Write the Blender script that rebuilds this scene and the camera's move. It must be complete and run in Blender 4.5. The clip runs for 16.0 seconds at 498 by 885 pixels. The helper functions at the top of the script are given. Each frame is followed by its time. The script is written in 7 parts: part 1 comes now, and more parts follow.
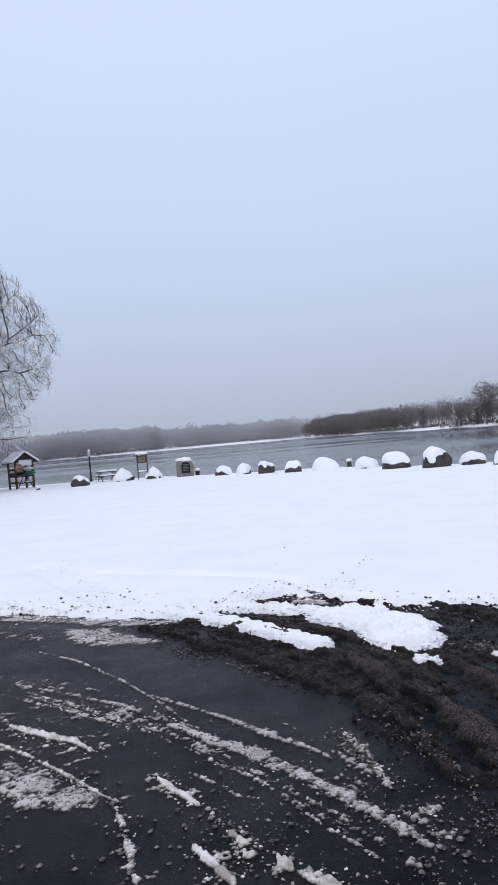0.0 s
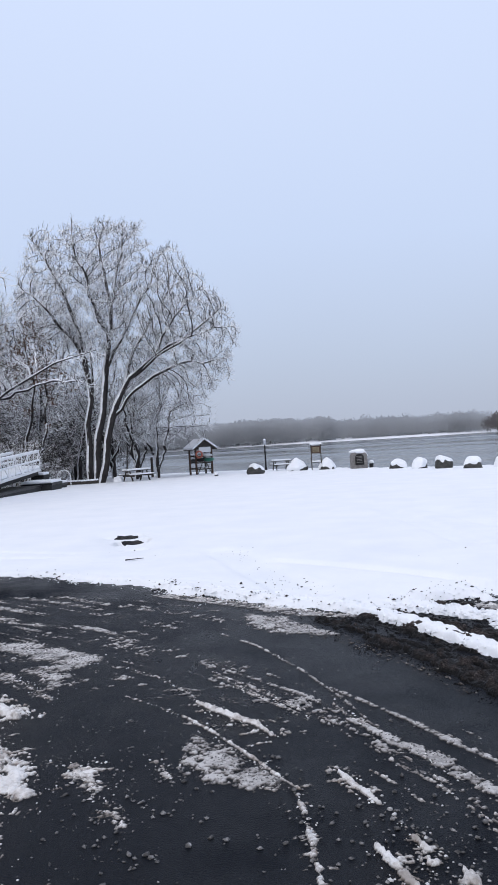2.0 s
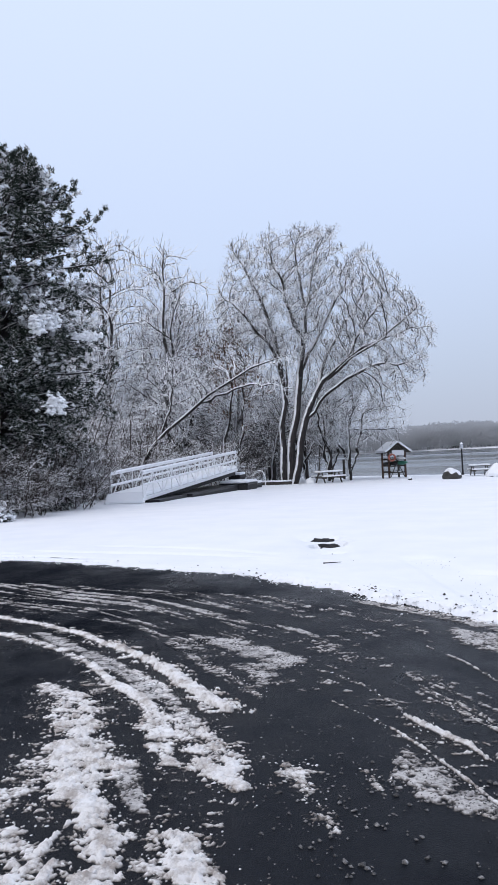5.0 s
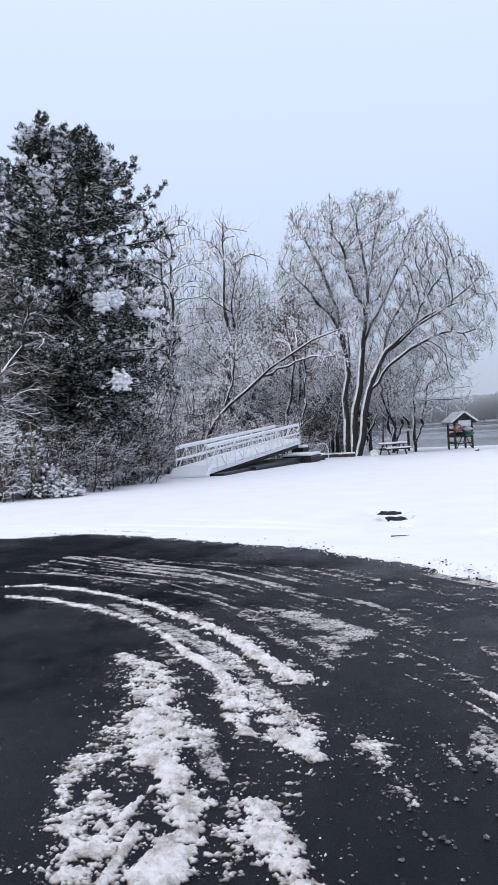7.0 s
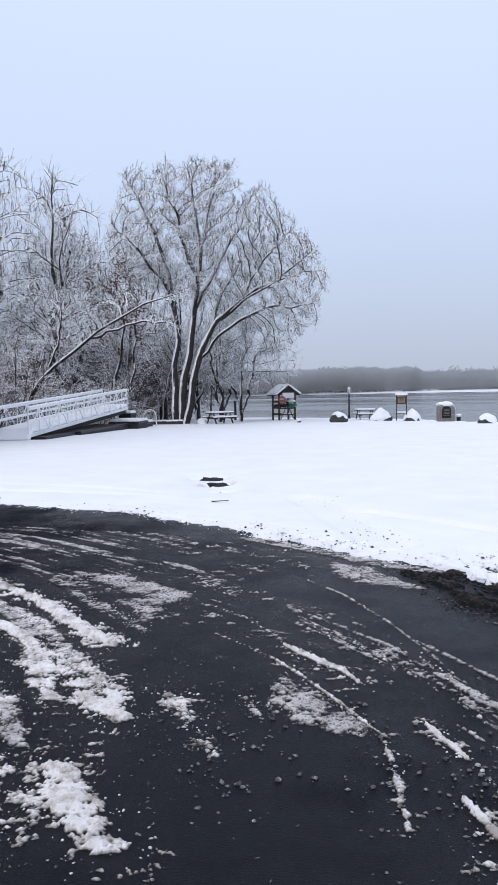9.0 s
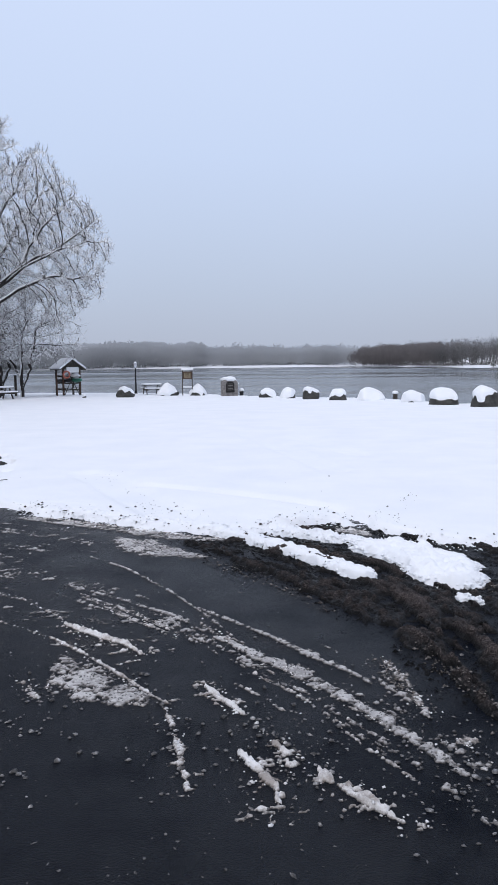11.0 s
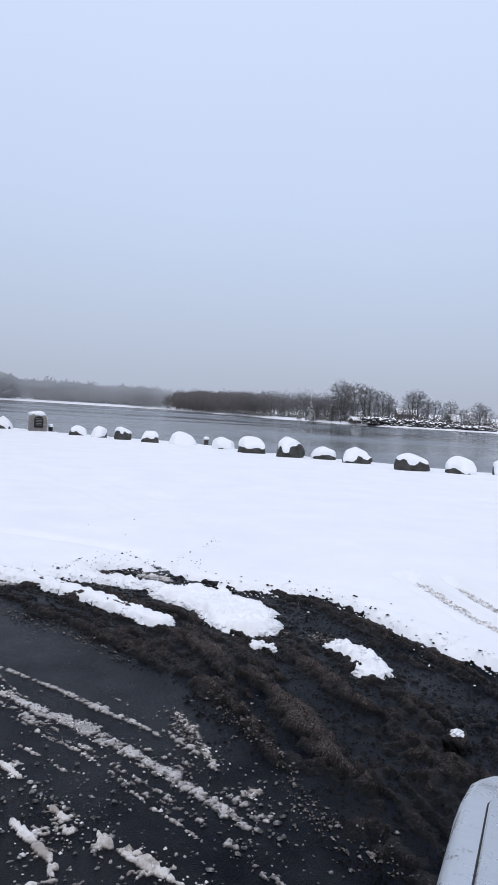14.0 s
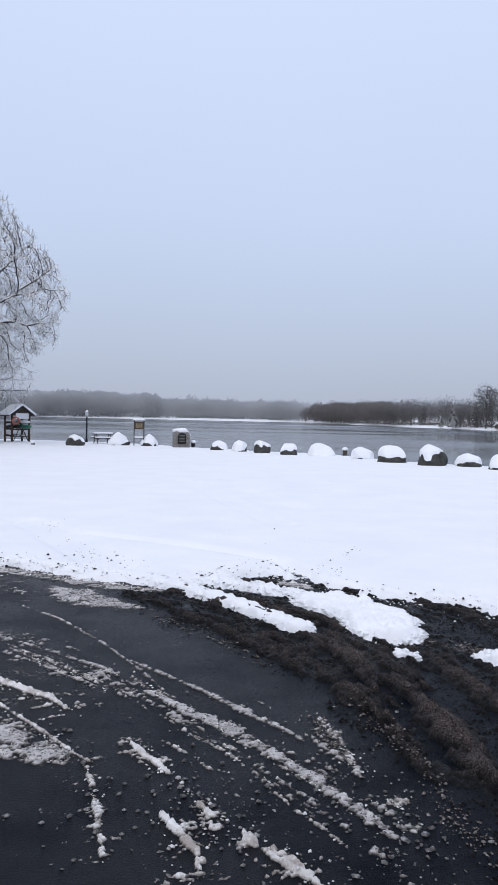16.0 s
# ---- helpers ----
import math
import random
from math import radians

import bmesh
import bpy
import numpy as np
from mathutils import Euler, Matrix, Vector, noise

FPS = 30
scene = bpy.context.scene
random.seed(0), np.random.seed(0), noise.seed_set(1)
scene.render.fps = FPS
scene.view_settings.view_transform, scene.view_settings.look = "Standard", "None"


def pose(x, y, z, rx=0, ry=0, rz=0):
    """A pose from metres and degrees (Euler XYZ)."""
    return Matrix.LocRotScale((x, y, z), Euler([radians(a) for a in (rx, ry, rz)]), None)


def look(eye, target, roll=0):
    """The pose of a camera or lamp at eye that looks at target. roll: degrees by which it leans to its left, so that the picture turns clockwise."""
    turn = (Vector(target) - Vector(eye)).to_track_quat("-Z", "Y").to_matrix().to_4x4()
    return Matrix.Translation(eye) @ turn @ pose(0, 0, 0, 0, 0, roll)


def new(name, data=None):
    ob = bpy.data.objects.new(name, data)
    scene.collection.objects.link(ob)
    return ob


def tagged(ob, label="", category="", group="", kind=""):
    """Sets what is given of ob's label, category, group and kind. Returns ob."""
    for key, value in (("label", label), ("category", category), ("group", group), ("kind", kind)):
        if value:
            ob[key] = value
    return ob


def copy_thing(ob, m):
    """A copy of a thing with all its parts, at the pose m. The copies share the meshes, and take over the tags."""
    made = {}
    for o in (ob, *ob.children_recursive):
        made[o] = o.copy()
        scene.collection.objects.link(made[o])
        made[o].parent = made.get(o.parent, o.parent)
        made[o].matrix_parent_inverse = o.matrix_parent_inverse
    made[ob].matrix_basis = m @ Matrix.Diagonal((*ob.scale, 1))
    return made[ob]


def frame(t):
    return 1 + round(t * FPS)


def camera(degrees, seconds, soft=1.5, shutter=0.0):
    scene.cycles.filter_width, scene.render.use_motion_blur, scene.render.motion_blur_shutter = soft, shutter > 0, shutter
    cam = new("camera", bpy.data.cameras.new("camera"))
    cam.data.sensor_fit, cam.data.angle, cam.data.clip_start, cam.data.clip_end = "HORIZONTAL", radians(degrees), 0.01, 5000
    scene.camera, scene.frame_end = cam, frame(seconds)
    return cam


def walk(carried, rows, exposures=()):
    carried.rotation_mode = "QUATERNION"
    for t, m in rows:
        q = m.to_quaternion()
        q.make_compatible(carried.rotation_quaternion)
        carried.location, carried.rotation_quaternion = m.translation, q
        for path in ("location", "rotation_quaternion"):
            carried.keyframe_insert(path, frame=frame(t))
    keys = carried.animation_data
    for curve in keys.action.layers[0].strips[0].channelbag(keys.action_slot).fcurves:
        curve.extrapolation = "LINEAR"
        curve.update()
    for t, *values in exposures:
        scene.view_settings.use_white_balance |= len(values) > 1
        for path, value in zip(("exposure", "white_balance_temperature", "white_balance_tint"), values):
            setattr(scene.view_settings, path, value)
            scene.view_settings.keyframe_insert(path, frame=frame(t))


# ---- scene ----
cam = camera(38.3, 16.0)

# camera
PATH = [
    (0, (0.032, 0.039, 1.501), (0.104, 2.037, 1.49), -5.0),
    (0.5, (0.017, 0.054, 1.505), (-0.076, 2.051, 1.483), -5.4),
    (1, (0.002, 0.044, 1.516), (-0.217, 2.032, 1.495), -5.1),
    (1.5, (-0.016, 0.029, 1.527), (-0.331, 2.004, 1.513), -4.4),
    (2, (-0.039, 0.025, 1.529), (-0.445, 1.983, 1.528), -3.5),
    (2.5, (-0.062, 0.005, 1.54), (-0.568, 1.94, 1.55), -2.7),
    (3, (-0.084, 0.0, 1.546), (-0.685, 1.908, 1.565), -2.3),
    (3.5, (-0.1, -0.011, 1.554), (-0.785, 1.868, 1.579), -2.1),
    (4, (-0.116, -0.025, 1.564), (-0.884, 1.821, 1.598), -2.2),
    (4.5, (-0.128, -0.032, 1.57), (-0.966, 1.784, 1.606), -2.4),
    (5, (-0.137, -0.03, 1.571), (-1.04, 1.754, 1.604), -2.7),
    (6.2, (-0.167, -0.049, 1.585), (-1.232, 1.650, 1.590), -3.5),
    (7.3, (-0.182, -0.051, 1.587), (-1.226, 1.655, 1.54), -3.2),
    (7.5, (-0.177, -0.032, 1.571), (-1.202, 1.684, 1.517), -2.8),
    (8, (-0.181, -0.036, 1.578), (-1.109, 1.733, 1.497), -2.2),
    (8.5, (-0.161, -0.023, 1.568), (-0.953, 1.81, 1.459), -1.6),
    (9, (-0.132, 0.001, 1.55), (-0.761, 1.894, 1.407), -1.1),
    (9.5, (-0.117, 0.012, 1.544), (-0.575, 1.951, 1.364), -0.9),
    (10, (-0.122, 0.009, 1.544), (-0.434, 1.974, 1.339), -0.8),
    (10.2, (-0.116, 0.016, 1.539), (-0.383, 1.987, 1.329), -1.0),
    (11.2, (-0.073, 0.031, 1.532), (-0.075, 2.023, 1.310), -0.4),
    (12.3, (-0.031, 0.057, 1.532), (0.204, 2.035, 1.353), 1.2),
    (12.5, (-0.033, 0.066, 1.531), (0.248, 2.039, 1.365), 1.5),
    (13, (-0.039, 0.073, 1.538), (0.316, 2.036, 1.398), 2.4),
    (13.5, (-0.041, 0.072, 1.545), (0.38, 2.024, 1.432), 3.1),
    (14, (-0.041, 0.067, 1.544), (0.421, 2.011, 1.454), 3.6),
    (14.5, (-0.037, 0.067, 1.547), (0.401, 2.017, 1.463), 3.8),
    (15, (-0.016, 0.073, 1.516), (0.329, 2.042, 1.438), 3.4),
    (15.5, (-0.028, 0.082, 1.491), (0.187, 2.069, 1.418), 2.7),
    (16, (-0.014, 0.064, 1.499), (0.065, 2.061, 1.427), 1.3),
]
walk(cam, [(t, look(e, g, r)) for t, e, g, r in PATH],
     exposures=[(0, 0.05), (1.5, 0.08), (3.5, 0.12), (7.5, 0.25), (10, 0.12), (12.5, 0.05), (16, 0.05)])

# ---- sky and light: a closed overcast sky, brighter overhead ----
world = bpy.data.worlds.new("overcast")
scene.world = world
world.use_nodes = True
wn, wl = world.node_tree.nodes, world.node_tree.links
for n in list(wn):
    wn.remove(n)
w_out = wn.new("ShaderNodeOutputWorld")
w_bg = wn.new("ShaderNodeBackground")
w_sky = wn.new("ShaderNodeTexSky")
w_sky.sky_type = "NISHITA"
w_sky.sun_disc = False
w_sky.sun_elevation = radians(35)
w_sky.sun_rotation = radians(200)
w_sky.dust_density = 6.0
w_co = wn.new("ShaderNodeTexCoord")
w_sep = wn.new("ShaderNodeSeparateXYZ")
w_ramp = wn.new("ShaderNodeValToRGB")
w_mul = wn.new("ShaderNodeMix")
w_mul.data_type = "RGBA"
w_mul.blend_type = "MIX"
w_mul.inputs[0].default_value = 0.985
w_noise = wn.new("ShaderNodeTexNoise")
w_noise.inputs["Scale"].default_value = 1.6
w_noise.inputs["Detail"].default_value = 3.0
w_add = wn.new("ShaderNodeMath")
w_add.operation = "MULTIPLY_ADD"
w_add.inputs[1].default_value = 0.10
wl.new(w_co.outputs["Generated"], w_sep.inputs[0])
wl.new(w_co.outputs["Generated"], w_noise.inputs["Vector"])
wl.new(w_noise.outputs["Fac"], w_add.inputs[0])
wl.new(w_sep.outputs["Z"], w_add.inputs[2])
wl.new(w_add.outputs[0], w_ramp.inputs[0])
cr = w_ramp.color_ramp
cr.elements[0].position, cr.elements[0].color = 0.05, (0.425, 0.47, 0.58, 1)
cr.elements[1].position, cr.elements[1].color = 1.0, (0.81, 0.83, 0.97, 1)
for pos, col in ((0.15, (0.455, 0.525, 0.67, 1)), (0.32, (0.535, 0.63, 0.83, 1)), (0.60, (0.62, 0.715, 0.93, 1))):
    e = cr.elements.new(pos)
    e.color = col
wl.new(w_sky.outputs[0], w_mul.inputs[6])
wl.new(w_ramp.outputs[0], w_mul.inputs[7])
wl.new(w_mul.outputs[2], w_bg.inputs[0])
w_bg.inputs[1].default_value = 1.0
wl.new(w_bg.outputs[0], w_out.inputs[0])

sun = new("sun", bpy.data.lights.new("sun", "SUN"))
sun.data.energy = 0.5
sun.data.angle = radians(40)
sun.data.color = (1.0, 0.98, 0.95)
sun.matrix_world = look((-20, -30, 50), (0, 10, 0))
scene.view_settings.exposure = 0.0

# ---- helpers ----
RNG = np.random.default_rng(7)


def vnoise(x, y, size, seed=0):
    """Smooth value noise in 0..1 over arrays, with cells of that size in metres."""
    x, y = np.asarray(x) / size + seed * 17.31, np.asarray(y) / size + seed * 9.77
    i, j = np.floor(x).astype(np.int64), np.floor(y).astype(np.int64)
    u, v = x - i, y - j
    u, v = u * u * (3 - 2 * u), v * v * (3 - 2 * v)

    def h(a, b):
        n = (a * 374761393 + b * 668265263 + seed * 974711) & 0x7FFFFFFF
        n = ((n ^ (n >> 13)) * 1274126177) & 0x7FFFFFFF
        return ((n ^ (n >> 16)) & 0xFFFF) / 65535.0

    a = h(i, j) * (1 - u) + h(i + 1, j) * u
    b = h(i, j + 1) * (1 - u) + h(i + 1, j + 1) * u
    return a * (1 - v) + b * v


def fbm(x, y, size, seed=0, octaves=3):
    s, a, tot = 0.0, 1.0, 0.0
    for k in range(octaves):
        s = s + a * vnoise(x, y, size / 2 ** k, seed + k * 5)
        tot += a
        a *= 0.55
    return s / tot


def crumbs(X, Y, cell, env, seed):
    """Heights of rounded crumbs, one to a cell, that crowd together where env nears 1."""
    i, j = np.floor(X / cell).astype(np.int64), np.floor(Y / cell).astype(np.int64)
    z = np.zeros(X.shape)

    def h(a, b, s):
        n = (a * 374761393 + b * 668265263 + (seed + s) * 974711) & 0x7FFFFFFF
        n = ((n ^ (n >> 13)) * 1274126177) & 0x7FFFFFFF
        return ((n ^ (n >> 16)) & 0xFFFF) / 65535.0

    for di in (-1, 0, 1):
        for dj in (-1, 0, 1):
            a, b = i + di, j + dj
            dx, dy = X - (a + h(a, b, 1)) * cell, Y - (b + h(a, b, 2)) * cell
            r = cell * (0.25 + 0.60 * h(a, b, 3) ** 1.5) * smooth(0.0, 0.6, env + 0.9 * (h(a, b, 4) - 0.80))
            z = np.maximum(z, np.sqrt(np.maximum(r * r - dx * dx - dy * dy * (0.8 + 0.8 * h(a, b, 5)), 0)))
    return z


def smooth(lo, hi, v):
    k = np.clip((v - lo) / (hi - lo), 0, 1)
    return k * k * (3 - 2 * k)


def line_dist(x, y, pts):
    """Distance to a polyline and the way along it."""
    best, along, run = np.full(np.shape(x), 1e9), np.zeros(np.shape(x)), 0.0
    for (ax, ay), (bx, by) in zip(pts[:-1], pts[1:]):
        dx, dy = bx - ax, by - ay
        L = math.hypot(dx, dy) + 1e-9
        k = np.clip(((x - ax) * dx + (y - ay) * dy) / (L * L), 0, 1)
        d = np.hypot(x - ax - k * dx, y - ay - k * dy)
        near = d < best
        best, along = np.where(near, d, best), np.where(near, run + k * L, along)
        run += L
    return best, along, run


def inside(x, y, pts):
    c = np.zeros(np.shape(x), bool)
    for (ax, ay), (bx, by) in zip(pts, pts[1:] + pts[:1]):
        if ay != by:
            c ^= ((ay > y) != (by > y)) & (x < (bx - ax) * (y - ay) / (by - ay) + ax)
    return c


def signed(x, y, pts):
    """Distance to the rim of a polygon, positive inside it."""
    d = line_dist(x, y, pts + pts[:1])[0]
    return np.where(inside(x, y, pts), d, -d)


def make_mesh(name, v, f, mat, soft=False):
    me = bpy.data.meshes.new(name)
    me.from_pydata(np.asarray(v, float).tolist(), [], [list(map(int, q)) for q in f] if not isinstance(f, np.ndarray) else f.tolist())
    me.materials.append(mat)
    if soft:
        me.shade_smooth()
    return me


def grid_mesh(name, xs, ys, z, mat, keep=None, soft=True):
    """A height field over the lines xs and ys; keep: which points' cells to build."""
    X, Y = np.meshgrid(xs, ys, indexing="ij")
    n, m = X.shape
    idx = np.arange(n * m).reshape(n, m)
    q = np.stack([idx[:-1, :-1], idx[1:, :-1], idx[1:, 1:], idx[:-1, 1:]], -1)
    if keep is not None:
        q = q[keep[:-1, :-1] | keep[1:, :-1] | keep[1:, 1:] | keep[:-1, 1:]]
    q = q.reshape(-1, 4)
    used, q = np.unique(q, return_inverse=True)
    v = np.stack([X, Y, z], -1).reshape(-1, 3)[used]
    return make_mesh(name, v, q.reshape(-1, 4), mat, soft)


def part(name, src, mat=None, parent=None, label="", m=None, soft=False):
    """Links a bmesh or a mesh as one object, under a thing where parent is given."""
    if isinstance(src, bmesh.types.BMesh):
        if m is not None:
            bmesh.ops.transform(src, matrix=m, verts=src.verts)
        me = bpy.data.meshes.new(name)
        src.to_mesh(me)
        src.free()
        me.materials.append(mat)
        if soft:
            me.shade_smooth()
    else:
        me = src
    ob = new(name, me)
    ob.parent = parent
    if label:
        ob["label"] = label
    return ob


def thing(name, label, category, at=(0, 0, 0), rz=0.0, group="", kind=""):
    ob = new(name)
    ob.matrix_basis = pose(at[0], at[1], at[2], 0, 0, rz)
    return tagged(ob, label, category, group, kind)


def box(sx, sy, sz, x=0, y=0, z=0, bevel=0.0, rx=0, ry=0, rz=0, seg=2):
    bm = bmesh.new()
    bmesh.ops.create_cube(bm, size=1)
    bmesh.ops.transform(bm, matrix=Matrix.Diagonal((sx, sy, sz, 1)), verts=bm.verts)
    if bevel:
        bmesh.ops.bevel(bm, geom=bm.edges[:], offset=bevel, segments=seg, affect="EDGES", profile=0.6)
    bmesh.ops.transform(bm, matrix=pose(x, y, z, rx, ry, rz), verts=bm.verts)
    return bm


def beam(p, q, w, h, bevel=0.004, up=(0, 0, 1)):
    """A bar of w by h between two points."""
    p, q = Vector(p), Vector(q)
    d = q - p
    bm = box(w, d.length, h, bevel=bevel, seg=1)
    yv = d.normalized()
    xv = yv.cross(Vector(up))
    if xv.length < 1e-4:
        xv = Vector((1, 0, 0))
    xv.normalize()
    zv = xv.cross(yv)
    rot = Matrix((xv, yv, zv)).transposed().to_4x4()
    bmesh.ops.transform(bm, matrix=Matrix.Translation((p + q) / 2) @ rot, verts=bm.verts)
    return bm


def rod(p, q, r, r2=None, sides=8):
    p, q = Vector(p), Vector(q)
    d = q - p
    bm = bmesh.new()
    bmesh.ops.create_cone(bm, cap_ends=True, segments=sides, radius1=r, radius2=r if r2 is None else r2, depth=d.length)
    bmesh.ops.transform(bm, matrix=Matrix.Translation((p + q) / 2) @ d.to_track_quat("Z", "Y").to_matrix().to_4x4(), verts=bm.verts)
    return bm


def join(*bms):
    out = bmesh.new()
    for b in bms:
        me = bpy.data.meshes.new("tmp")
        b.to_mesh(me)
        b.free()
        out.from_mesh(me)
        bpy.data.meshes.remove(me)
    return out


def blob(sx, sy, sz, seed, rough=0.18, sub=3, flat=-1.0, scale=1.6):
    """A lumpy stone-like body of those half sizes, cut level at flat (part of its height)."""
    bm = bmesh.new()
    bmesh.ops.create_icosphere(bm, subdivisions=sub, radius=1)
    for v in bm.verts:
        n = v.co.normalized()
        k = 1 + rough * 2 * (noise.noise(n * scale + Vector((seed * 7.1, seed * 3.3, seed))) + 0.4 * noise.noise(n * scale * 3 + Vector((seed, seed * 5.0, 2))))
        v.co = n * k
        v.co.z = max(v.co.z, flat)
        v.co = Vector((v.co.x * sx, v.co.y * sy, v.co.z * sz))
    return bm


# ---- materials ----
def material(name, colour, rough=0.6, metal=0.0, spec=0.5):
    m = bpy.data.materials.new(name)
    m.use_nodes = True
    b = m.node_tree.nodes["Principled BSDF"]
    b.inputs["Base Color"].default_value = (*colour, 1)
    b.inputs["Roughness"].default_value = rough
    b.inputs["Metallic"].default_value = metal
    b.inputs["Specular IOR Level"].default_value = spec
    return m


def nodes_of(m):
    return m.node_tree.nodes, m.node_tree.links, m.node_tree.nodes["Principled BSDF"]


def tex(m, scale, detail=4.0, rough=0.6, stretch=None, turn=0.0, kind="ShaderNodeTexNoise"):
    n, l, b = nodes_of(m)
    c = n.new("ShaderNodeTexCoord")
    t = n.new(kind)
    t.inputs["Scale"].default_value = scale
    if kind == "ShaderNodeTexNoise":
        t.inputs["Detail"].default_value = detail
        t.inputs["Roughness"].default_value = rough
    if stretch:
        mp = n.new("ShaderNodeMapping")
        if turn:
            mp.vector_type = "TEXTURE"
            stretch = tuple(1 / q for q in stretch)
        mp.inputs["Scale"].default_value = stretch
        mp.inputs["Rotation"].default_value = (0, 0, radians(turn))
        l.new(c.outputs["Object"], mp.inputs[0])
        l.new(mp.outputs[0], t.inputs["Vector"])
    else:
        l.new(c.outputs["Object"], t.inputs["Vector"])
    return t.outputs[0]


def ramp(m, src, stops):
    n, l, b = nodes_of(m)
    r = n.new("ShaderNodeValToRGB")
    e = r.color_ramp.elements
    while len(e) < len(stops):
        e.new(0.5)
    for k, (p, c) in zip(e, stops):
        k.position = p
        k.color = (*c, 1) if isinstance(c, tuple) else (c, c, c, 1)
    l.new(src, r.inputs[0])
    return r.outputs[0]


def blend(m, fac, a, b_):
    n, l, b = nodes_of(m)
    x = n.new("ShaderNodeMix")
    x.data_type = "RGBA"
    for sock, val in ((x.inputs[0], fac), (x.inputs[6], a), (x.inputs[7], b_)):
        if isinstance(val, (tuple, float)):
            sock.default_value = (*val, 1) if isinstance(val, tuple) else val
        else:
            l.new(val, sock)
    return x.outputs[2]


def calc(m, op, a, b_=0.0):
    n, l, b = nodes_of(m)
    x = n.new("ShaderNodeMath")
    x.operation = op
    x.use_clamp = op == "MULTIPLY"
    for sock, val in ((x.inputs[0], a), (x.inputs[1], b_)):
        if isinstance(val, (float, int)):
            sock.default_value = val
        else:
            l.new(val, sock)
    return x.outputs[0]


def put(m, socket, src):
    n, l, b = nodes_of(m)
    l.new(src, b.inputs[socket])


def bump(m, src, strength=0.4, dist=0.01, after=None):
    n, l, b = nodes_of(m)
    x = n.new("ShaderNodeBump")
    x.inputs["Strength"].default_value = strength
    x.inputs["Distance"].default_value = dist
    l.new(src, x.inputs["Height"])
    if after is not None:
        l.new(after, x.inputs["Normal"])
    l.new(x.outputs[0], b.inputs["Normal"])
    return x.outputs[0]


def up_side(m, lo, hi, jitter=0.3, size=6.0, wind=0.0):
    """1 on faces that look up (or into the wind), where snow lies, with an uneven rim."""
    n, l, b = nodes_of(m)
    g = n.new("ShaderNodeNewGeometry")
    s = n.new("ShaderNodeSeparateXYZ")
    l.new(g.outputs["Normal"], s.inputs[0])
    v = calc(m, "ADD", s.outputs["Z"], calc(m, "MULTIPLY", tex(m, size), jitter))
    if wind:
        lee = calc(m, "ADD", calc(m, "MULTIPLY_ADD", s.outputs["X"], -0.85), 0.0)
        v = calc(m, "ADD", v, calc(m, "MULTIPLY", calc(m, "SUBTRACT", lee, calc(m, "MULTIPLY_ADD", s.outputs["Y"], 0.5)), wind))
    return ramp(m, v, [(lo, 0.0), (hi, 1.0)])


SNOW_WHITE, SNOW_GREY = (0.90, 0.91, 0.93), (0.84, 0.86, 0.89)


def make_snow(name="snow", fine=26.0):
    m = material(name, SNOW_WHITE, 0.75, spec=0.25)
    put(m, "Base Color", ramp(m, tex(m, 0.9, 5), [(0.3, SNOW_GREY), (0.65, SNOW_WHITE)]))
    a = bump(m, tex(m, fine, 6, 0.7), 0.35, 0.012)
    bump(m, tex(m, 2.3, 3), 0.25, 0.05, a)
    return m


SNOW = make_snow()


def thickness(m, scale, wobble, size):
    """Height over the road, 0 to 1, with noise. For slush it is thickness: thin wet slush lets the asphalt through."""
    n, l, b = nodes_of(m)
    c = n.new("ShaderNodeTexCoord")
    x = n.new("ShaderNodeSeparateXYZ")
    l.new(c.outputs["Object"], x.inputs[0])
    v = calc(m, "MULTIPLY", x.outputs["Z"], scale)
    return calc(m, "ADD", v, calc(m, "MULTIPLY", calc(m, "SUBTRACT", tex(m, size, 5, 0.7), 0.42), wobble))


SLUSH = material("slush", (0.6, 0.6, 0.6), 0.6, spec=0.3)
s0_ = ramp(SLUSH, thickness(SLUSH, 60.0, 1.1, 75), [(0.08, (0.085, 0.080, 0.076)), (0.32, (0.46, 0.44, 0.42)), (0.66, (0.955, 0.95, 0.945))])
s1_ = ramp(SLUSH, tex(SLUSH, 7, 6, 0.75), [(0.38, (0.46, 0.415, 0.38)), (0.52, (0.86, 0.84, 0.82)), (0.64, (0.97, 0.965, 0.96))])
s2_ = blend(SLUSH, 1.0, s0_, s1_)
s2_.node.blend_type = "MULTIPLY"
put(SLUSH, "Base Color", s2_)
bump(SLUSH, tex(SLUSH, 130, 5, 0.75), 0.8, 0.008)

FILM = material("thin_slush", (0.4, 0.4, 0.4), 0.45, spec=0.3)
f0_ = ramp(FILM, thickness(FILM, 70.0, 1.1, 70), [(0.10, (0.022, 0.021, 0.020)), (0.32, (0.17, 0.156, 0.147)), (0.85, (0.62, 0.60, 0.58))])
put(FILM, "Base Color", f0_)
bump(FILM, tex(FILM, 110, 4, 0.75), 0.8, 0.008)

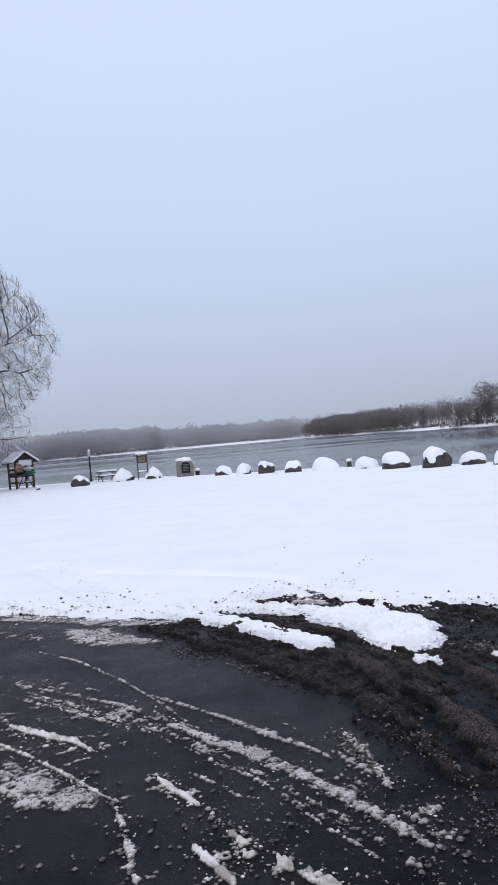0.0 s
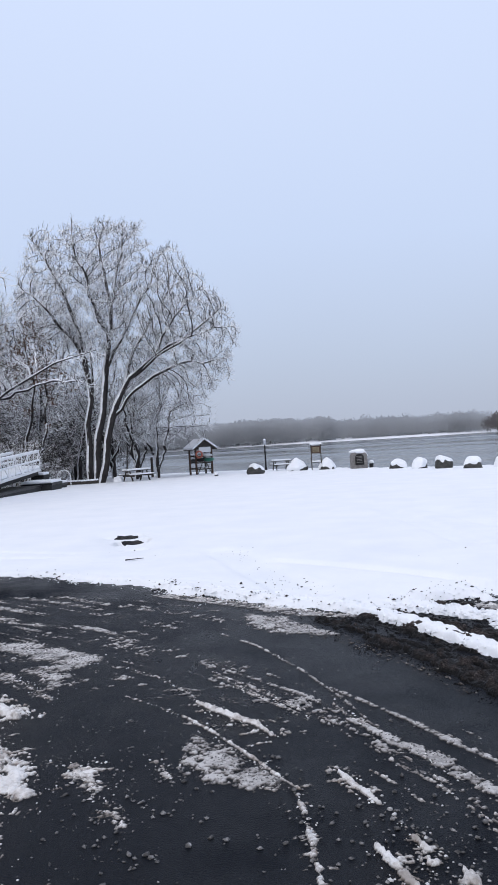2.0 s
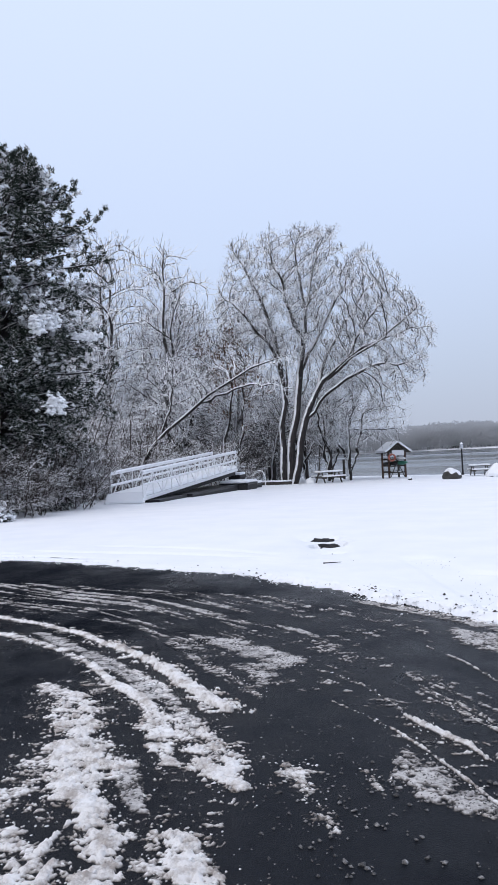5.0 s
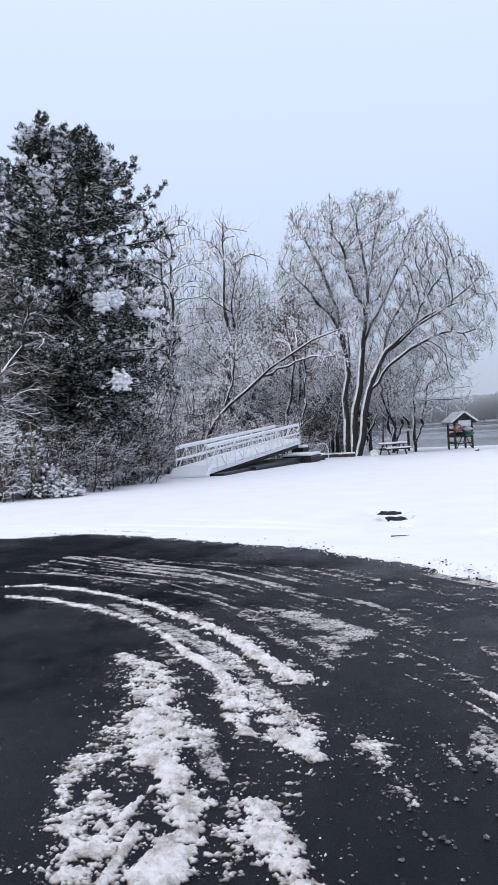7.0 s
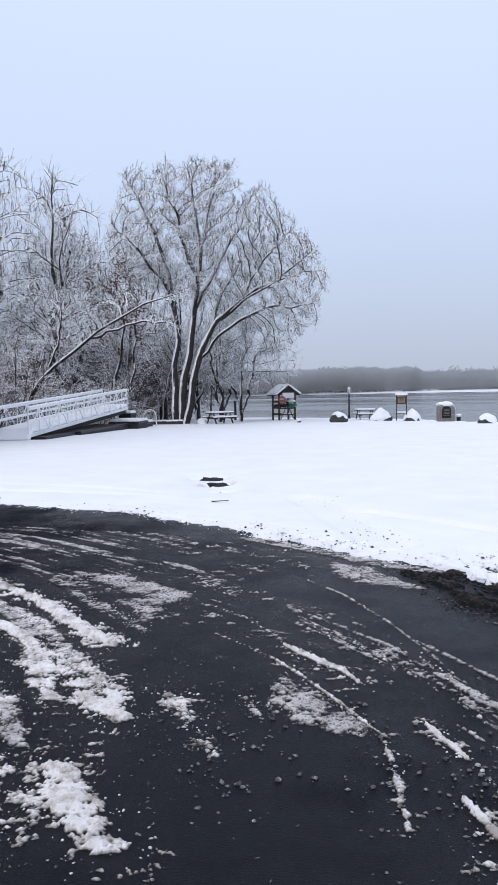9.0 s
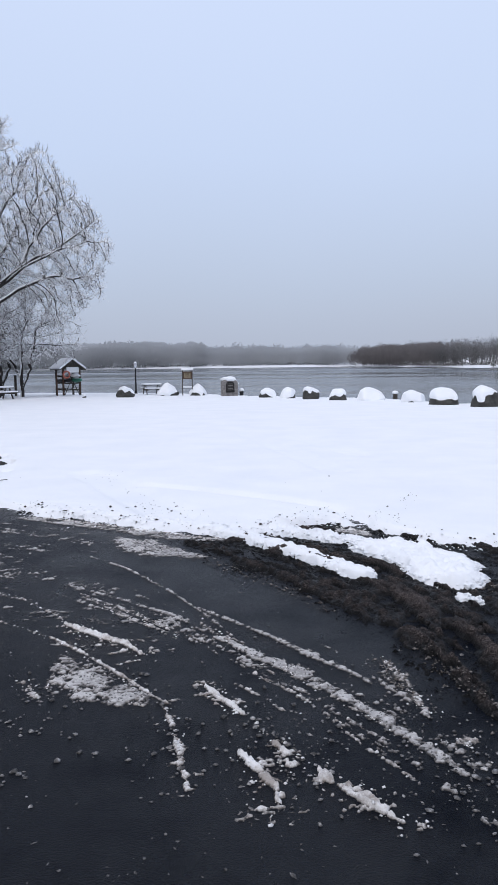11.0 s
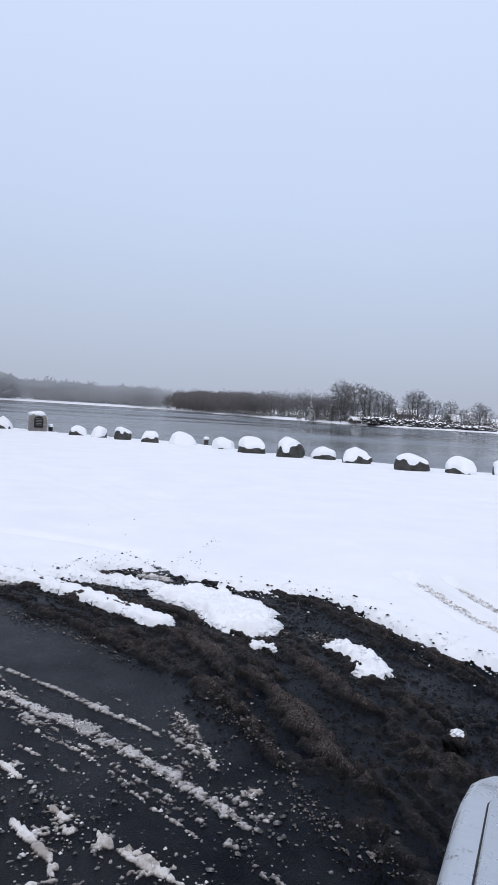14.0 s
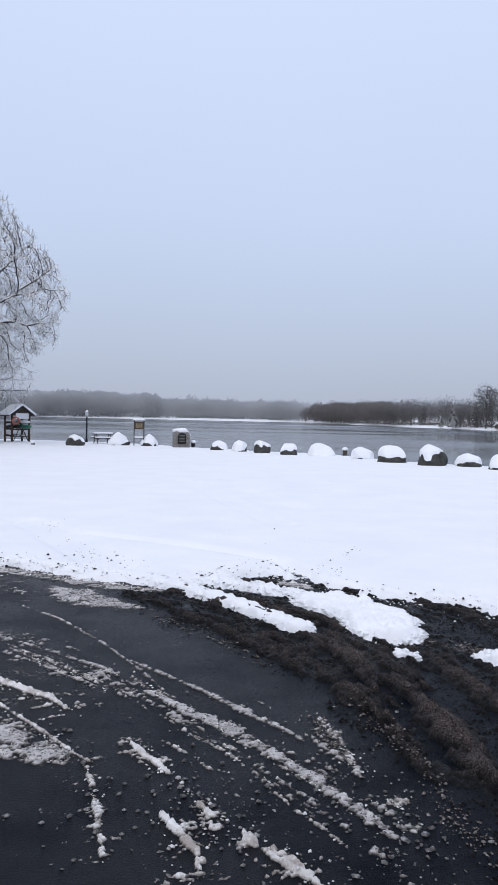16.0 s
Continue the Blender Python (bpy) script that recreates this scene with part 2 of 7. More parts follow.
ASPHALT = material("wet_asphalt", (0.03, 0.03, 0.03), 0.4, spec=0.12)
a1 = tex(ASPHALT, 120, 3, 0.75)
a2 = tex(ASPHALT, 1.1, 5, 0.6)
put(ASPHALT, "Base Color", blend(ASPHALT, ramp(ASPHALT, a2, [(0.35, 0.0), (0.7, 1.0)]), ramp(ASPHALT, a1, [(0.46, (0.0006, 0.001, 0.0025)), (0.58, (0.0012, 0.0032, 0.0090)), (0.70, (0.011, 0.018, 0.033))]), ramp(ASPHALT, a1, [(0.46, (0.0008, 0.0014, 0.0032)), (0.58, (0.0020, 0.0045, 0.0115)), (0.70, (0.017, 0.026, 0.044))])))
ax_ = nodes_of(ASPHALT)[0].new("ShaderNodeSeparateXYZ")
nodes_of(ASPHALT)[1].new(nodes_of(ASPHALT)[0].new("ShaderNodeTexCoord").outputs["Object"], ax_.inputs[0])
wet_ = calc(ASPHALT, "ADD", calc(ASPHALT, "MULTIPLY_ADD", calc(ASPHALT, "ABSOLUTE", calc(ASPHALT, "ADD", ax_.outputs["X"], 1.5)), -0.09), calc(ASPHALT, "MULTIPLY", tex(ASPHALT, 0.8, 5, 0.65), 1.2))
put(ASPHALT, "Specular IOR Level", ramp(ASPHALT, wet_, [(0.72, 0.02), (1.14, 0.205)]))
put(ASPHALT, "Roughness", ramp(ASPHALT, a2, [(0.38, 0.26), (0.66, 0.50)]))
bump(ASPHALT, a1, 1.0, 0.009)

MUD = material("mud", (0.05, 0.04, 0.03), 0.6, spec=0.12)
m1 = tex(MUD, 120, 4, 0.7)
# Mud colour goes by height and noise: near black low down, brown higher up.
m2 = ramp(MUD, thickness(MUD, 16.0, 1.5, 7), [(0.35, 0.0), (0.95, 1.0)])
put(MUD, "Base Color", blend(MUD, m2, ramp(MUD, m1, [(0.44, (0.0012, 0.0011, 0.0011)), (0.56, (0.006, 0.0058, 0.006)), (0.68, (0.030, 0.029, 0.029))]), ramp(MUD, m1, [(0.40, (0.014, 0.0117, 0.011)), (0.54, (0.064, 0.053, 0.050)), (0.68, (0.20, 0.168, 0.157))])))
put(MUD, "Roughness", ramp(MUD, m2, [(0.0, 0.34), (0.55, 0.85)]))
bump(MUD, m1, 0.9, 0.008)

CRUMB = material("slush_crumb", (0.6, 0.6, 0.6), 0.5, spec=0.3)
put(CRUMB, "Base Color", ramp(CRUMB, tex(CRUMB, 25, 4, 0.7), [(0.38, (0.05, 0.048, 0.047)), (0.54, (0.17, 0.165, 0.162)), (0.74, (0.62, 0.61, 0.60))]))
WHITECRUMB = material("pale_slush_crumb", (0.7, 0.7, 0.7), 0.6, spec=0.3)
put(WHITECRUMB, "Base Color", ramp(WHITECRUMB, tex(WHITECRUMB, 14, 4, 0.7), [(0.36, (0.36, 0.345, 0.335)), (0.50, (0.70, 0.69, 0.68)), (0.64, (0.88, 0.88, 0.88))]))
DIRTY = material("dirty_snow", (0.4, 0.36, 0.33), 0.8, spec=0.2)
put(DIRTY, "Base Color", ramp(DIRTY, tex(DIRTY, 40, 5, 0.7), [(0.36, (0.04, 0.035, 0.032)), (0.52, (0.16, 0.142, 0.13)), (0.70, (0.42, 0.39, 0.365))]))
PUDDLE = material("puddle_water", (0.055, 0.055, 0.056), 0.14, spec=0.85)
bump(PUDDLE, tex(PUDDLE, 40, 2), 0.05, 0.003)

WATER = material("lake_water", (0.030, 0.036, 0.040), 0.10, spec=0.5)
w1 = tex(WATER, 0.25, 6, 0.6, (1.0, 2.6, 1.0))
bump(WATER, w1, 0.18, 0.25)
put(WATER, "Roughness", ramp(WATER, tex(WATER, 0.018, 4, 0.6, (0.5, 1.8, 1.0)), [(0.42, 0.05), (0.6, 0.22)]))

ICE = material("lake_ice", (0.35, 0.37, 0.40), 0.35, spec=0.5)
put(ICE, "Base Color", ramp(ICE, tex(ICE, 0.03, 5, 0.6, (0.35, 1.6, 1.0)), [(0.4, (0.16, 0.17, 0.19)), (0.6, (0.32, 0.34, 0.37))]))


def snowy(name, dark, light, grain, lo, hi, jitter=0.35, size=5.0, rough=0.85, stretch=None, wind=0.0):
    """A surface on whose upper sides snow lies."""
    m = material(name, dark, rough, spec=0.25)
    t = tex(m, grain, 6, 0.65, stretch)
    base = ramp(m, t, [(0.3, dark), (0.7, light)])
    up = up_side(m, lo, hi, jitter, size, wind)
    put(m, "Base Color", blend(m, up, base, SNOW_WHITE))
    bump(m, t, 0.5, 0.02)
    return m


BARK = snowy("bark", (0.014, 0.012, 0.012), (0.050, 0.044, 0.042), 9, 0.50, 0.60, 0.45, 2.0, stretch=(1, 1, 0.25), wind=0.55)
TWIG = snowy("twig", (0.022, 0.019, 0.018), (0.070, 0.062, 0.057), 6, 0.16, 0.34, 0.30, 2.0)
BRUSH = snowy("brush_twig", (0.040, 0.030, 0.026), (0.10, 0.078, 0.067), 5, 0.46, 0.64, 0.35, 1.2)
WTWIG = snowy("wood_twig", (0.030, 0.026, 0.025), (0.075, 0.066, 0.061), 6, 0.20, 0.38, 0.32, 2.0)
SNAG = snowy("brown_twig", (0.028, 0.022, 0.019), (0.085, 0.066, 0.056), 5, 0.62, 0.82, 0.45, 1.6)
DRYLEAF = snowy("dry_leaf", (0.08, 0.045, 0.03), (0.16, 0.10, 0.07), 5, 0.8, 0.95, 0.3, 3.0)
NEEDLE = snowy("pine_needle", (0.008, 0.013, 0.010), (0.028, 0.040, 0.027), 4, 0.62, 0.95, 0.6, 0.9)
ROCK = snowy("boulder", (0.018, 0.018, 0.018), (0.085, 0.085, 0.08), 5, 0.98, 1.12, 0.4, 7.0)
MASONRY = snowy("field_stone", (0.12, 0.115, 0.11), (0.33, 0.31, 0.30), 9, 1.05, 1.2, 0.3, 5.0)
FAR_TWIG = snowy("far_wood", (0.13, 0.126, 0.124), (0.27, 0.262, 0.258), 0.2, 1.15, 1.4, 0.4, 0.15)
# Pale bluish base colour carries distance haze along with the dusting of snow.
FAR_DUST_HAZE = snowy("far_wood_dust_haze", (0.44, 0.45, 0.465), (0.56, 0.57, 0.585), 0.03, 1.5, 1.9, 0.4, 0.05)
# Half translucent, so shading among the twigs flattens as haze would do.
for far_m in (FAR_DUST_HAZE, FAR_TWIG):
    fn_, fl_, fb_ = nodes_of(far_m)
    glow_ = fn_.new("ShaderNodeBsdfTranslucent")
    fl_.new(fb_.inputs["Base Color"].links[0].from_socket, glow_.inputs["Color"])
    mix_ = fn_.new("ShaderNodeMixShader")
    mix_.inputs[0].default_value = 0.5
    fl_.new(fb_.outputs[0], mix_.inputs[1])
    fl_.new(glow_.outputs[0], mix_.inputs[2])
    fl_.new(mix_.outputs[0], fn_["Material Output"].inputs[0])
DEEP_TWIG = snowy("wood_depth_twig", (0.05, 0.045, 0.043), (0.13, 0.122, 0.118), 0.6, 0.75, 1.0, 0.4, 0.5)
# About half as bright as brush_twig, with snow on fewer of its faces.
DARKBRUSH = snowy("dark_brush_twig", (0.018, 0.014, 0.012), (0.05, 0.040, 0.036), 5, 0.55, 0.75, 0.35, 1.2)
FAR_BROWN = snowy("far_brown_scrub", (0.135, 0.126, 0.128), (0.235, 0.220, 0.222), 0.3, 1.25, 1.5, 0.3, 0.3)
BANK_BRUSH = snowy("bank_brush", (0.06, 0.056, 0.054), (0.15, 0.144, 0.14), 0.3, 0.45, 0.80, 0.5, 0.4)
FAR_GREEN = snowy("far_evergreen", (0.03, 0.036, 0.034), (0.06, 0.07, 0.06), 0.4, 0.3, 0.7, 0.5, 0.8)
WOOD = snowy("weathered_wood", (0.030, 0.026, 0.023), (0.085, 0.075, 0.066), 14, 0.95, 1.15, 0.2, 8.0, stretch=(1, 1, 0.2))
RUSTWOOD = snowy("brown_stained_wood", (0.045, 0.027, 0.020), (0.095, 0.058, 0.042), 12, 1.1, 1.25, 0.2, 8.0)
ALU = material("dull_aluminium", (0.84, 0.85, 0.86), 0.55, 0.10)
bump(ALU, tex(ALU, 30, 3), 0.1, 0.003)
PALE = material("white_paint", (0.74, 0.75, 0.76), 0.5)
DARKM = material("dark_metal", (0.02, 0.02, 0.022), 0.4, 0.6)
BLACK = material("black_rubber", (0.012, 0.012, 0.013), 0.7)
BRONZE = material("dark_plaque", (0.012, 0.011, 0.011), 0.45, 0.5)
RINGRED = material("ring_orange", (0.42, 0.13, 0.09), 0.6)
GREEN = material("boat_green", (0.03, 0.16, 0.11), 0.4)
TAN = material("tan_wrap", (0.22, 0.185, 0.12), 0.7)
GLASS = material("lamp_glass", (0.75, 0.77, 0.8), 0.2)
GLASS.node_tree.nodes["Principled BSDF"].inputs["Transmission Weight"].default_value = 0.5
WALLP = material("house_siding", (0.20, 0.17, 0.15), 0.8)
put(WALLP, "Base Color", ramp(WALLP, tex(WALLP, 1.5, 4, 0.6, (0.1, 0.1, 4)), [(0.3, (0.06, 0.05, 0.045)), (0.7, (0.11, 0.09, 0.08))]))
PAINT = material("silver_car_paint", (0.52, 0.54, 0.57), 0.28, 0.45)
put(PAINT, "Roughness", ramp(PAINT, tex(PAINT, 14, 6, 0.7), [(0.42, 0.22), (0.62, 0.6)]))
put(PAINT, "Base Color", blend(PAINT, ramp(PAINT, tex(PAINT, 22, 7, 0.75), [(0.60, 0.0), (0.70, 1.0)]), (0.55, 0.585, 0.62), (0.10, 0.095, 0.09)))

# ---- the ground: one sheet under snow, with the lake's basin ----
LAKE = [(60, 6), (40, 14), (21, 21.8), (16, 26.3), (12.6, 30.5), (9.6, 35), (7.6, 41.5), (4, 45.5), (0.5, 49.5), (-4, 56), (-9, 61),
        (-14, 64.5), (-22, 67), (-32, 69), (-50, 66), (-90, 80), (-260, 120), (-420, 300), (-260, 405), (-100, 422), (0, 420), (38, 428),
        (48, 436), (74, 340), (84, 262), (98, 236), (150, 236), (330, 246), (330, 60), (120, 0)]
EDGE = [(-30, 3.5), (-16, 6.2), (-12, 7.4), (-10.1, 8.05), (-9.0, 8.75), (-7.0, 8.6), (-4.45, 8.14), (-3.2, 7.6), (-2.2, 7.08), (-1.5, 6.72),
        (-0.65, 6.28), (-0.1, 6.4), (0.5, 6.70), (0.8, 6.46), (1.1, 6.14), (1.4, 5.9), (1.65, 5.76), (2.05, 5.68), (2.17, 5.3), (2.2, 4.8), (2.3, 4.4),
        (2.5, 3.95), (3.1, 3.3), (4.2, 2.4), (6, 0.5), (9, -4), (9, -30), (-30, -30)]
WATER_Z = -1.30


def ground_z(x, y):
    """The lie of the land, without its fine relief."""
    x, y = np.asarray(x, float), np.asarray(y, float)
    return -0.018 * np.clip(y - 7, 0, 60)


def lines(*runs):
    return np.unique(np.concatenate([np.arange(a, b, s) for a, b, s in runs]).round(4))


gx = lines((-700, -60, 12), (-60, -12, 1.2), (-12, -5, 0.10), (-5, 3.2, 0.042), (3.2, 5, 0.06), (5, 8, 0.2), (8, 24, 0.6), (24, 60, 3), (60, 712, 12))
gy = lines((-90, 0, 6), (0, 3, 0.2), (3, 9.2, 0.042), (9.2, 13, 0.05), (13, 17, 0.25), (17, 75, 1.2), (75, 720, 11))
GX, GY = np.meshgrid(gx, gy, indexing="ij")
out = -signed(GX, GY, EDGE)
out = out + 0.20 * (fbm(GX, GY, 0.55, 3) - 0.5) + 0.22 * (fbm(GX, GY, 0.16, 4) - 0.5)
gz = ground_z(GX, GY)
fade = np.exp(-np.clip(out, 0, 9) / 0.35)
snow_h = -0.06 + 0.13 * smooth(-0.02, 0.13, out)
snow_h += np.where(out > 0, 0.05 * (fbm(GX, GY, 0.10, 8) - 0.45) * fade + 0.035 * (fbm(GX, GY, 0.35, 9) - 0.5) * np.exp(-np.clip(out, 0, 9) / 1.2), 0)
snow_h += np.where(out > 0.3, 0.05 * (fbm(GX, GY, 2.6, 12) - 0.5), 0)
snow_h += np.where(out > -0.16, 0.75 * crumbs(GX, GY, 0.085, np.exp(-np.abs(out - 0.03) / 0.13) * (0.25 + 0.8 * fbm(GX, GY, 0.5, 14)), 15), 0)
# wheel marks pressed into the snow
groove = np.zeros(GX.shape)
for wide, deep, pts in ((0.09, 0.085, [(3.15, 6.35), (3.1, 5.53), (3.07, 4.88), (3.05, 4.4)]), (0.10, 0.11, [(3.44, 6.1), (3.4, 5.42), (3.37, 4.9)]),
                        (0.10, 0.03, [(3.0, 6.3), (2.93, 5.5), (2.9, 4.9)]),
                        (0.26, 0.030, [(-0.63, 16.8), (0.21, 12.9), (0.84, 10.1)]), (0.26, 0.030, [(0.58, 15.4), (1.1, 13.3), (1.41, 12.1)]),
                        (0.16, 0.035, [(-9.5, 9.6), (-6.5, 9.9), (-3.5, 9.2)]), (0.30, 0.05, [(-2.6, 9.9), (-1.7, 8.2), (-1.0, 6.9)]), (0.05, 0.10, [(-11.5, 9.1), (-10.6, 9.35), (-9.5, 9.25)]), (0.05, 0.10, [(-10.4, 8.55), (-9.0, 8.62), (-7.8, 8.66), (-7.1, 8.8)]), (0.10, 0.03, [(-8.8, 10.6), (-6.6, 10.6), (-4.9, 10.1)]),
                        (0.11, 0.13, [(-10.4, 8.55), (-9.6, 8.95), (-8.6, 9.12), (-7.9, 9.05)]), (0.12, 0.075, [(-1.6, 8.8), (-0.94, 8.44), (-0.02, 7.81), (0.61, 7.23), (0.79, 6.7)])):
    d, al, run = line_dist(GX, GY, pts)
    if deep > 0.06:
        groove = np.maximum(groove, 1 - smooth(0.5 * wide, 1.3 * wide, d))
    snow_h -= deep * (1 - smooth(0.45 * wide, 1.15 * wide, d)) * (0.45 + 1.1 * fbm(GX, GY, 0.2, 21))
# the sunk drain: staggered openings in the snow
rough_ = 1.0 * (fbm(GX, GY, 0.22, 31) - 0.5) + 0.8 * (fbm(GX, GY, 0.07, 32, 2) - 0.5)
for cx, cy, hx_, hy_, deep in ((-4.92, 12.30, 0.30, 0.16, 0.24), (-4.58, 11.50, 0.27, 0.26, 0.26), (-4.10, 10.55, 0.24, 0.10, 0.05), (-3.72, 9.45, 0.20, 0.06, 0.09)):
    u_, v_ = 0.93 * (GX - cx) + 0.37 * (GY - cy), -0.37 * (GX - cx) + 0.93 * (GY - cy)
    d = np.maximum(np.abs(u_) / hx_, np.abs(v_) / hy_) + rough_
    snow_h -= deep * (1 - smooth(0.65, 1.25, d))
d = line_dist(GX, GY, [(-5.3, 12.6), (-4.3, 10.8), (-3.75, 9.5)])[0]
snow_h -= 0.035 * (1 - smooth(0.15, 0.5, d))
lake_d = -signed(GX, GY, LAKE)
far = smooth(150, 220, GY)
land = gz * (1 - far) + far * (WATER_Z + 0.35 + 0.05 * np.clip(lake_d, 0, 120) + 0.4 * fbm(GX, GY, 14, 40))
land = land + snow_h
land = np.where((out > 0.2) & (GY < 9.7) & (GX < 14), np.maximum(land, np.where(groove > 0.05, 0.014 - 0.010 * groove - 0.05 * smooth(0.80, 1.0, groove) * smooth(0.50, 0.58, fbm(GX, GY, 0.09, 23)) * (GX < -7), 0.014)), land)
shore = smooth(-0.2, 1.6, lake_d + 0.8 * (fbm(GX, GY, 3.0, 44) - 0.5) * (1 - far))
gz_all = (WATER_Z - 0.7) * (1 - shore) + land * shore
ground = part("ground", grid_mesh("ground", gx, gy, gz_all, SNOW))
tagged(ground, "gently sloping lawn under untouched white snow", "ground", kind="structure")

lake = part("water", make_mesh("water", [(-700, -5, WATER_Z), (700, -5, WATER_Z), (700, 520, WATER_Z), (-700, 520, WATER_Z)], [(0, 1, 2, 3)], WATER))
tagged(lake, "calm grey lake with faint ripples and reflections", "lake", kind="structure")

road = part("road", make_mesh("road", [(-45, -40, 0), (14, -40, 0), (14, 9.3, 0), (-45, 9.3, 0)], [(0, 1, 2, 3)], ASPHALT))
tagged(road, "wet black asphalt drive with slush and tyre tracks", "road", kind="structure")

# ---- slush: wheel-thrown ridges and thin films on the road ----
sx, sy = lines((-7.6, -3.6, 0.014), (-3.6, 1.2, 0.007)), lines((1.45, 4.2, 0.006), (4.2, 7.1, 0.011))
SX, SY = np.meshgrid(sx, sy, indexing="ij")
N_W = fbm(SX, SY, 0.30, 51)
ridge_e, ridge_h, film_e = np.zeros(SX.shape), np.full(SX.shape, 0.02), np.zeros(SX.shape)


def streak(form, wide, high, pts):
    """One streak of slush: a solid ridge, a broken patch, a thin film, a line or a row of lumps."""
    r = wide * 2.2 + 0.08
    px, py = [p[0] for p in pts], [p[1] for p in pts]
    i0, i1 = np.searchsorted(sx, [min(px) - r, max(px) + r])
    j0, j1 = np.searchsorted(sy, [min(py) - r, max(py) + r])
    if i1 <= i0 or j1 <= j0:
        return
    s = np.s_[i0:i1, j0:j1]
    d, al, run = line_dist(SX[s], SY[s], pts)
    taper = 0.5 + 0.5 * smooth(0, min(0.3, run * 0.3), np.minimum(al, run - al))
    w = wide * (1.15 if form == "patch" else 0.9 if wide > 0.04 else 0.62) * taper * (0.40 + 1.1 * N_W[s]) + (0.009 if form == "line" else 0.004)
    k = np.clip(1.45 - d / w, 0, 1)
    if form in ("ridge", "patch"):
        k = np.maximum(k, 0.22 * np.clip(1.6 - d / (1.5 * wide + 0.03), 0, 1))
    if form == "film":
        film_e[s] = np.maximum(film_e[s], (0.66 + 8.0 * high) * k)
        return
    if form == "line":
        high = max(high, 0.012)
    e = k * {"ridge": 1.0, "patch": 0.78, "beads": 0.54, "line": 0.80}[form]
    up = e > ridge_e[s]
    ridge_h[s] = np.where(up, high, ridge_h[s])
    ridge_e[s] = np.maximum(ridge_e[s], e)


def sheet(full, pts):
    """A broad thin sheet of dirty slush with a ragged rim."""
    film_e[:] = np.maximum(film_e, full * smooth(-0.07, 0.09, signed(SX, SY, pts) + 0.10 * (N_W - 0.5)) * (0.72 + 0.5 * N_W))


streak("ridge", 0.042, 0.030, [(-6.81, 5.27), (-6.45, 5.44), (-5.81, 5.41), (-5.16, 5.30), (-4.49, 5.10), (-3.96, 4.83)])
streak("ridge", 0.057, 0.055, [(-4.22, 4.94), (-3.75, 4.76), (-3.27, 4.49), (-2.83, 4.18), (-2.51, 3.94), (-2.31, 3.83)])
streak("film", 0.097, 0.020, [(-4.98, 5.03), (-3.91, 4.54), (-3.17, 4.12), (-2.73, 3.85), (-2.35, 3.49)])
streak("patch", 0.057, 0.020, [(-3.58, 4.41), (-2.98, 4.06), (-2.60, 3.74), (-2.27, 3.38), (-1.96, 3.12)])
streak("patch", 0.050, 0.025, [(-6.42, 4.95), (-5.77, 4.98), (-5.01, 4.84), (-4.34, 4.62), (-3.69, 4.29)])
streak("ridge", 0.047, 0.035, [(-3.95, 4.44), (-3.36, 4.04), (-3.08, 3.89), (-2.83, 3.75)])
streak("patch", 0.081, 0.030, [(-2.91, 3.78), (-2.65, 3.56), (-2.45, 3.26), (-2.25, 3.07)])
streak("patch", 0.098, 0.035, [(-2.51, 3.62), (-2.22, 3.32), (-1.97, 3.12), (-1.78, 2.96)])
streak("patch", 0.085, 0.020, [(-3.83, 3.86), (-3.45, 3.68)])
streak("patch", 0.133, 0.035, [(-3.48, 3.73), (-3.10, 3.37), (-2.88, 3.12)])
streak("patch", 0.221, 0.040, [(-2.90, 3.11), (-2.65, 2.81), (-2.51, 2.66)])
streak("patch", 0.112, 0.020, [(-2.94, 2.92), (-2.79, 2.57), (-2.74, 2.30)])
streak("patch", 0.098, 0.040, [(-2.52, 2.73), (-2.26, 2.46), (-2.06, 2.30), (-1.96, 2.16)])
streak("ridge", 0.121, 0.040, [(-1.98, 2.06), (-1.91, 1.94), (-1.86, 1.82)])
streak("patch", 0.124, 0.030, [(-2.51, 2.24), (-2.42, 2.07), (-2.30, 1.91), (-2.19, 1.76), (-2.13, 1.65)])
streak("patch", 0.035, 0.020, [(-2.78, 2.29), (-2.57, 2.10)])
streak("ridge", 0.035, 0.030, [(-2.33, 2.39), (-2.30, 2.23), (-2.25, 2.08), (-2.23, 1.99)])
streak("ridge", 0.035, 0.030, [(-2.18, 2.12), (-2.11, 1.96), (-2.06, 1.81), (-2.03, 1.72)])
streak("film", 0.083, 0.020, [(-2.54, 3.02), (-2.33, 2.81), (-2.11, 2.59)])
streak("beads", 0.071, 0.025, [(-1.93, 2.46), (-1.79, 2.24), (-1.66, 2.02)])
streak("patch", 0.099, 0.035, [(-1.84, 2.50), (-1.65, 2.31), (-1.50, 2.18), (-1.36, 2.08)])
streak("patch", 0.070, 0.020, [(-1.69, 3.27), (-1.54, 3.13)])
streak("beads", 0.078, 0.020, [(-1.59, 3.15), (-1.41, 2.98), (-1.24, 2.76)])
streak("patch", 0.062, 0.012, [(-3.47, 5.26), (-3.05, 5.19), (-2.61, 5.03), (-2.27, 4.91)])
streak("patch", 0.038, 0.012, [(-3.26, 4.86), (-2.81, 4.57), (-2.41, 4.28), (-2.25, 4.13)])
streak("film", 0.086, 0.008, [(-2.73, 4.69), (-2.35, 4.55)])
streak("film", 0.046, 0.012, [(-2.96, 5.92), (-2.61, 5.74), (-2.35, 5.57)])
streak("line", 0.025, 0.012, [(-7.60, 5.92), (-6.28, 6.06), (-5.02, 6.05), (-4.08, 6.17), (-3.46, 5.97), (-2.91, 5.81)])
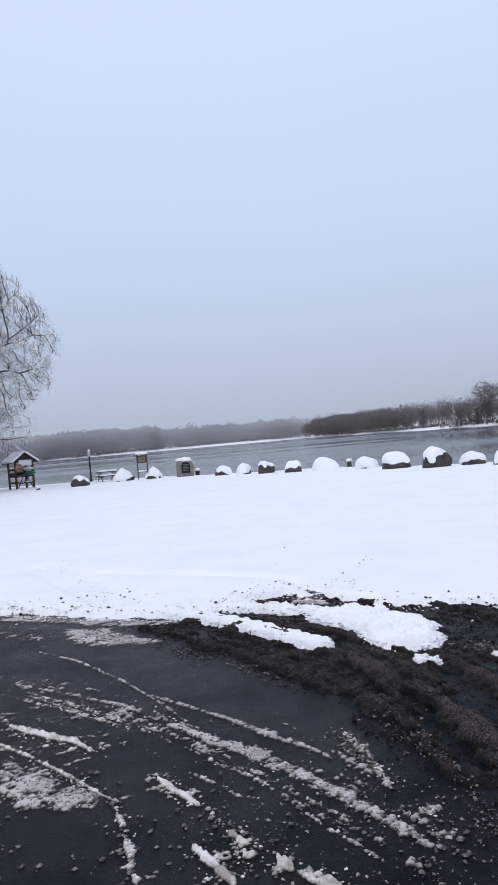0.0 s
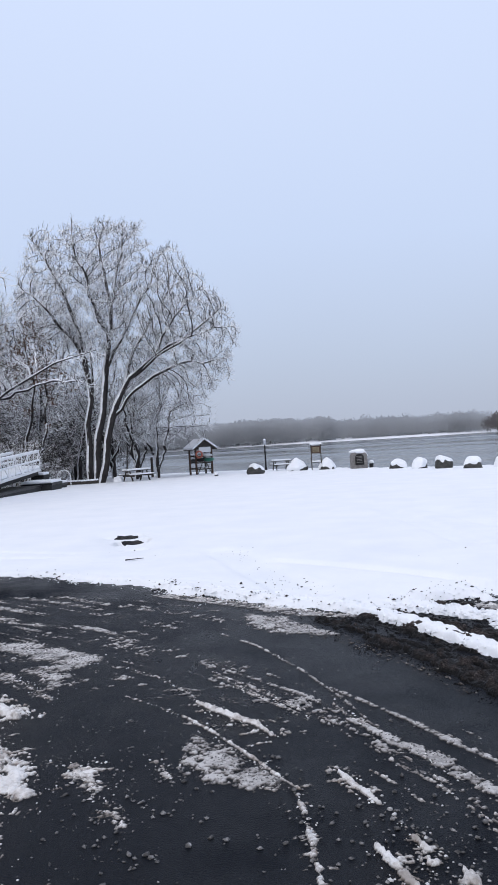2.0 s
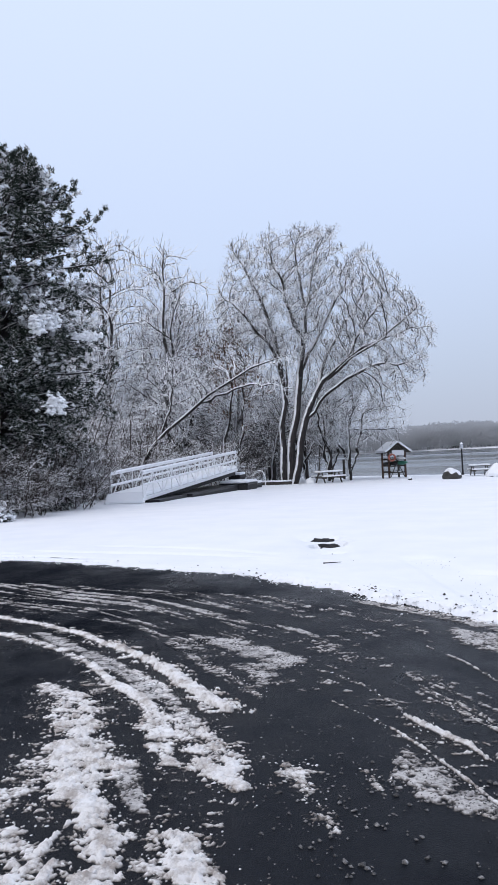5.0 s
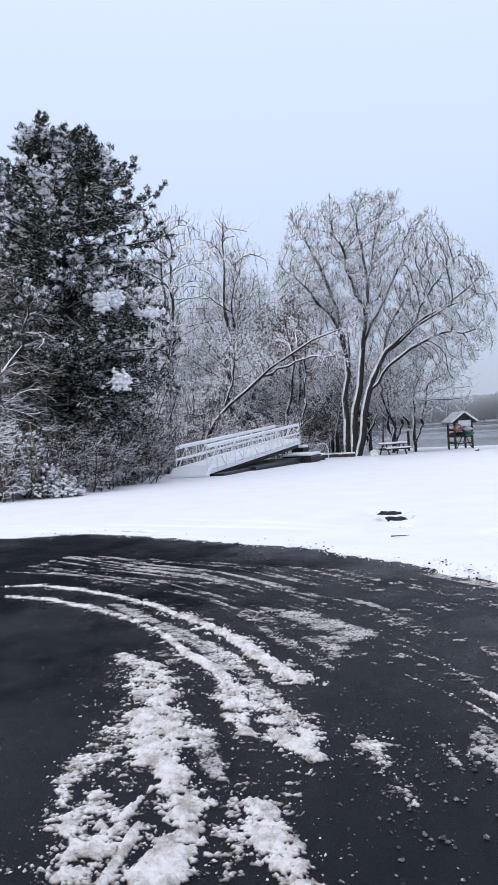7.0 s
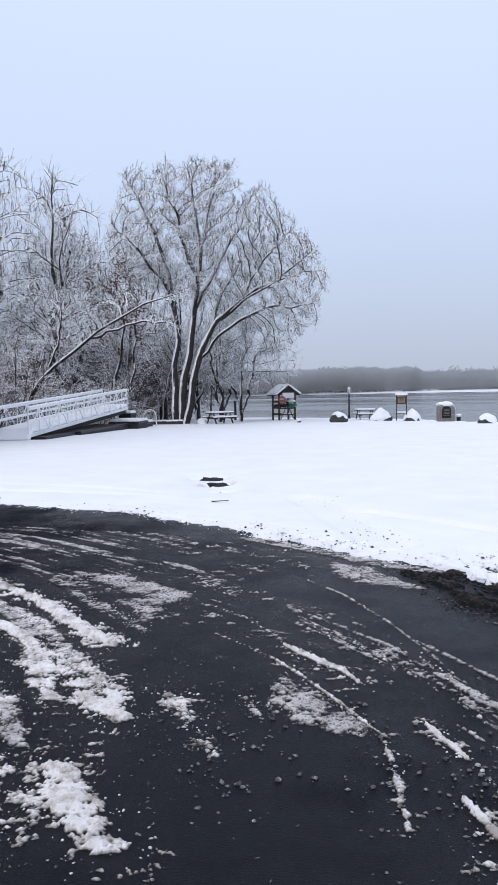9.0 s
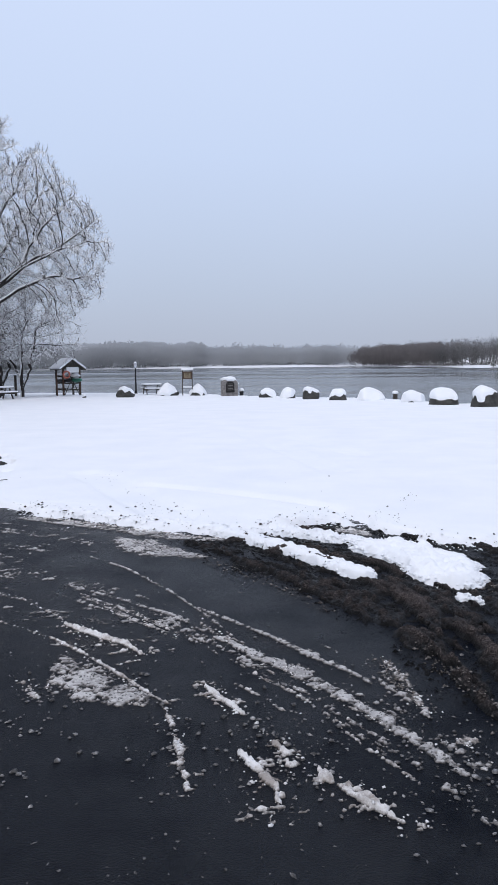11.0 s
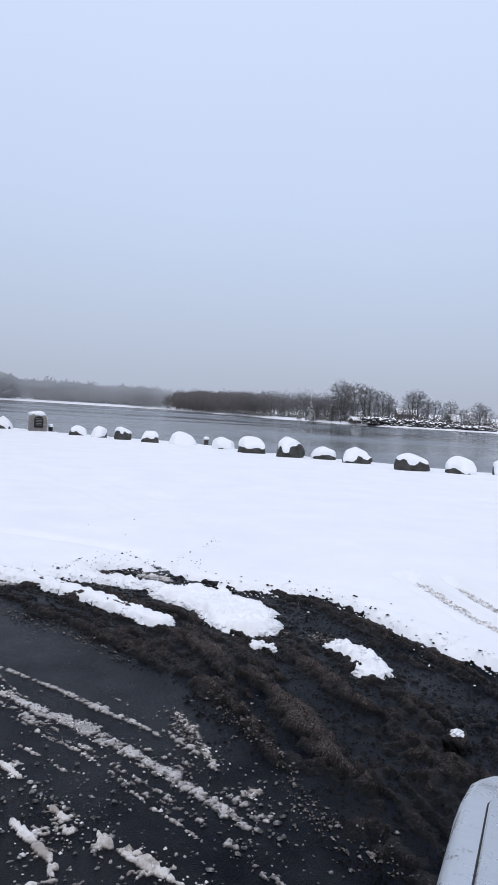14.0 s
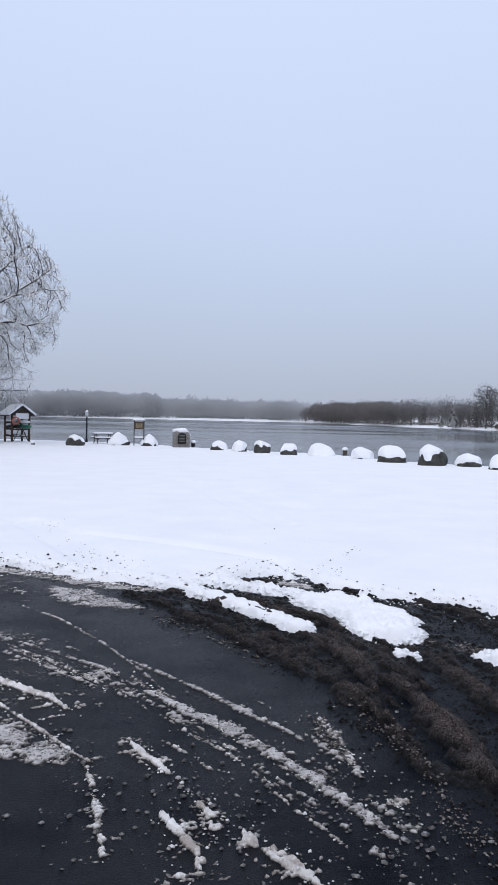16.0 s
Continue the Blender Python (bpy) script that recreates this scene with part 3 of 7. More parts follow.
streak("line", .018, .012, [(-5.15, 5.7), (-4.25, 5.56), (-3.64, 5.21)])
streak("line", .016, .012, [(-7.4, 6.9), (-6.82, 7.0), (-4.56, 6.94)])
streak("line", .014, .010, [(-7.2, 6.25), (-5.6, 6.35), (-4.3, 6.25)])
streak("beads", 0.016, 0.015, [(-1.80, 4.22), (-1.54, 4.06), (-1.33, 3.91)])
streak("ridge", 0.015, 0.018, [(-1.33, 3.92), (-1.08, 3.69), (-0.86, 3.46), (-0.66, 3.23), (-0.55, 3.12)])
streak("patch", 0.018, 0.022, [(-0.56, 3.09), (-0.49, 2.88), (-0.45, 2.74), (-0.43, 2.63), (-0.40, 2.54), (-0.39, 2.46)])
streak("ridge", 0.030, 0.032, [(-1.30, 4.12), (-1.13, 3.98), (-0.98, 3.88), (-0.87, 3.81), (-0.77, 3.68)])
streak("line", 0.012, 0.020, [(-0.88, 3.54), (-0.76, 3.60)])
streak("line", 0.013, 0.018, [(-0.94, 3.68), (-0.85, 3.73)])
streak("beads", 0.023, 0.015, [(-2.02, 4.77), (-1.73, 4.60), (-1.47, 4.35), (-1.30, 4.16)])
streak("film", 0.082, 0.020, [(-1.16, 3.51), (-0.91, 3.32), (-0.66, 3.16)])
streak("patch", 0.033, 0.010, [(-1.15, 3.28), (-1.10, 3.34)])
streak("patch", 0.026, 0.010, [(-0.95, 3.23), (-0.91, 3.27)])
streak("patch", 0.027, 0.010, [(-0.73, 3.13), (-0.61, 3.10)])
streak("patch", 0.019, 0.016, [(-1.28, 3.33), (-1.17, 3.18)])
streak("film", 0.024, 0.010, [(-1.40, 4.80), (-1.02, 4.54), (-0.69, 4.28), (-0.57, 4.14)])
streak("line", 0.009, 0.010, [(-1.37, 4.70), (-0.94, 4.31), (-0.59, 3.95)])
streak("line", 0.009, 0.010, [(-1.32, 4.61), (-0.93, 4.24), (-0.60, 3.92)])
streak("line", 0.007, 0.010, [(-1.13, 4.39), (-0.76, 4.05), (-0.59, 3.87)])
streak("line", 0.007, 0.010, [(-0.94, 4.35), (-0.63, 4.02)])
streak("line", 0.007, 0.010, [(-0.59, 3.98), (-0.45, 3.86)])
streak("film", 0.016, 0.008, [(-1.52, 5.61), (-1.17, 5.29), (-0.76, 4.74), (-0.45, 4.23), (-0.30, 3.93)])
streak("film", 0.059, 0.012, [(-1.43, 6.24), (-1.06, 5.94), (-0.85, 5.78)])
streak("film", 0.035, 0.010, [(-3.05, 7.33), (-2.32, 6.92), (-1.48, 6.49)])
streak("film", 0.032, 0.012, [(-0.53, 4.39), (-0.32, 4.18), (-0.06, 3.90), (0.16, 3.62), (0.31, 3.47), (0.40, 3.33)])
streak("film", 0.045, 0.030, [(-0.30, 3.83), (-0.12, 3.62), (0.07, 3.45), (0.25, 3.19), (0.39, 3.00), (0.52, 2.78), (0.63, 2.58)])
streak("patch", 0.017, 0.014, [(-0.49, 4.13), (-0.30, 3.83), (-0.12, 3.62), (0.04, 3.43), (0.22, 3.18), (0.38, 2.96), (0.52, 2.77), (0.64, 2.58)])
streak("line", 0.010, 0.012, [(-0.09, 3.35), (0.03, 3.23), (0.12, 3.09)])
streak("line", 0.008, 0.012, [(0.00, 3.32), (0.14, 3.17)])
streak("line", 0.009, 0.012, [(-0.16, 3.44), (-0.07, 3.33)])
streak("line", 0.007, 0.010, [(-0.12, 3.55), (-0.07, 3.44)])
streak("line", 0.009, 0.012, [(0.15, 3.04), (0.23, 2.93)])
streak("line", 0.009, 0.012, [(0.25, 2.98), (0.35, 2.85)])
streak("line", 0.007, 0.010, [(-0.25, 3.32), (-0.10, 3.17), (-0.03, 3.06), (0.10, 3.02)])
streak("line", 0.006, 0.010, [(0.20, 2.94), (0.30, 2.75), (0.40, 2.61), (0.46, 2.50)])
streak("film", 0.037, 0.014, [(0.41, 3.41), (0.48, 3.30), (0.55, 3.14)])
streak("patch", 0.025, 0.012, [(0.51, 3.59), (0.56, 3.36), (0.59, 3.11), (0.61, 2.99)])
streak("ridge", 0.022, 0.030, [(-0.39, 3.29), (-0.32, 3.18), (-0.27, 3.12), (-0.20, 3.02)])
streak("beads", 0.020, 0.025, [(-0.15, 2.93), (-0.09, 2.83)])
streak("ridge", 0.018, 0.028, [(-0.07, 2.78), (-0.02, 2.70)])
streak("ridge", 0.028, 0.030, [(-0.02, 2.62), (0.02, 2.63)])
streak("ridge", 0.016, 0.028, [(-0.21, 2.71), (-0.14, 2.59), (-0.08, 2.49), (-0.04, 2.42)])
streak("ridge", 0.030, 0.038, [(0.10, 2.59), (0.14, 2.51)])
streak("ridge", 0.031, 0.036, [(0.19, 2.51), (0.24, 2.44), (0.29, 2.38)])
streak("ridge", 0.026, 0.036, [(0.16, 2.50), (0.24, 2.40), (0.32, 2.32), (0.36, 2.28)])
streak("ridge", 0.016, 0.028, [(-0.21, 2.72), (-0.11, 2.56), (-0.06, 2.47), (-0.06, 2.34)])
streak("patch", 0.037, 0.025, [(-0.11, 2.35), (-0.06, 2.35)])
streak("beads", 0.019, 0.020, [(0.20, 2.29), (0.23, 2.36)])
streak("patch", 0.035, 0.014, [(0.69, 2.80), (0.76, 2.78)])
streak("patch", 0.024, 0.010, [(0.69, 2.62), (0.74, 2.62)])
streak("beads", 0.016, 0.016, [(0.59, 2.50), (0.63, 2.45)])
streak("beads", 0.022, 0.012, [(0.37, 2.37), (0.44, 2.26)])
sheet(0.74, [(-1.13, 3.22), (-1.28, 3.82), (-0.96, 3.54), (-0.55, 3.11), (-0.73, 3.07)])
sheet(0.95, [(-3.65, 5.42), (-3.01, 5.38), (-2.26, 5.0), (-2.35, 4.75), (-2.89, 4.96)])
sheet(0.78, [(-2.81, 4.72), (-2.4, 4.85), (-2.29, 4.19)])
sheet(0.88, [(-3.73, 5.16), (-3.48, 5.08), (-2.26, 4.12), (-2.55, 4.26)])
sheet(0.86, [(-1.48, 6.18), (-1.04, 6.12), (-0.51, 5.55), (-1.0, 5.58), (-1.31, 5.78)])
sheet(0.72, [(0.37, 3.34), (0.51, 3.60), (0.62, 2.97), (0.51, 3.13)])
for a in range(4, 13):
    (x0, y0), (x1, y1) = EDGE[a], EDGE[a + 1]
    streak("beads", 0.05, 0.03, [(x0, y0 - 0.08), (x1, y1 - 0.08)])
    streak("film", 0.10, 0.01, [(x0, y0 - 0.16), (x1, y1 - 0.16)])
# fine lines of slush that follow the bend of the wheels
bend, way, _ = line_dist(SX, SY, EDGE[3:12])
lanes = fbm(bend + 0.10 * vnoise(SX, SY, 1.5, 81), way * 0.03, 0.055, 82, 3)
zone = smooth(0.15, 0.5, bend) * (1 - smooth(2.0, 3.2, bend)) * (1 - smooth(-1.6, 0.2, SX))
film_e = np.maximum(film_e, zone * (0.9 - 0.45 * smooth(-4.2, -2.6, SX)) * smooth(0.51, 0.63, lanes) * (0.40 + 0.85 * fbm(SX, SY, 0.5, 83)))
bend, way, _ = line_dist(SX, SY, [(-2.3, 5.6), (-1.35, 4.81), (-0.68, 4.28), (-0.23, 3.78), (0.22, 3.20), (0.55, 2.71), (0.8, 2.2)])
lanes = fbm(bend * np.where(SX + SY > 3.6, 1, -1), way * 0.05, 0.05, 84, 3)
film_e = np.maximum(film_e, (1 - smooth(0.15, 0.6, bend)) * 0.52 * smooth(0.60, 0.69, lanes) * (0.3 + 1.0 * fbm(SX, SY, 0.4, 85)))
N_B = fbm(SX, SY, 0.11, 95, 3)
ragged = 0.40 * fbm(SX * 0.55 + SY * 0.3, SY * 1.1 - SX * 0.5, 0.075, 94, 2) + 0.34 * fbm(SX * 0.55 + 0.3 * SY, SY * 1.2 - SX * 0.6, 0.030, 90, 2) + 0.26 * vnoise(SX, SY, 0.013, 89)
ragged = np.clip((ragged - 0.5) * 2.9 + 0.5, 0, 1.3)
solid = ridge_e * 1.12 - ragged
big_c = crumbs(SX, SY, 0.036, np.clip(ridge_e * 0.75 - 0.30, 0, 1), 91)
small_c = crumbs(SX, SY, 0.020, np.clip(ridge_e * 0.7 - 0.16, 0, 1), 92)
ridge_z = -0.005 + ridge_h * (0.34 * smooth(0.0, 0.08, solid) + 0.50 * smooth(0.05, 0.75, solid)) * (0.6 + 0.5 * N_B) + 0.011 * smooth(0.0, 0.2, solid) * (vnoise(SX, SY, 0.014, 87) - 0.5) + np.where(ridge_e > 0.05, big_c * np.clip(ridge_h / 0.05, 0.25, 0.8) * 0.45 + small_c * 0.45, 0)
thin_m = film_e * 1.10 - 0.10 - ragged
film_z = -0.0026 + 0.011 * smooth(0.0, 0.40, thin_m + 0.10 * film_e) * (0.6 + 0.8 * N_B) + np.where(film_e > 0.05, crumbs(SX, SY, 0.018, film_e * 0.55, 93) * 0.40, 0)
slush = part("slush_ridges", grid_mesh("slush_ridges", sx, sy, ridge_z, SLUSH, ridge_z > 0.0004))
tagged(slush, "lumpy ridges of grey-white slush thrown up by wheels", "slush", kind="stuff")
thin = part("slush_film", grid_mesh("slush_film", sx, sy, film_z, FILM, film_z > 0.0002))
tagged(thin, "thin broken film of dirty slush on the asphalt", "slush", kind="stuff")

# ---- churned mud beside the drive ----
MUDZONE = [(-0.95, 6.2), (-0.5, 6.3), (-0.1, 6.45), (0.3, 6.85), (0.6, 6.95), (1.0, 6.6), (1.8, 6.2), (2.5, 5.9), (2.7, 4.3), (3.4, 3.4), (4.4, 2.6), (4.6, 0.6), (1.2, 0.6),
           (1.0, 1.6), (0.88, 2.2), (0.80, 2.7), (0.70, 3.2), (0.52, 3.8), (0.28, 4.2), (-0.13, 4.8), (-0.55, 5.35), (-0.95, 5.95)]
mx, my = lines((-1.6, 2.6, 0.011), (2.6, 4.7, 0.03)), lines((0.6, 1.9, 0.03), (1.9, 7.2, 0.012))
MX, MY = np.meshgrid(mx, my, indexing="ij")
across, along, _ = line_dist(MX, MY, [(-1.6, 6.6), (-0.5, 5.8), (0.29, 4.98), (0.58, 4.34), (0.76, 3.76), (0.83, 3.1), (0.86, 2.4), (0.9, 0.4)])
lane = np.where(MX * 1.0 + MY * 0.55 > 2.75, across, -across)
m_in = signed(MX, MY, MUDZONE) + 0.30 * (fbm(MX, MY, 0.4, 61) - 0.5) + 0.10 * (fbm(MX, MY, 0.07, 62) - 0.5)
ruts = vnoise(lane, along * 0.08, 0.22, 63) * 0.5 + vnoise(lane, along * 0.12, 0.09, 64) * 0.34 + vnoise(lane, along * 0.2, 0.036, 69) * 0.16
clotted = fbm(MX, MY, 0.055, 65, 3)
furrow = 1 - np.abs(2 * vnoise(lane + 0.05 * clotted, along * 0.16, 0.075, 58) - 1)
mud_z = 0.004 + 0.090 * (ruts - 0.47) + 0.032 * (furrow - 0.5) + 0.075 * (clotted - 0.5) * (0.3 + 1.1 * fbm(MX, MY, 0.5, 60)) + 0.35 * crumbs(MX, MY, 0.026, 0.05 + 0.55 * fbm(MX, MY, 0.4, 67), 68)
mud_z = np.maximum(mud_z, -0.006 + 0.055 * (clotted - 0.42) + 0.014 * (vnoise(MX, MY, 0.022, 57) - 0.4))
cleft = np.abs(2 * vnoise(lane + 0.06 * clotted + 0.10 * ruts, along * 0.18, 0.085, 56) - 1)
mud_z -= 0.030 * (1 - smooth(0.0, 0.26, cleft)) * (0.4 + fbm(MX, MY, 0.35, 55))
# pressed-up crests and the ruts between them
for wide, high, pts in ((0.10, 0.045, [(0.73, 3.91), (0.86, 3.42), (0.90, 2.91), (0.89, 2.66), (0.95, 2.53)]), (0.07, 0.05, [(1.0, 4.41), (1.08, 3.6), (1.16, 3.17), (1.21, 2.78)]),
                        (0.10, 0.05, [(-0.5, 5.75), (0.1, 5.0), (0.46, 4.4)]), (0.07, 0.05, [(1.34, 4.49), (1.5, 3.78), (1.54, 3.3), (1.65, 2.97)]), (0.10, 0.04, [(1.15, 2.63), (1.16, 2.33), (1.17, 2.1)])):
    mud_z += 0.42 * high * np.clip(1 - line_dist(MX, MY, pts)[0] / wide, 0, 1)
for wide, deep, pts in ((0.11, 0.06, [(0.22, 4.59), (0.50, 4.0), (0.66, 3.5), (0.76, 2.93)]), (0.08, 0.05, [(0.66, 4.6), (0.88, 3.95), (0.97, 3.4), (1.02, 2.8)]), (0.09, 0.05, [(1.25, 4.2), (1.32, 3.5), (1.38, 3.0)])):
    mud_z -= 0.35 * deep * np.clip(1 - line_dist(MX, MY, pts)[0] / wide, 0, 1)
# hollows that hold meltwater
for wide, deep, pts in ((0.09, 0.075, [(1.14, 3.88), (1.30, 3.70), (1.46, 3.44)]), (0.085, 0.085, [(2.04, 4.04), (2.14, 3.8), (2.26, 3.55)]),
                        (0.05, 0.03, [(0.30, 4.36), (0.44, 4.0)]), (0.06, 0.05, [(0.62, 3.57), (0.70, 3.36)]), (0.05, 0.045, [(0.93, 3.97), (1.0, 3.75)]), (0.09, 0.05, [(1.75, 5.0), (1.9, 4.7)])):
    d = line_dist(MX, MY, pts)[0]
    mud_z -= deep * (1 - smooth(0.4 * wide, 1.4 * wide, d + 0.06 * (fbm(MX, MY, 0.12, 66) - 0.5)))
mud_z = np.maximum(mud_z, -0.03) - 0.09 * (1 - smooth(-0.04, 0.22, m_in))
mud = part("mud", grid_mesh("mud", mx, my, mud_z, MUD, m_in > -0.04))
tagged(mud, "dark churned mud with ruts beside the asphalt", "mud", kind="structure")
pool = part("puddles", grid_mesh("puddles", mx, my, np.full(MX.shape, -0.0015), PUDDLE, (m_in > 0.16) & (mud_z < 0.004)))
tagged(pool, "shallow puddles of still grey meltwater in mud", "puddle", kind="structure")

# patches of snow left on the mud
hx, hy = np.arange(-2.2, 2.3, 0.011), np.arange(3.6, 7.5, 0.011)
HX, HY = np.meshgrid(hx, hy, indexing="ij")
H_L, H_W, H_F = fbm(HX, HY, 0.09, 71, 4), fbm(HX, HY, 0.35, 72), fbm(HX, HY, 0.04, 74, 3)


rims, tops = [], []


def snow_patch(label, wide, high, pts, rag=1.0):
    d, al, run = line_dist(HX, HY, pts)
    w = wide * (0.65 + 0.7 * H_W)
    z = np.minimum(high * 1.2 * (1 - (d / w) ** 2), high * 0.6) + high * 1.3 * rag * (H_L - 0.5) + (0.022 + 0.12 * high) * (H_F - 0.5) + 0.002
    z = z + 0.7 * crumbs(HX, HY, 0.05, np.clip(1.25 - d / w, 0, 1) * 0.55 * min(1.2, rag + 0.2), 73)
    z = np.where(d < 1.8 * wide, z, -0.05)
    rims.append(np.where(z > -0.006, np.clip(0.05 - z, 0, 1), 0))
    tops.append(z)
    ob = part("snow_patch", grid_mesh("snow_patch", hx, hy, z, SNOW, z > -0.008))
    return tagged(ob, label, "snow patch", kind="stuff")


snow_patch("large tongue of clean snow on the mud", 0.27, 0.11, [(0.90, 5.72), (1.08, 5.5), (1.2, 5.25), (1.16, 5.0)], 0.6)
snow_patch("ragged lump of snow lying in mud", 0.10, 0.07, [(1.74, 4.48), (1.80, 4.28), (1.77, 4.02)], 1.4)
snow_patch("low bank of broken snow beside the road", 0.105, 0.10, [(-2.0, 7.15), (-1.5, 6.9), (-0.78, 6.58), (-0.3, 6.16), (0.12, 5.66), (0.38, 5.28), (0.58, 5.02)], 0.45)
snow_patch("strip of broken snow by the mud", 0.13, 0.055, [(-0.5, 6.55), (-0.05, 6.4), (0.35, 6.25), (0.62, 6.05)], 1.8)
snow_patch("small scraps of snow on dark mud", 0.035, 0.035, [(1.14, 4.52), (1.24, 4.46)], 1.6)


# ---- loose clods ----
def clods(name, label, mat, pts, sizes, kind="stuff", fine=False, long=1.5):
    """Many small angular lumps resting on the ground, in one mesh."""
    base = np.array([(1, 0, 0), (-1, 0, 0), (0, 1, 0), (0, -1, 0), (0, 0, 1), (0, 0, -0.4), (0.6, 0.6, 0.4), (-0.6, 0.6, 0.3), (-0.6, -0.6, 0.4), (0.6, -0.6, 0.3)])
    tri = np.array([(0, 6, 4), (6, 2, 4), (2, 7, 4), (7, 1, 4), (1, 8, 4), (8, 3, 4), (3, 9, 4), (9, 0, 4), (0, 2, 6), (2, 1, 7), (1, 3, 8), (3, 0, 9), (2, 0, 5), (1, 2, 5), (3, 1, 5), (0, 3, 5)])
    if fine:
        base, tri = base[:6], np.array([(0, 2, 4), (2, 1, 4), (1, 3, 4), (3, 0, 4), (2, 0, 5), (1, 2, 5), (3, 1, 5), (0, 3, 5)])
    n = len(pts)
    a = RNG.uniform(0, 6.28, n)
    v = base[None] * RNG.uniform(0.6, 1.35, (n, len(base), 1)) * (np.asarray(sizes)[:, None, None] * np.stack([RNG.uniform(0.7, long, n), RNG.uniform(0.7, 1.2, n), RNG.uniform(0.6, 1.0, n)], -1)[:, None])
    c, s = np.cos(a)[:, None], np.sin(a)[:, None]
    v = np.stack([v[..., 0] * c - v[..., 1] * s, v[..., 0] * s + v[..., 1] * c, v[..., 2]], -1) + np.asarray(pts)[:, None]
    f = (tri[None] + (np.arange(n) * len(base))[:, None, None]).reshape(-1, 3)
    return tagged(part(name, make_mesh(name, v.reshape(-1, 3), f, mat, not fine)), label, "clods", kind=kind)


def scatter(field, n, X, Y, Z, lift=0.0):
    """Points strewn by a density over a height field."""
    p = np.clip(field, 0, None).ravel()
    pick = RNG.choice(p.size, n, p=p / p.sum())
    return np.column_stack([X.ravel()[pick] + RNG.uniform(-0.004, 0.004, n), Y.ravel()[pick] + RNG.uniform(-0.004, 0.004, n), np.maximum(Z.ravel()[pick], 0) + lift])


def strew_points(n, pts, spread, z=0.002):
    """Points strewn round a polyline."""
    p = np.array(pts)
    seg = RNG.integers(0, len(p) - 1, n)
    k = RNG.uniform(0, 1, (n, 1))
    q = p[seg] * (1 - k) + p[seg + 1] * k + RNG.normal(0, spread, (n, 2))
    return np.column_stack([q, np.full(n, z)])


ice_pts = np.vstack([
    strew_points(42, [(-2.6, 3.9), (-1.9, 3.3), (-1.2, 2.6)], 0.28), strew_points(132, [(-1.5, 3.3), (-1.0, 2.5)], 0.15),
    strew_points(84, [(-0.9, 3.6), (-0.5, 3.0), (-0.4, 2.5)], 0.10), strew_points(90, [(-0.2, 3.0), (0.0, 2.5)], 0.10),
    strew_points(90, [(0.3, 3.1), (0.75, 2.4)], 0.10), strew_points(96, [(-3.5, 4.5), (-1.5, 2.2)], 0.45), strew_points(78, [(-1.2, 3.4), (0.6, 2.4)], 0.4),
    strew_points(90, [(-1.7, 3.5), (0.5, 2.2)], 0.42), strew_points(42, [(0.0, 3.2), (0.9, 2.0)], 0.2), strew_points(24, [(-2.5, 5.5), (-0.4, 4.2), (0.4, 3.2)], 0.25), strew_points(36, [(0.7, 2.9), (0.8, 2.4)], 0.06)])
keep = signed(ice_pts[:, 0], ice_pts[:, 1], EDGE) > 0.15
ice_pts = ice_pts[keep]
clods("ice_clods", "scattered crumbs of grey slush on wet asphalt", CRUMB, ice_pts, np.clip(RNG.lognormal(-5.1, 0.45, len(ice_pts)), 0.002, 0.014))
dirt = np.vstack([strew_points(110, [(-2.4, 9.7), (-1.5, 7.67), (-1.07, 6.9)], 0.13, 0.075), strew_points(60, [(-1.5, 7.5), (-0.6, 6.7)], 0.12, 0.075), strew_points(70, [(0.9, 6.6), (1.05, 6.82), (1.54, 7.98)], 0.09, 0.070), strew_points(110, [(1.5, 6.0), (2.1, 5.75), (2.2, 5.2)], 0.07, 0.06),
                  strew_points(60, [(-9, 8.9), (-6.5, 8.75), (-4.4, 8.3), (-2.4, 7.3)], 0.07, 0.06), strew_points(120, [(-0.6, 6.5), (0.6, 6.2)], 0.16, 0.05), strew_points(14, [(-4, 9.5), (1.5, 8.5)], 0.5, 0.070)])
clods("mud_clods", "dark crumbs of mud flung on the snow", MUD, dirt[::2], np.clip(RNG.lognormal(-5.5, 0.55, len(dirt[::2])), 0.002, 0.013))

pts = scatter(np.max(rims, 0), 2200, HX, HY, np.max(tops, 0), 0.004)
clods("patch_crumbs", "broken crumbs of snow round snow patches", SNOW, pts, np.clip(RNG.lognormal(-4.6, 0.45, len(pts)), 0.004, 0.024))
road_in = signed(SX, SY, EDGE) > 0.02
near_w = 1 / (0.4 + np.hypot(SX, SY) / 4)
SX_AREA = np.gradient(sx)[:, None] * np.gradient(sy)[None] * 2e4
pts = scatter(np.where(road_in & (ridge_z < 0.02), np.clip(ridge_e - 0.05, 0, 0.6) * (1.15 - ridge_e), 0.0) * near_w * SX_AREA, 2400, SX, SY, ridge_z, 0.001)
tall_at = ridge_h[np.clip(np.searchsorted(sx, pts[:, 0]), 0, len(sx) - 1), np.clip(np.searchsorted(sy, pts[:, 1]), 0, len(sy) - 1)]
clods("slush_crumbs", "crumbs of grey-white slush heaped in ridges", WHITECRUMB, pts, np.minimum(np.clip(RNG.lognormal(-5.35, 0.45, len(pts)), 0.002, 0.014), 0.45 * tall_at + 0.001))
pts = scatter(np.where(road_in, film_e ** 2.2, 0.0) * near_w * SX_AREA, 5000, SX, SY, film_z, 0.0)
clods("film_crumbs", "fine crumbs of dirty slush spread on asphalt", CRUMB, pts, np.clip(RNG.lognormal(-5.5, 0.4, len(pts)), 0.002, 0.012), fine=True, long=2.2)
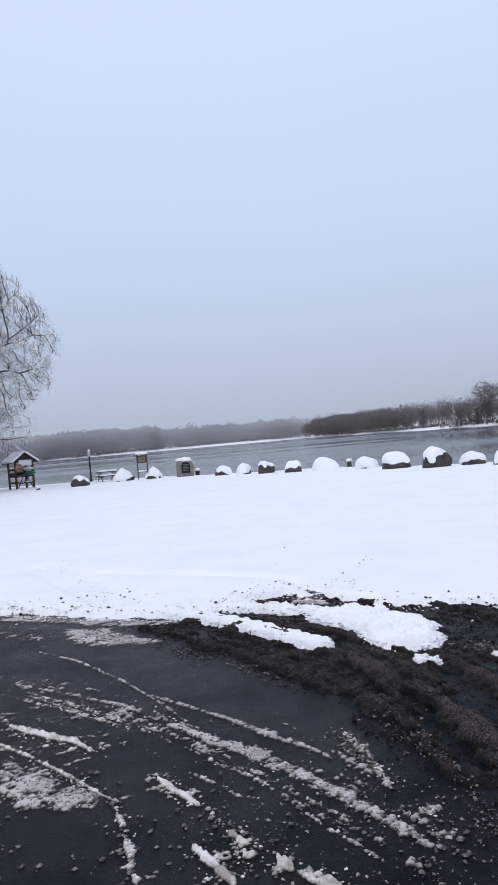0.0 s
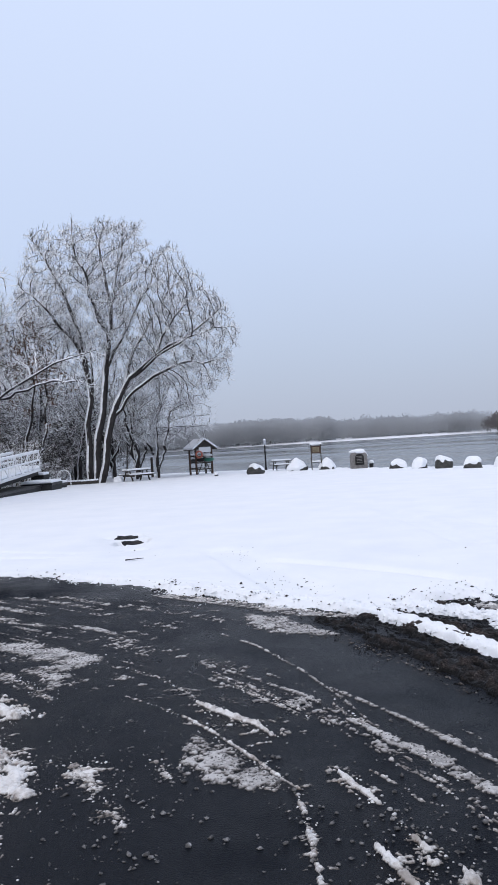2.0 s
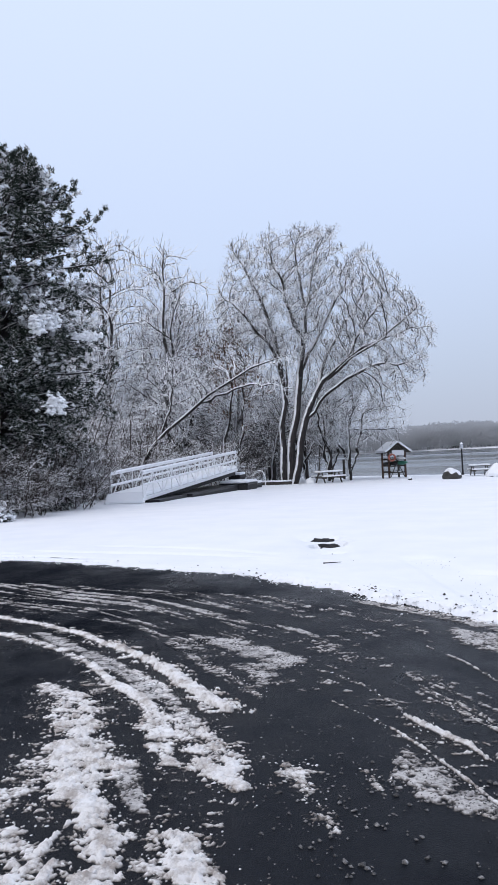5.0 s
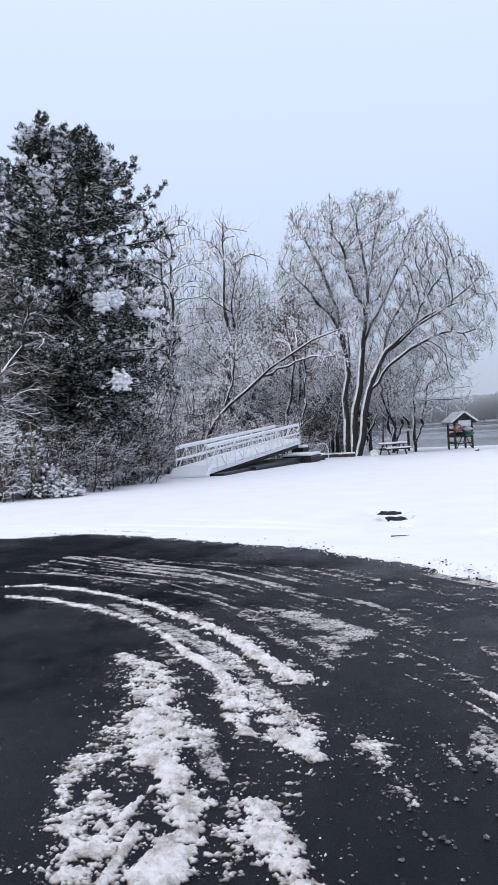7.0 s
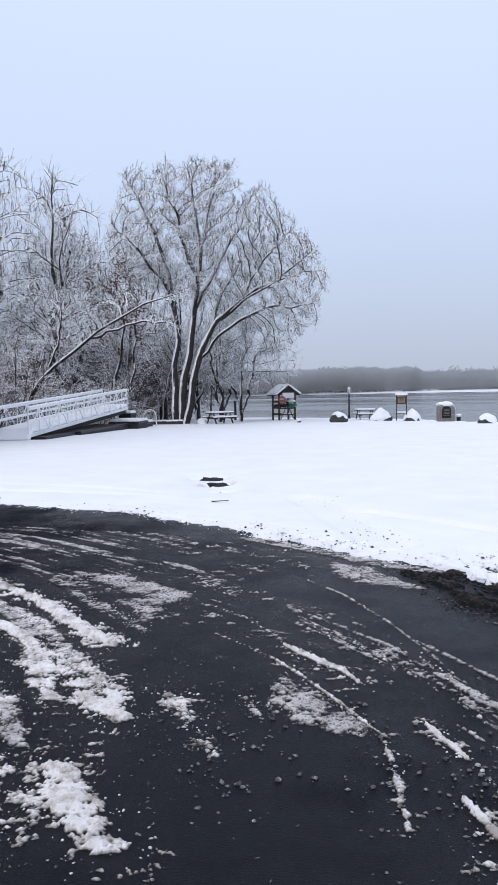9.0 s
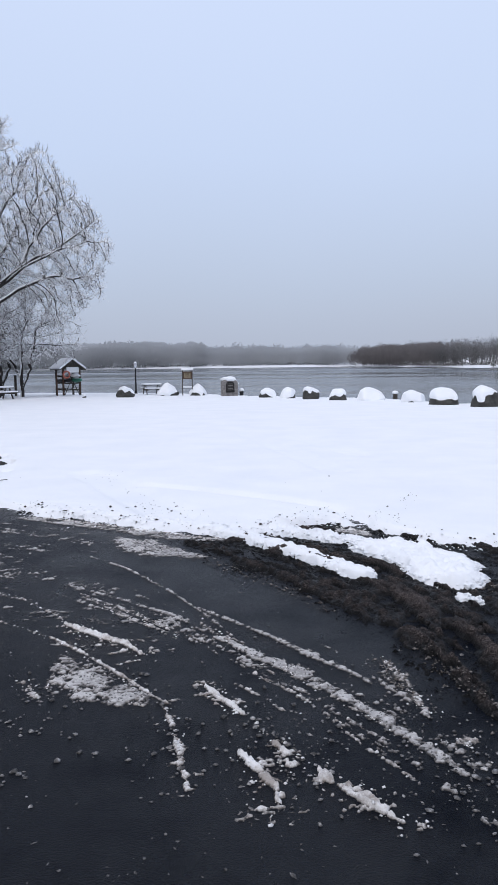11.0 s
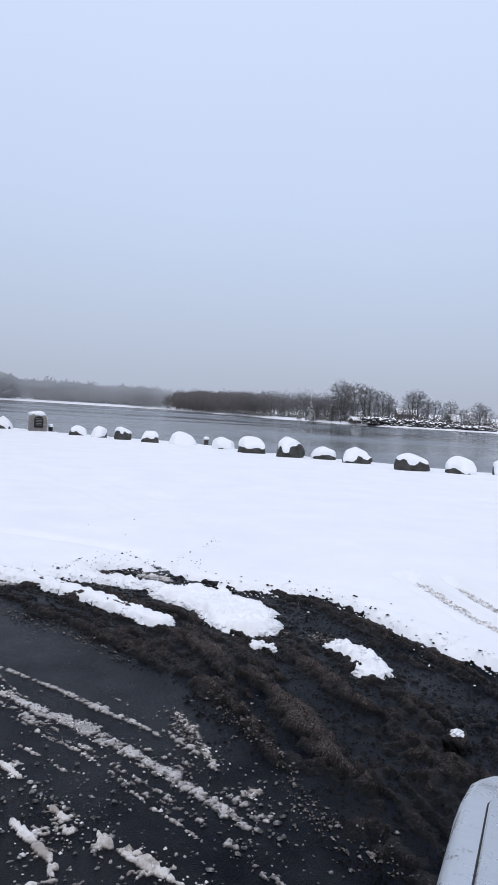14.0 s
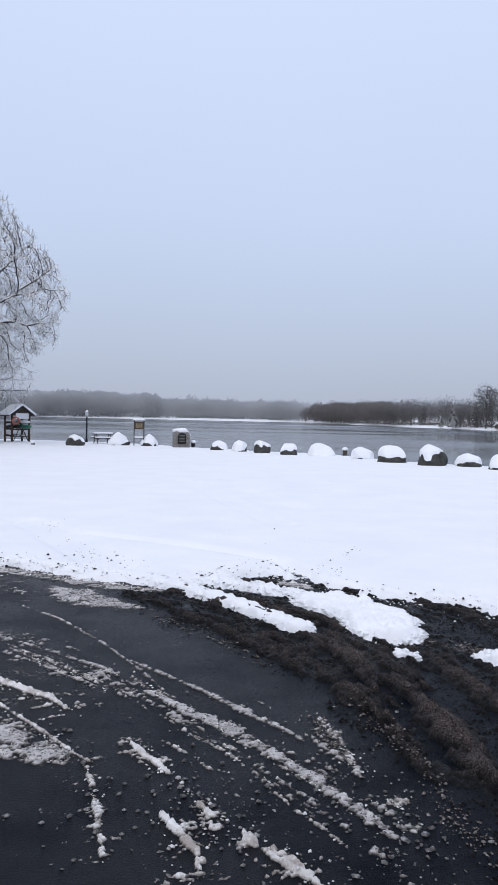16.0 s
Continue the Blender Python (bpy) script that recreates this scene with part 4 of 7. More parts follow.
spray = smooth(0.0, 0.5, ridge_e * 0 + fbm(SX, SY, 0.8, 96) - 0.35) * (0.15 + smooth(0.45, 0.7, fbm(SX, SY, 0.25, 97)))
pts = scatter(np.where(road_in, spray, 0.0) * near_w ** 1.5 * SX_AREA, 4200, SX, SY, film_z * 0, 0.0)
clods("ice_grit", "fine grit of ice strewn over wet asphalt", CRUMB, pts, np.clip(RNG.lognormal(-5.7, 0.45, len(pts)), 0.0016, 0.008), fine=True, long=2.2)
verge = np.exp(-np.abs(out - 0.02) / 0.05) * ((GY > 2) & (GY < 9.2) & (GX > -11) & (GX < 5)) * fbm(GX, GY, 0.6, 98) ** 2
verge = verge / np.gradient(gx)[:, None].clip(0.03) ** -1
pts = scatter(verge, 1700, GX, GY, gz_all, 0.004)
clods("snow_crumbs", "broken crumbs of snow along the road's edge", SNOW, pts, np.clip(RNG.lognormal(-5.0, 0.45, len(pts)), 0.003, 0.016))
pts = scatter(verge * 1.0, 600, GX, GY, gz_all, 0.004)
clods("verge_dirt", "dark crumbs of dirt along the snow's edge", MUD, pts, np.clip(RNG.lognormal(-4.9, 0.4, len(pts)), 0.003, 0.016))
churn = smooth(0.50, 0.60, fbm(GX, GY, 0.20, 101)) * ((out > 0.0) & (out < 0.55) & (GX > -2.8) & (GX < 1.3) & (GY > 5)) * np.exp(-np.clip(out, 0, 1) / 0.12)
pts = scatter(churn, 260, GX, GY, gz_all, 0.001)
clods("bank_dirt", "dark crumbs of earth among lumps of snow", MUD, pts + RNG.normal(0, 1, pts.shape) * np.array([0.05, 0.05, 0.0]), np.clip(RNG.lognormal(-5.1, 0.6, len(pts)), 0.002, 0.018))
pts = np.vstack([strew_points(260, [(3.13, 6.2), (3.1, 5.53), (3.07, 4.9), (3.05, 4.45)], 0.028, 0.010), strew_points(260, [(3.43, 6.0), (3.4, 5.42), (3.38, 4.95)], 0.030, 0.010)])
clods("track_dirt", "grey slush crumbs pressed in a wheel mark", WHITECRUMB, pts, np.clip(RNG.lognormal(-4.4, 0.4, len(pts)), 0.006, 0.022), long=2.6)
crest = np.vstack([strew_points(260, [(0.72, 3.75), (0.79, 3.45), (0.88, 3.14), (0.90, 2.74), (0.95, 2.5)], 0.035), strew_points(90, [(0.9, 2.7), (1.0, 2.4), (1.12, 2.2)], 0.05), strew_points(220, [(1.1, 4.9), (1.4, 4.75)], 0.07), strew_points(200, [(1.55, 4.75), (1.75, 4.6)], 0.05),
                   strew_points(260, [(-0.85, 5.75), (-0.4, 5.3), (0.0, 4.8), (0.3, 4.3)], 0.05), strew_points(150, [(0.48, 3.62), (0.53, 3.35), (0.58, 3.12)], 0.025)])
crest[:, 2] = mud_z[np.clip(np.searchsorted(mx, crest[:, 0]), 0, len(mx) - 1), np.clip(np.searchsorted(my, crest[:, 1]), 0, len(my) - 1)].clip(0) + 0.003
clods("dirty_crumbs", "crumbs of dirty snow along muddy ruts", DIRTY, crest, np.clip(RNG.lognormal(-5.5, 0.45, len(crest)), 0.002, 0.011), long=2.0)
pts = scatter(np.where(m_in > 0.02, 0.15 + fbm(MX, MY, 0.3, 99) ** 2, 0.0) * (1 + 2.5 * (mud_z < 0.002)) / (0.3 + np.hypot(MX, MY) / 4), 11000, MX, MY, mud_z, 0.0)
clods("mud_crumbs", "small clods of dark churned mud", MUD, pts, np.clip(RNG.lognormal(-5.25, 0.5, len(pts)), 0.002, 0.016), fine=True)

lump = thing("mud_clod", "dark clod of mud capped with snow", "clod", (1.77, 3.06, 0.035))
part("earth", blob(0.065, 0.055, 0.055, 5, 0.2, 3), MUD, lump)
part("snow_cap", blob(0.032, 0.024, 0.020, 9, 0.3, 3, -0.4, 2.4), SNOW, lump, "small cap of snow", Matrix.Translation((-0.008, -0.01, 0.05)))

# ---- trees ----
def tubes(P, R, sides):
    """Tapered tubes along polylines P (n, k, 3) with radii R (n, k): vertices and faces."""
    n, k, _ = P.shape
    T = np.gradient(P, axis=1)
    T /= np.linalg.norm(T, axis=2, keepdims=True) + 1e-9
    ref = np.where(np.abs(T[..., 2:3]) > 0.9, np.array([1.0, 0, 0]), np.array([0, 0, 1.0]))
    A = np.cross(T, ref)
    A /= np.linalg.norm(A, axis=2, keepdims=True) + 1e-9
    B = np.cross(A, T)
    an = np.arange(sides) * 2 * math.pi / sides + math.pi / 2
    V = P[:, :, None] + R[:, :, None, None] * (np.cos(an)[None, None, :, None] * A[:, :, None] + np.sin(an)[None, None, :, None] * B[:, :, None])
    idx = np.arange(n * k * sides).reshape(n, k, sides)
    nx = np.roll(idx, -1, axis=2)
    F = np.stack([idx[:, :-1], nx[:, :-1], nx[:, 1:], idx[:, 1:]], -1).reshape(-1, 4)
    return V.reshape(-1, 3), F


def stack(parts):
    v, f, o = [], [], 0
    for a, b in parts:
        v.append(a)
        f.append(b + o)
        o += len(a)
    return np.vstack(v), np.vstack(f)


def reach(p, d, cores, far):
    """How far one can go from p along d within a union of ellipsoids (centre, half sizes)."""
    s = np.linspace(0.05, 1, 14) * far
    q = p[:, None] + d[:, None] * s[None, :, None]
    ok = np.zeros(q.shape[:2], bool)
    for c, h in cores:
        ok |= (((q - np.array(c)) / np.array(h)) ** 2).sum(-1) < 1
    last = np.where(ok, s[None], 0).max(1)
    return np.maximum(last, 0.06 * far)


def shoots(P, R, count, lo, hi, angle, share, cores, most, k, up, wob, rng, thick, thin, flat=0.0, pull=0.0, hub=None):
    """Side shoots on polylines P: count on each, between lo and hi of its length, bent up, held inside the crown."""
    n, kk, _ = P.shape
    u = (np.arange(count)[None] + rng.uniform(0, 1, (n, count))) / count * (hi - lo) + lo
    g = u * (kk - 1)
    i = np.clip(g.astype(int), 0, kk - 2)
    fr = (g - i)[..., None]
    rows = np.arange(n)[:, None]
    pos = P[rows, i] * (1 - fr) + P[rows, i + 1] * fr
    rad = R[rows, i] * (1 - fr[..., 0]) + R[rows, i + 1] * fr[..., 0]
    T = P[rows, i + 1] - P[rows, i]
    T /= np.linalg.norm(T, axis=-1, keepdims=True) + 1e-9
    T, pos, rad = T.reshape(-1, 3), pos.reshape(-1, 3), rad.reshape(-1)
    ref = np.where(np.abs(T[:, 2:3]) > 0.9, np.array([1.0, 0, 0]), np.array([0, 0, 1.0]))
    A = np.cross(T, ref)
    A /= np.linalg.norm(A, axis=1, keepdims=True)
    B = np.cross(A, T)
    phi = (np.arange(count)[None] * 2.4 + rng.uniform(0, 6.28, (n, 1)) + rng.normal(0, 0.5, (n, count))).reshape(-1, 1)
    an = np.radians(rng.normal(angle, 9, (len(T), 1)))
    side = np.cos(phi) * A + np.sin(phi) * B * (1 - flat)
    d = np.cos(an) * T + np.sin(an) * side
    if pull:
        ray = pos - np.array(hub)
        d = d + pull * ray / (np.linalg.norm(ray, axis=1, keepdims=True) + 1e-6)
    d /= np.linalg.norm(d, axis=1, keepdims=True)
    L = np.minimum(reach(pos, d, cores, most) * share, most) * rng.uniform(0.6, 1.1, len(T))
    L = np.maximum(L, 0.12 * most)
    pts = [pos]
    for s in range(k - 1):
        d = d + up * np.array([0, 0, 1.0]) / (k - 1) + rng.normal(0, wob, d.shape)
        d /= np.linalg.norm(d, axis=1, keepdims=True)
        pts.append(pts[-1] + d * (L / (k - 1))[:, None])
    C = np.stack(pts, 1)
    r0 = np.minimum(rad * 0.7, thick)[:, None]
    CR = r0 + (np.minimum(thin, r0) - r0) * np.linspace(0, 1, k)[None]
    return C, CR


def stem(points, r0, r1, k=12, rng=None, wob=0.10):
    """A curved stem through a few points."""
    p = np.array(points, float)
    t = np.linspace(0, len(p) - 1, k)
    i = np.clip(t.astype(int), 0, len(p) - 2)
    f = (t - i)[:, None]
    m = np.gradient(p, axis=0)
    h = f * f * (3 - 2 * f)
    q = (2 * f ** 3 - 3 * f ** 2 + 1) * p[i] + (f ** 3 - 2 * f ** 2 + f) * m[i] + (-2 * f ** 3 + 3 * f ** 2) * p[i + 1] + (f ** 3 - f ** 2) * m[i + 1]
    if rng is not None:
        q[1:] += rng.normal(0, wob, q[1:].shape)
    return q[None], np.linspace(r0, r1, k)[None]


def crown_cloud(rng, cores, n, rim=0.45):
    """Points that fill a union of ellipsoids, a little denser near its rim, with lumps and gaps."""
    out = []
    vol = np.array([h[0] * h[1] * h[2] for c, h in cores])
    for (c, h), m in zip(cores, (vol / vol.sum() * n).astype(int) + 8):
        g = rng.normal(0, 1, (m * 2, 3))
        g /= np.linalg.norm(g, axis=1, keepdims=True)
        g *= rng.uniform(0, 1, (m * 2, 1)) ** rim
        gap = vnoise(g[:, 0] * h[0] + 0.7 * g[:, 1] * h[1] + 60, g[:, 2] * h[2] + 0.4 * g[:, 1] * h[1] + 60, 1.7, 3)
        out.append((g * np.array(h) + np.array(c))[np.argsort(-gap)[:m]])
    return np.vstack(out)


def outline_cloud(rng, outline, deep, n):
    """Points that fill a crown of that side view, thick in the middle and thin at its rim."""
    xs, zs = [p[0] for p in outline], [p[1] for p in outline]
    p = np.column_stack([rng.uniform(min(xs), max(xs), n * 4), rng.uniform(min(zs), max(zs), n * 4)])
    inn = signed(p[:, 0], p[:, 1], outline) + 0.9 * (vnoise(p[:, 0] + 50, p[:, 1] + 50, 1.3, 8) - 0.55)
    p, inn = p[inn > 0][:n], inn[inn > 0][:n]
    half = deep * np.sqrt(np.clip(inn / (0.75 * deep), 0.02, 1))
    return np.column_stack([p[:, 0], rng.uniform(-1, 1, len(p)) * half, p[:, 1]])


def grow(stems, cloud, rng, step=0.4, near=3.0, kill=0.7, rounds=70, lift=0.08, jitter=0.16, hub=None, pull=0.0):
    """Branches that reach from the stems for the points of a cloud: places, parents and radii of the nodes."""
    pos, par, fixed = [], [], []
    for P, R in stems:
        P, R = P[0], R[0]
        seg = np.linalg.norm(np.diff(P, axis=0), axis=1)
        run = np.concatenate([[0], np.cumsum(seg)])
        k = max(3, int(run[-1] / step) + 1)
        at = np.linspace(0, run[-1], k)
        pts = np.column_stack([np.interp(at, run, P[:, i]) for i in range(3)])
        rad = np.interp(at, run, R)
        up = -1 if not pos else int(np.argmin(np.linalg.norm(np.array(pos) - pts[0], axis=1)))
        if pos and pts[0, 2] < 0.5:
            up = -1
        for q, r in zip(pts, rad):
            pos.append(q)
            par.append(up)
            fixed.append(r)
            up = len(pos) - 1
    pos, par, fixed = np.array(pos), list(par), list(fixed)
    free = np.array([z > 0.12 * cloud[:, 2].max() for z in pos[:, 2]])
    best, dist = np.zeros(len(cloud), int), np.full(len(cloud), 1e9)

    def nearer(first):
        idx = np.arange(first, len(pos))
        idx = idx[free[idx]]
        for c in range(0, len(idx), 400):
            d = np.linalg.norm(cloud[:, None] - pos[idx[c:c + 400]][None], axis=2)
            j = d.argmin(1)
            dm = d[np.arange(len(cloud)), j]
            better = dm < dist
            best[better], dist[better] = idx[c:c + 400][j[better]], dm[better]

    nearer(0)
    sprouts = np.zeros(len(pos), int)
    for _ in range(rounds):
        act = (dist < near) & (dist > kill)
        if not act.any():
            break
        way = cloud[act] - pos[best[act]]
        way /= np.linalg.norm(way, axis=1, keepdims=True)
        total = np.zeros((len(pos), 3))
        np.add.at(total, best[act], way)
        src = np.nonzero((np.abs(total).sum(1) > 1e-6) & (sprouts < 3))[0]
        if not len(src):
            break
        d = total[src] / np.linalg.norm(total[src], axis=1, keepdims=True)
        before = pos[src] - pos[np.maximum(np.array(par)[src], 0)]
        before /= np.linalg.norm(before, axis=1, keepdims=True) + 1e-6
        if pull:
            ray = pos[src] - np.array(hub)
            d = d + pull * ray / (np.linalg.norm(ray, axis=1, keepdims=True) + 1e-6)
        d = d + 0.55 * before + np.array([0, 0, lift]) + rng.normal(0, jitter, d.shape)
        d /= np.linalg.norm(d, axis=1, keepdims=True)
        first = len(pos)
        pos = np.vstack([pos, pos[src] + d * step * rng.uniform(0.8, 1.15, (len(src), 1))])
        par += src.tolist()
        fixed += [0.0] * len(src)
        sprouts[src] += 1
        sprouts = np.concatenate([sprouts, np.zeros(len(src), int)])
        free = np.concatenate([free, np.ones(len(src), bool)])
        nearer(first)
    return pos, np.array(par), np.array(fixed)


def bare_tree(name, label, stems, cloud, seed, at=(0, 0, 0), rz=0.0, step=0.4, near=3.0, kill=0.7, thin=0.012, twigs=(3, 2), long=(0.6, 0.3), lift=0.08, droop=0.2, bark=BARK, twigm=TWIG, group="", angle=46, fine_k=3, hub=None, pull=0.0):
    """A leafless tree grown from its stems: boughs, branches and twigs with snow on them."""
    rng = np.random.default_rng(seed)
    pos, par, fixed = grow(stems, cloud, rng, step, near, kill, 70, lift, 0.16, hub, pull)
    n = len(pos)
    load = np.full(n, 0.0)
    kids = np.bincount(par[par >= 0], minlength=n)
    for i in range(n - 1, -1, -1):
        if kids[i] == 0:
            load[i] += thin ** 2.3
        if par[i] >= 0:
            load[par[i]] += load[i]
    rad = np.clip(np.maximum(load ** (1 / 2.3) * 1.5, fixed), thin, 0.42)
    e = np.nonzero(par >= 0)[0]
    back = par[e]
    tang = pos[e] - pos[back]
    P = np.stack([pos[back], pos[e] + 0.04 * tang], 1)
    R = np.stack([np.minimum(rad[back], rad[e] * 1.25), rad[e]], 1)
    stout = rad[e] > 0.028
    fine_e = ~stout
    ob = thing(name, label, "tree", at, rz, group)
    wood = [tubes(p, r, 8) for p, r in stems]
    wood.append(tubes(P[stout], R[stout], 6))
    part("trunk", make_mesh("trunk", *stack(wood), bark, True), bark, ob)
    fine = [tubes(P[fine_e], R[fine_e], 4)]
    far_ = [((0, 0, 0), (999, 999, 999))]
    slim = rad[e] < 0.05
    l1, r1 = shoots(P[slim], R[slim], twigs[0], 0.05, 1.0, angle, 1.0, far_, long[0], fine_k, droop, 0.12, rng, thin * 0.95, thin * 0.6, 0.0, pull * 0.35, hub)
    fine.append(tubes(l1, r1, 3))
    if twigs[1]:
        l2, r2 = shoots(l1, r1, twigs[1], 0.25, 1.0, 42, 1.0, far_, long[1], 2, droop, 0.1, rng, thin * 0.8, thin * 0.5, 0.0, pull * 0.35, hub)
        fine.append(tubes(l2, r2, 3))
    part("crown", make_mesh("crown", *stack(fine), twigm), twigm, ob, "dense bare twigs lined with snow")
    return ob


def shrub(name, label, cores, seed, n=16, at=(0, 0, 0), counts=(8, 7, 2), twig=0.014, spread=0.7, mat=BRUSH, group="", rz=0):
    """A thicket of many arching stems from the ground."""
    rng = np.random.default_rng(seed)
    top = cores[0][0][2] + cores[0][1][2]
    hx_ = cores[0][1][0]
    stems = []
    for i in range(n):
        a = rng.uniform(0, 6.28)
        r = hx_ * spread * math.sqrt(rng.uniform(0, 1))
        b = np.array([math.cos(a) * r, math.sin(a) * r * cores[0][1][1] / hx_, -0.1])
        lean = np.array([math.cos(a + rng.normal(0, 0.9)), math.sin(a + rng.normal(0, 0.9)), 0]) * hx_ * 0.75
        h = top * rng.uniform(0.55, 0.98)
        stems.append(stem([b, b + lean * 0.3 + (0, 0, h * 0.5), b + lean + (0, 0, h)], 0.035, twig, 8, rng, 0.06))
    P, R = np.concatenate([s[0] for s in stems]), np.concatenate([s[1] for s in stems])
    out = [tubes(P, R, 5)]
    l1, r1 = shoots(P, R, counts[0], 0.1, 1.0, 55, 0.8, cores, 2.0, 6, -0.15, 0.14, rng, 0.022, twig)
    l2, r2 = shoots(l1, r1, counts[1], 0.1, 1.0, 45, 0.9, cores, 0.9, 4, -0.1, 0.16, rng, 0.016, twig * 0.9)
    out += [tubes(l1, r1, 4), tubes(l2, r2, 3)]
    if counts[2]:
        l3, r3 = shoots(l2, r2, counts[2], 0.2, 1.0, 40, 1.0, cores, 0.5, 2, 0.0, 0.15, rng, 0.011, twig * 0.7)
        out.append(tubes(l3, r3, 3))
    ob = thing(name, label, "shrub", at, rz, group)
    part("crown", make_mesh("crown", *stack(out), mat), mat, ob)
    return ob


rs = np.random.default_rng(5)
# the large many-stemmed tree by the shore
CROWN = [(-4.3, 10.6), (-4.7, 12.6), (-4.5, 14.6), (-3.9, 17.2), (-2.4, 18.2), (-0.9, 18.3), (0.9, 18.6), (3.0, 19.2), (4.4, 17.9), (4.9, 16.7), (6.1, 17.2), (7.3, 15.9), (8.7, 14.3),
         (9.9, 12.2), (10.6, 10.6), (10.3, 8.6), (9.3, 7.0), (8.0, 5.3), (6.4, 4.8), (4.9, 6.2), (2.6, 7.6), (-0.9, 9.4), (-2.6, 9.5)]
bare_tree(
    "shade_tree", "tall many-stemmed leafless tree with snow-lined branches", [
        stem([(-0.2, 0, -0.2), (-0.25, 0.1, 3.5), (0.0, 0.2, 7.8), (-0.5, 0.3, 10.4), (-1.6, 0.2, 14.0), (-3.0, 0.0, 16.6)], 0.25, 0.03, 14, rs),
        stem([(0.15, 0, -0.2), (0.7, 0, 4.3), (1.3, 0.1, 8.0), (1.7, 0.2, 12.0), (1.4, 0.2, 15.0), (1.1, 0.1, 17.6)], 0.30, 0.03, 14, rs),
        stem([(0.35, -0.1, -0.2), (1.35, -0.3, 4.0), (2.3, -0.6, 6.5), (4.3, -1.2, 8.4), (6.7, -1.6, 10.0), (9.2, -1.8, 11.6)], 0.27, 0.03, 14, rs),
        stem([(1.7, 0.2, 12.0), (2.3, 0.7, 14.6), (2.9, 0.9, 17.6)], 0.10, 0.02, 10, rs),
        stem([(1.3, 0.1, 8.0), (3.0, 1.0, 11.2), (4.6, 1.5, 14.0), (5.8, 1.6, 16.2)], 0.14, 0.02, 12, rs),
        stem([(1.9, -0.5, 5.6), (3.4, 0.3, 9.3), (5.3, 0.9, 12.4), (7.2, 1.2, 14.6)], 0.15, 0.02, 12, rs),
        stem([(3.0, -0.8, 7.2), (5.0, -2.0, 8.7), (7.5, -2.6, 9.9), (9.6, -2.6, 10.2)], 0.12, 0.02, 12, rs),
        stem([(1.5, -0.3, 4.6), (3.4, -1.2, 6.5), (5.8, -1.8, 7.7), (8.2, -1.8, 8.0)], 0.10, 0.02, 12, rs),
        stem([(0.0, 0.2, 8.4), (-1.4, -0.8, 10.6), (-3.0, -1.4, 12.4), (-4.2, -1.6, 13.4)], 0.11, 0.02, 12, rs),
        stem([(1.5, 0.1, 9.6), (0.6, -1.4, 12.4), (-0.3, -2.0, 15.2), (-0.6, -2.0, 17.4)], 0.11, 0.02, 12, rs),
        stem([(4.3, -1.2, 8.4), (6.0, -0.4, 11.2), (7.8, -0.2, 13.2)], 0.11, 0.02, 12, rs)],
    np.vstack([outline_cloud(np.random.default_rng(8), [(x, 4.4 + (z - 4.4) * 0.94) for x, z in CROWN], 4.6, 4200), np.random.default_rng(9).normal(0, 1, (150, 3)) * np.array([0.9, 1.2, 0.9]) + np.array([2.7, 0.0, 9.9])]), 3, (-20.5, 46.0, -0.72), 24.0, 0.36, 3.2, 0.52, 0.0132, (5, 3), (0.48, 0.24), 0.04, 0.14, angle=60, hub=(0.8, 0.0, 4.0), pull=0.22)

# smaller trees in the wood by the shore
tree_a = bare_tree(
    "woodland_tree", "slender leafless woodland tree dusted with snow", [
        stem([(0, 0, -0.3), (0.2, 0, 4), (-0.2, 0.2, 8), (0.4, 0, 12.6)], 0.17, 0.02, 12, rs),
        stem([(0.1, 0, 3.0), (1.2, 0.4, 6), (2.6, 0.4, 9.6)], 0.10, 0.02, 12, rs), stem([(0.0, 0, 4.5), (-1.3, -0.4, 7.5), (-2.2, -0.6, 10.6)], 0.09, 0.02, 12, rs)],
    crown_cloud(np.random.default_rng(81), [((0, 0, 8.5), (4.0, 3.6, 5.0)), ((-1.4, 0, 10.5), (2.4, 2.2, 2.8)), ((2.2, 0, 8.4), (2.8, 2.6, 2.8)), ((0, 0, 4.6), (3.6, 3.2, 3.2))], 850), 11, (-28.2, 44.5, -0.7), 30,
    0.45, 3.2, 0.72, 0.0155, (3, 2), (0.8, 0.5), 0.0, 0.05, twigm=WTWIG, group="woodland trees", angle=58, fine_k=2, hub=(0, 0, 3.0), pull=0.35)
tree_b = bare_tree(
    "woodland_tree", "leaning dark-stemmed leafless tree with snowy twigs", [
        stem([(0, 0, -0.3), (0.5, 0, 3), (1.4, 0.2, 6.5), (1.5, 0.2, 10.8)], 0.22, 0.02, 12, rs),
        stem([(-0.2, 0.1, -0.3), (-0.5, 0.3, 3.4), (-1.6, 0.4, 6.0), (-2.6, 0.6, 10.0)], 0.18, 0.02, 12, rs),
        stem([(0.3, 0, 2.5), (1.9, 0.4, 4.8), (3.0, 0.6, 7.6)], 0.11, 0.02, 12, rs)],
    crown_cloud(np.random.default_rng(82), [((1.0, 0, 8.2), (2.8, 2.6, 4.0)), ((-2.0, 0, 7.6), (2.6, 2.6, 3.8)), ((0.5, 0, 4.6), (3.6, 3.0, 3.0))], 760), 12, (-23.9, 50.5, -0.78), 10,
    0.45, 3.2, 0.72, 0.0155, (3, 2), (0.8, 0.5), -0.04, 0.0, twigm=WTWIG, group="woodland trees", angle=58, fine_k=2, hub=(0, 0, 3.0), pull=0.35)
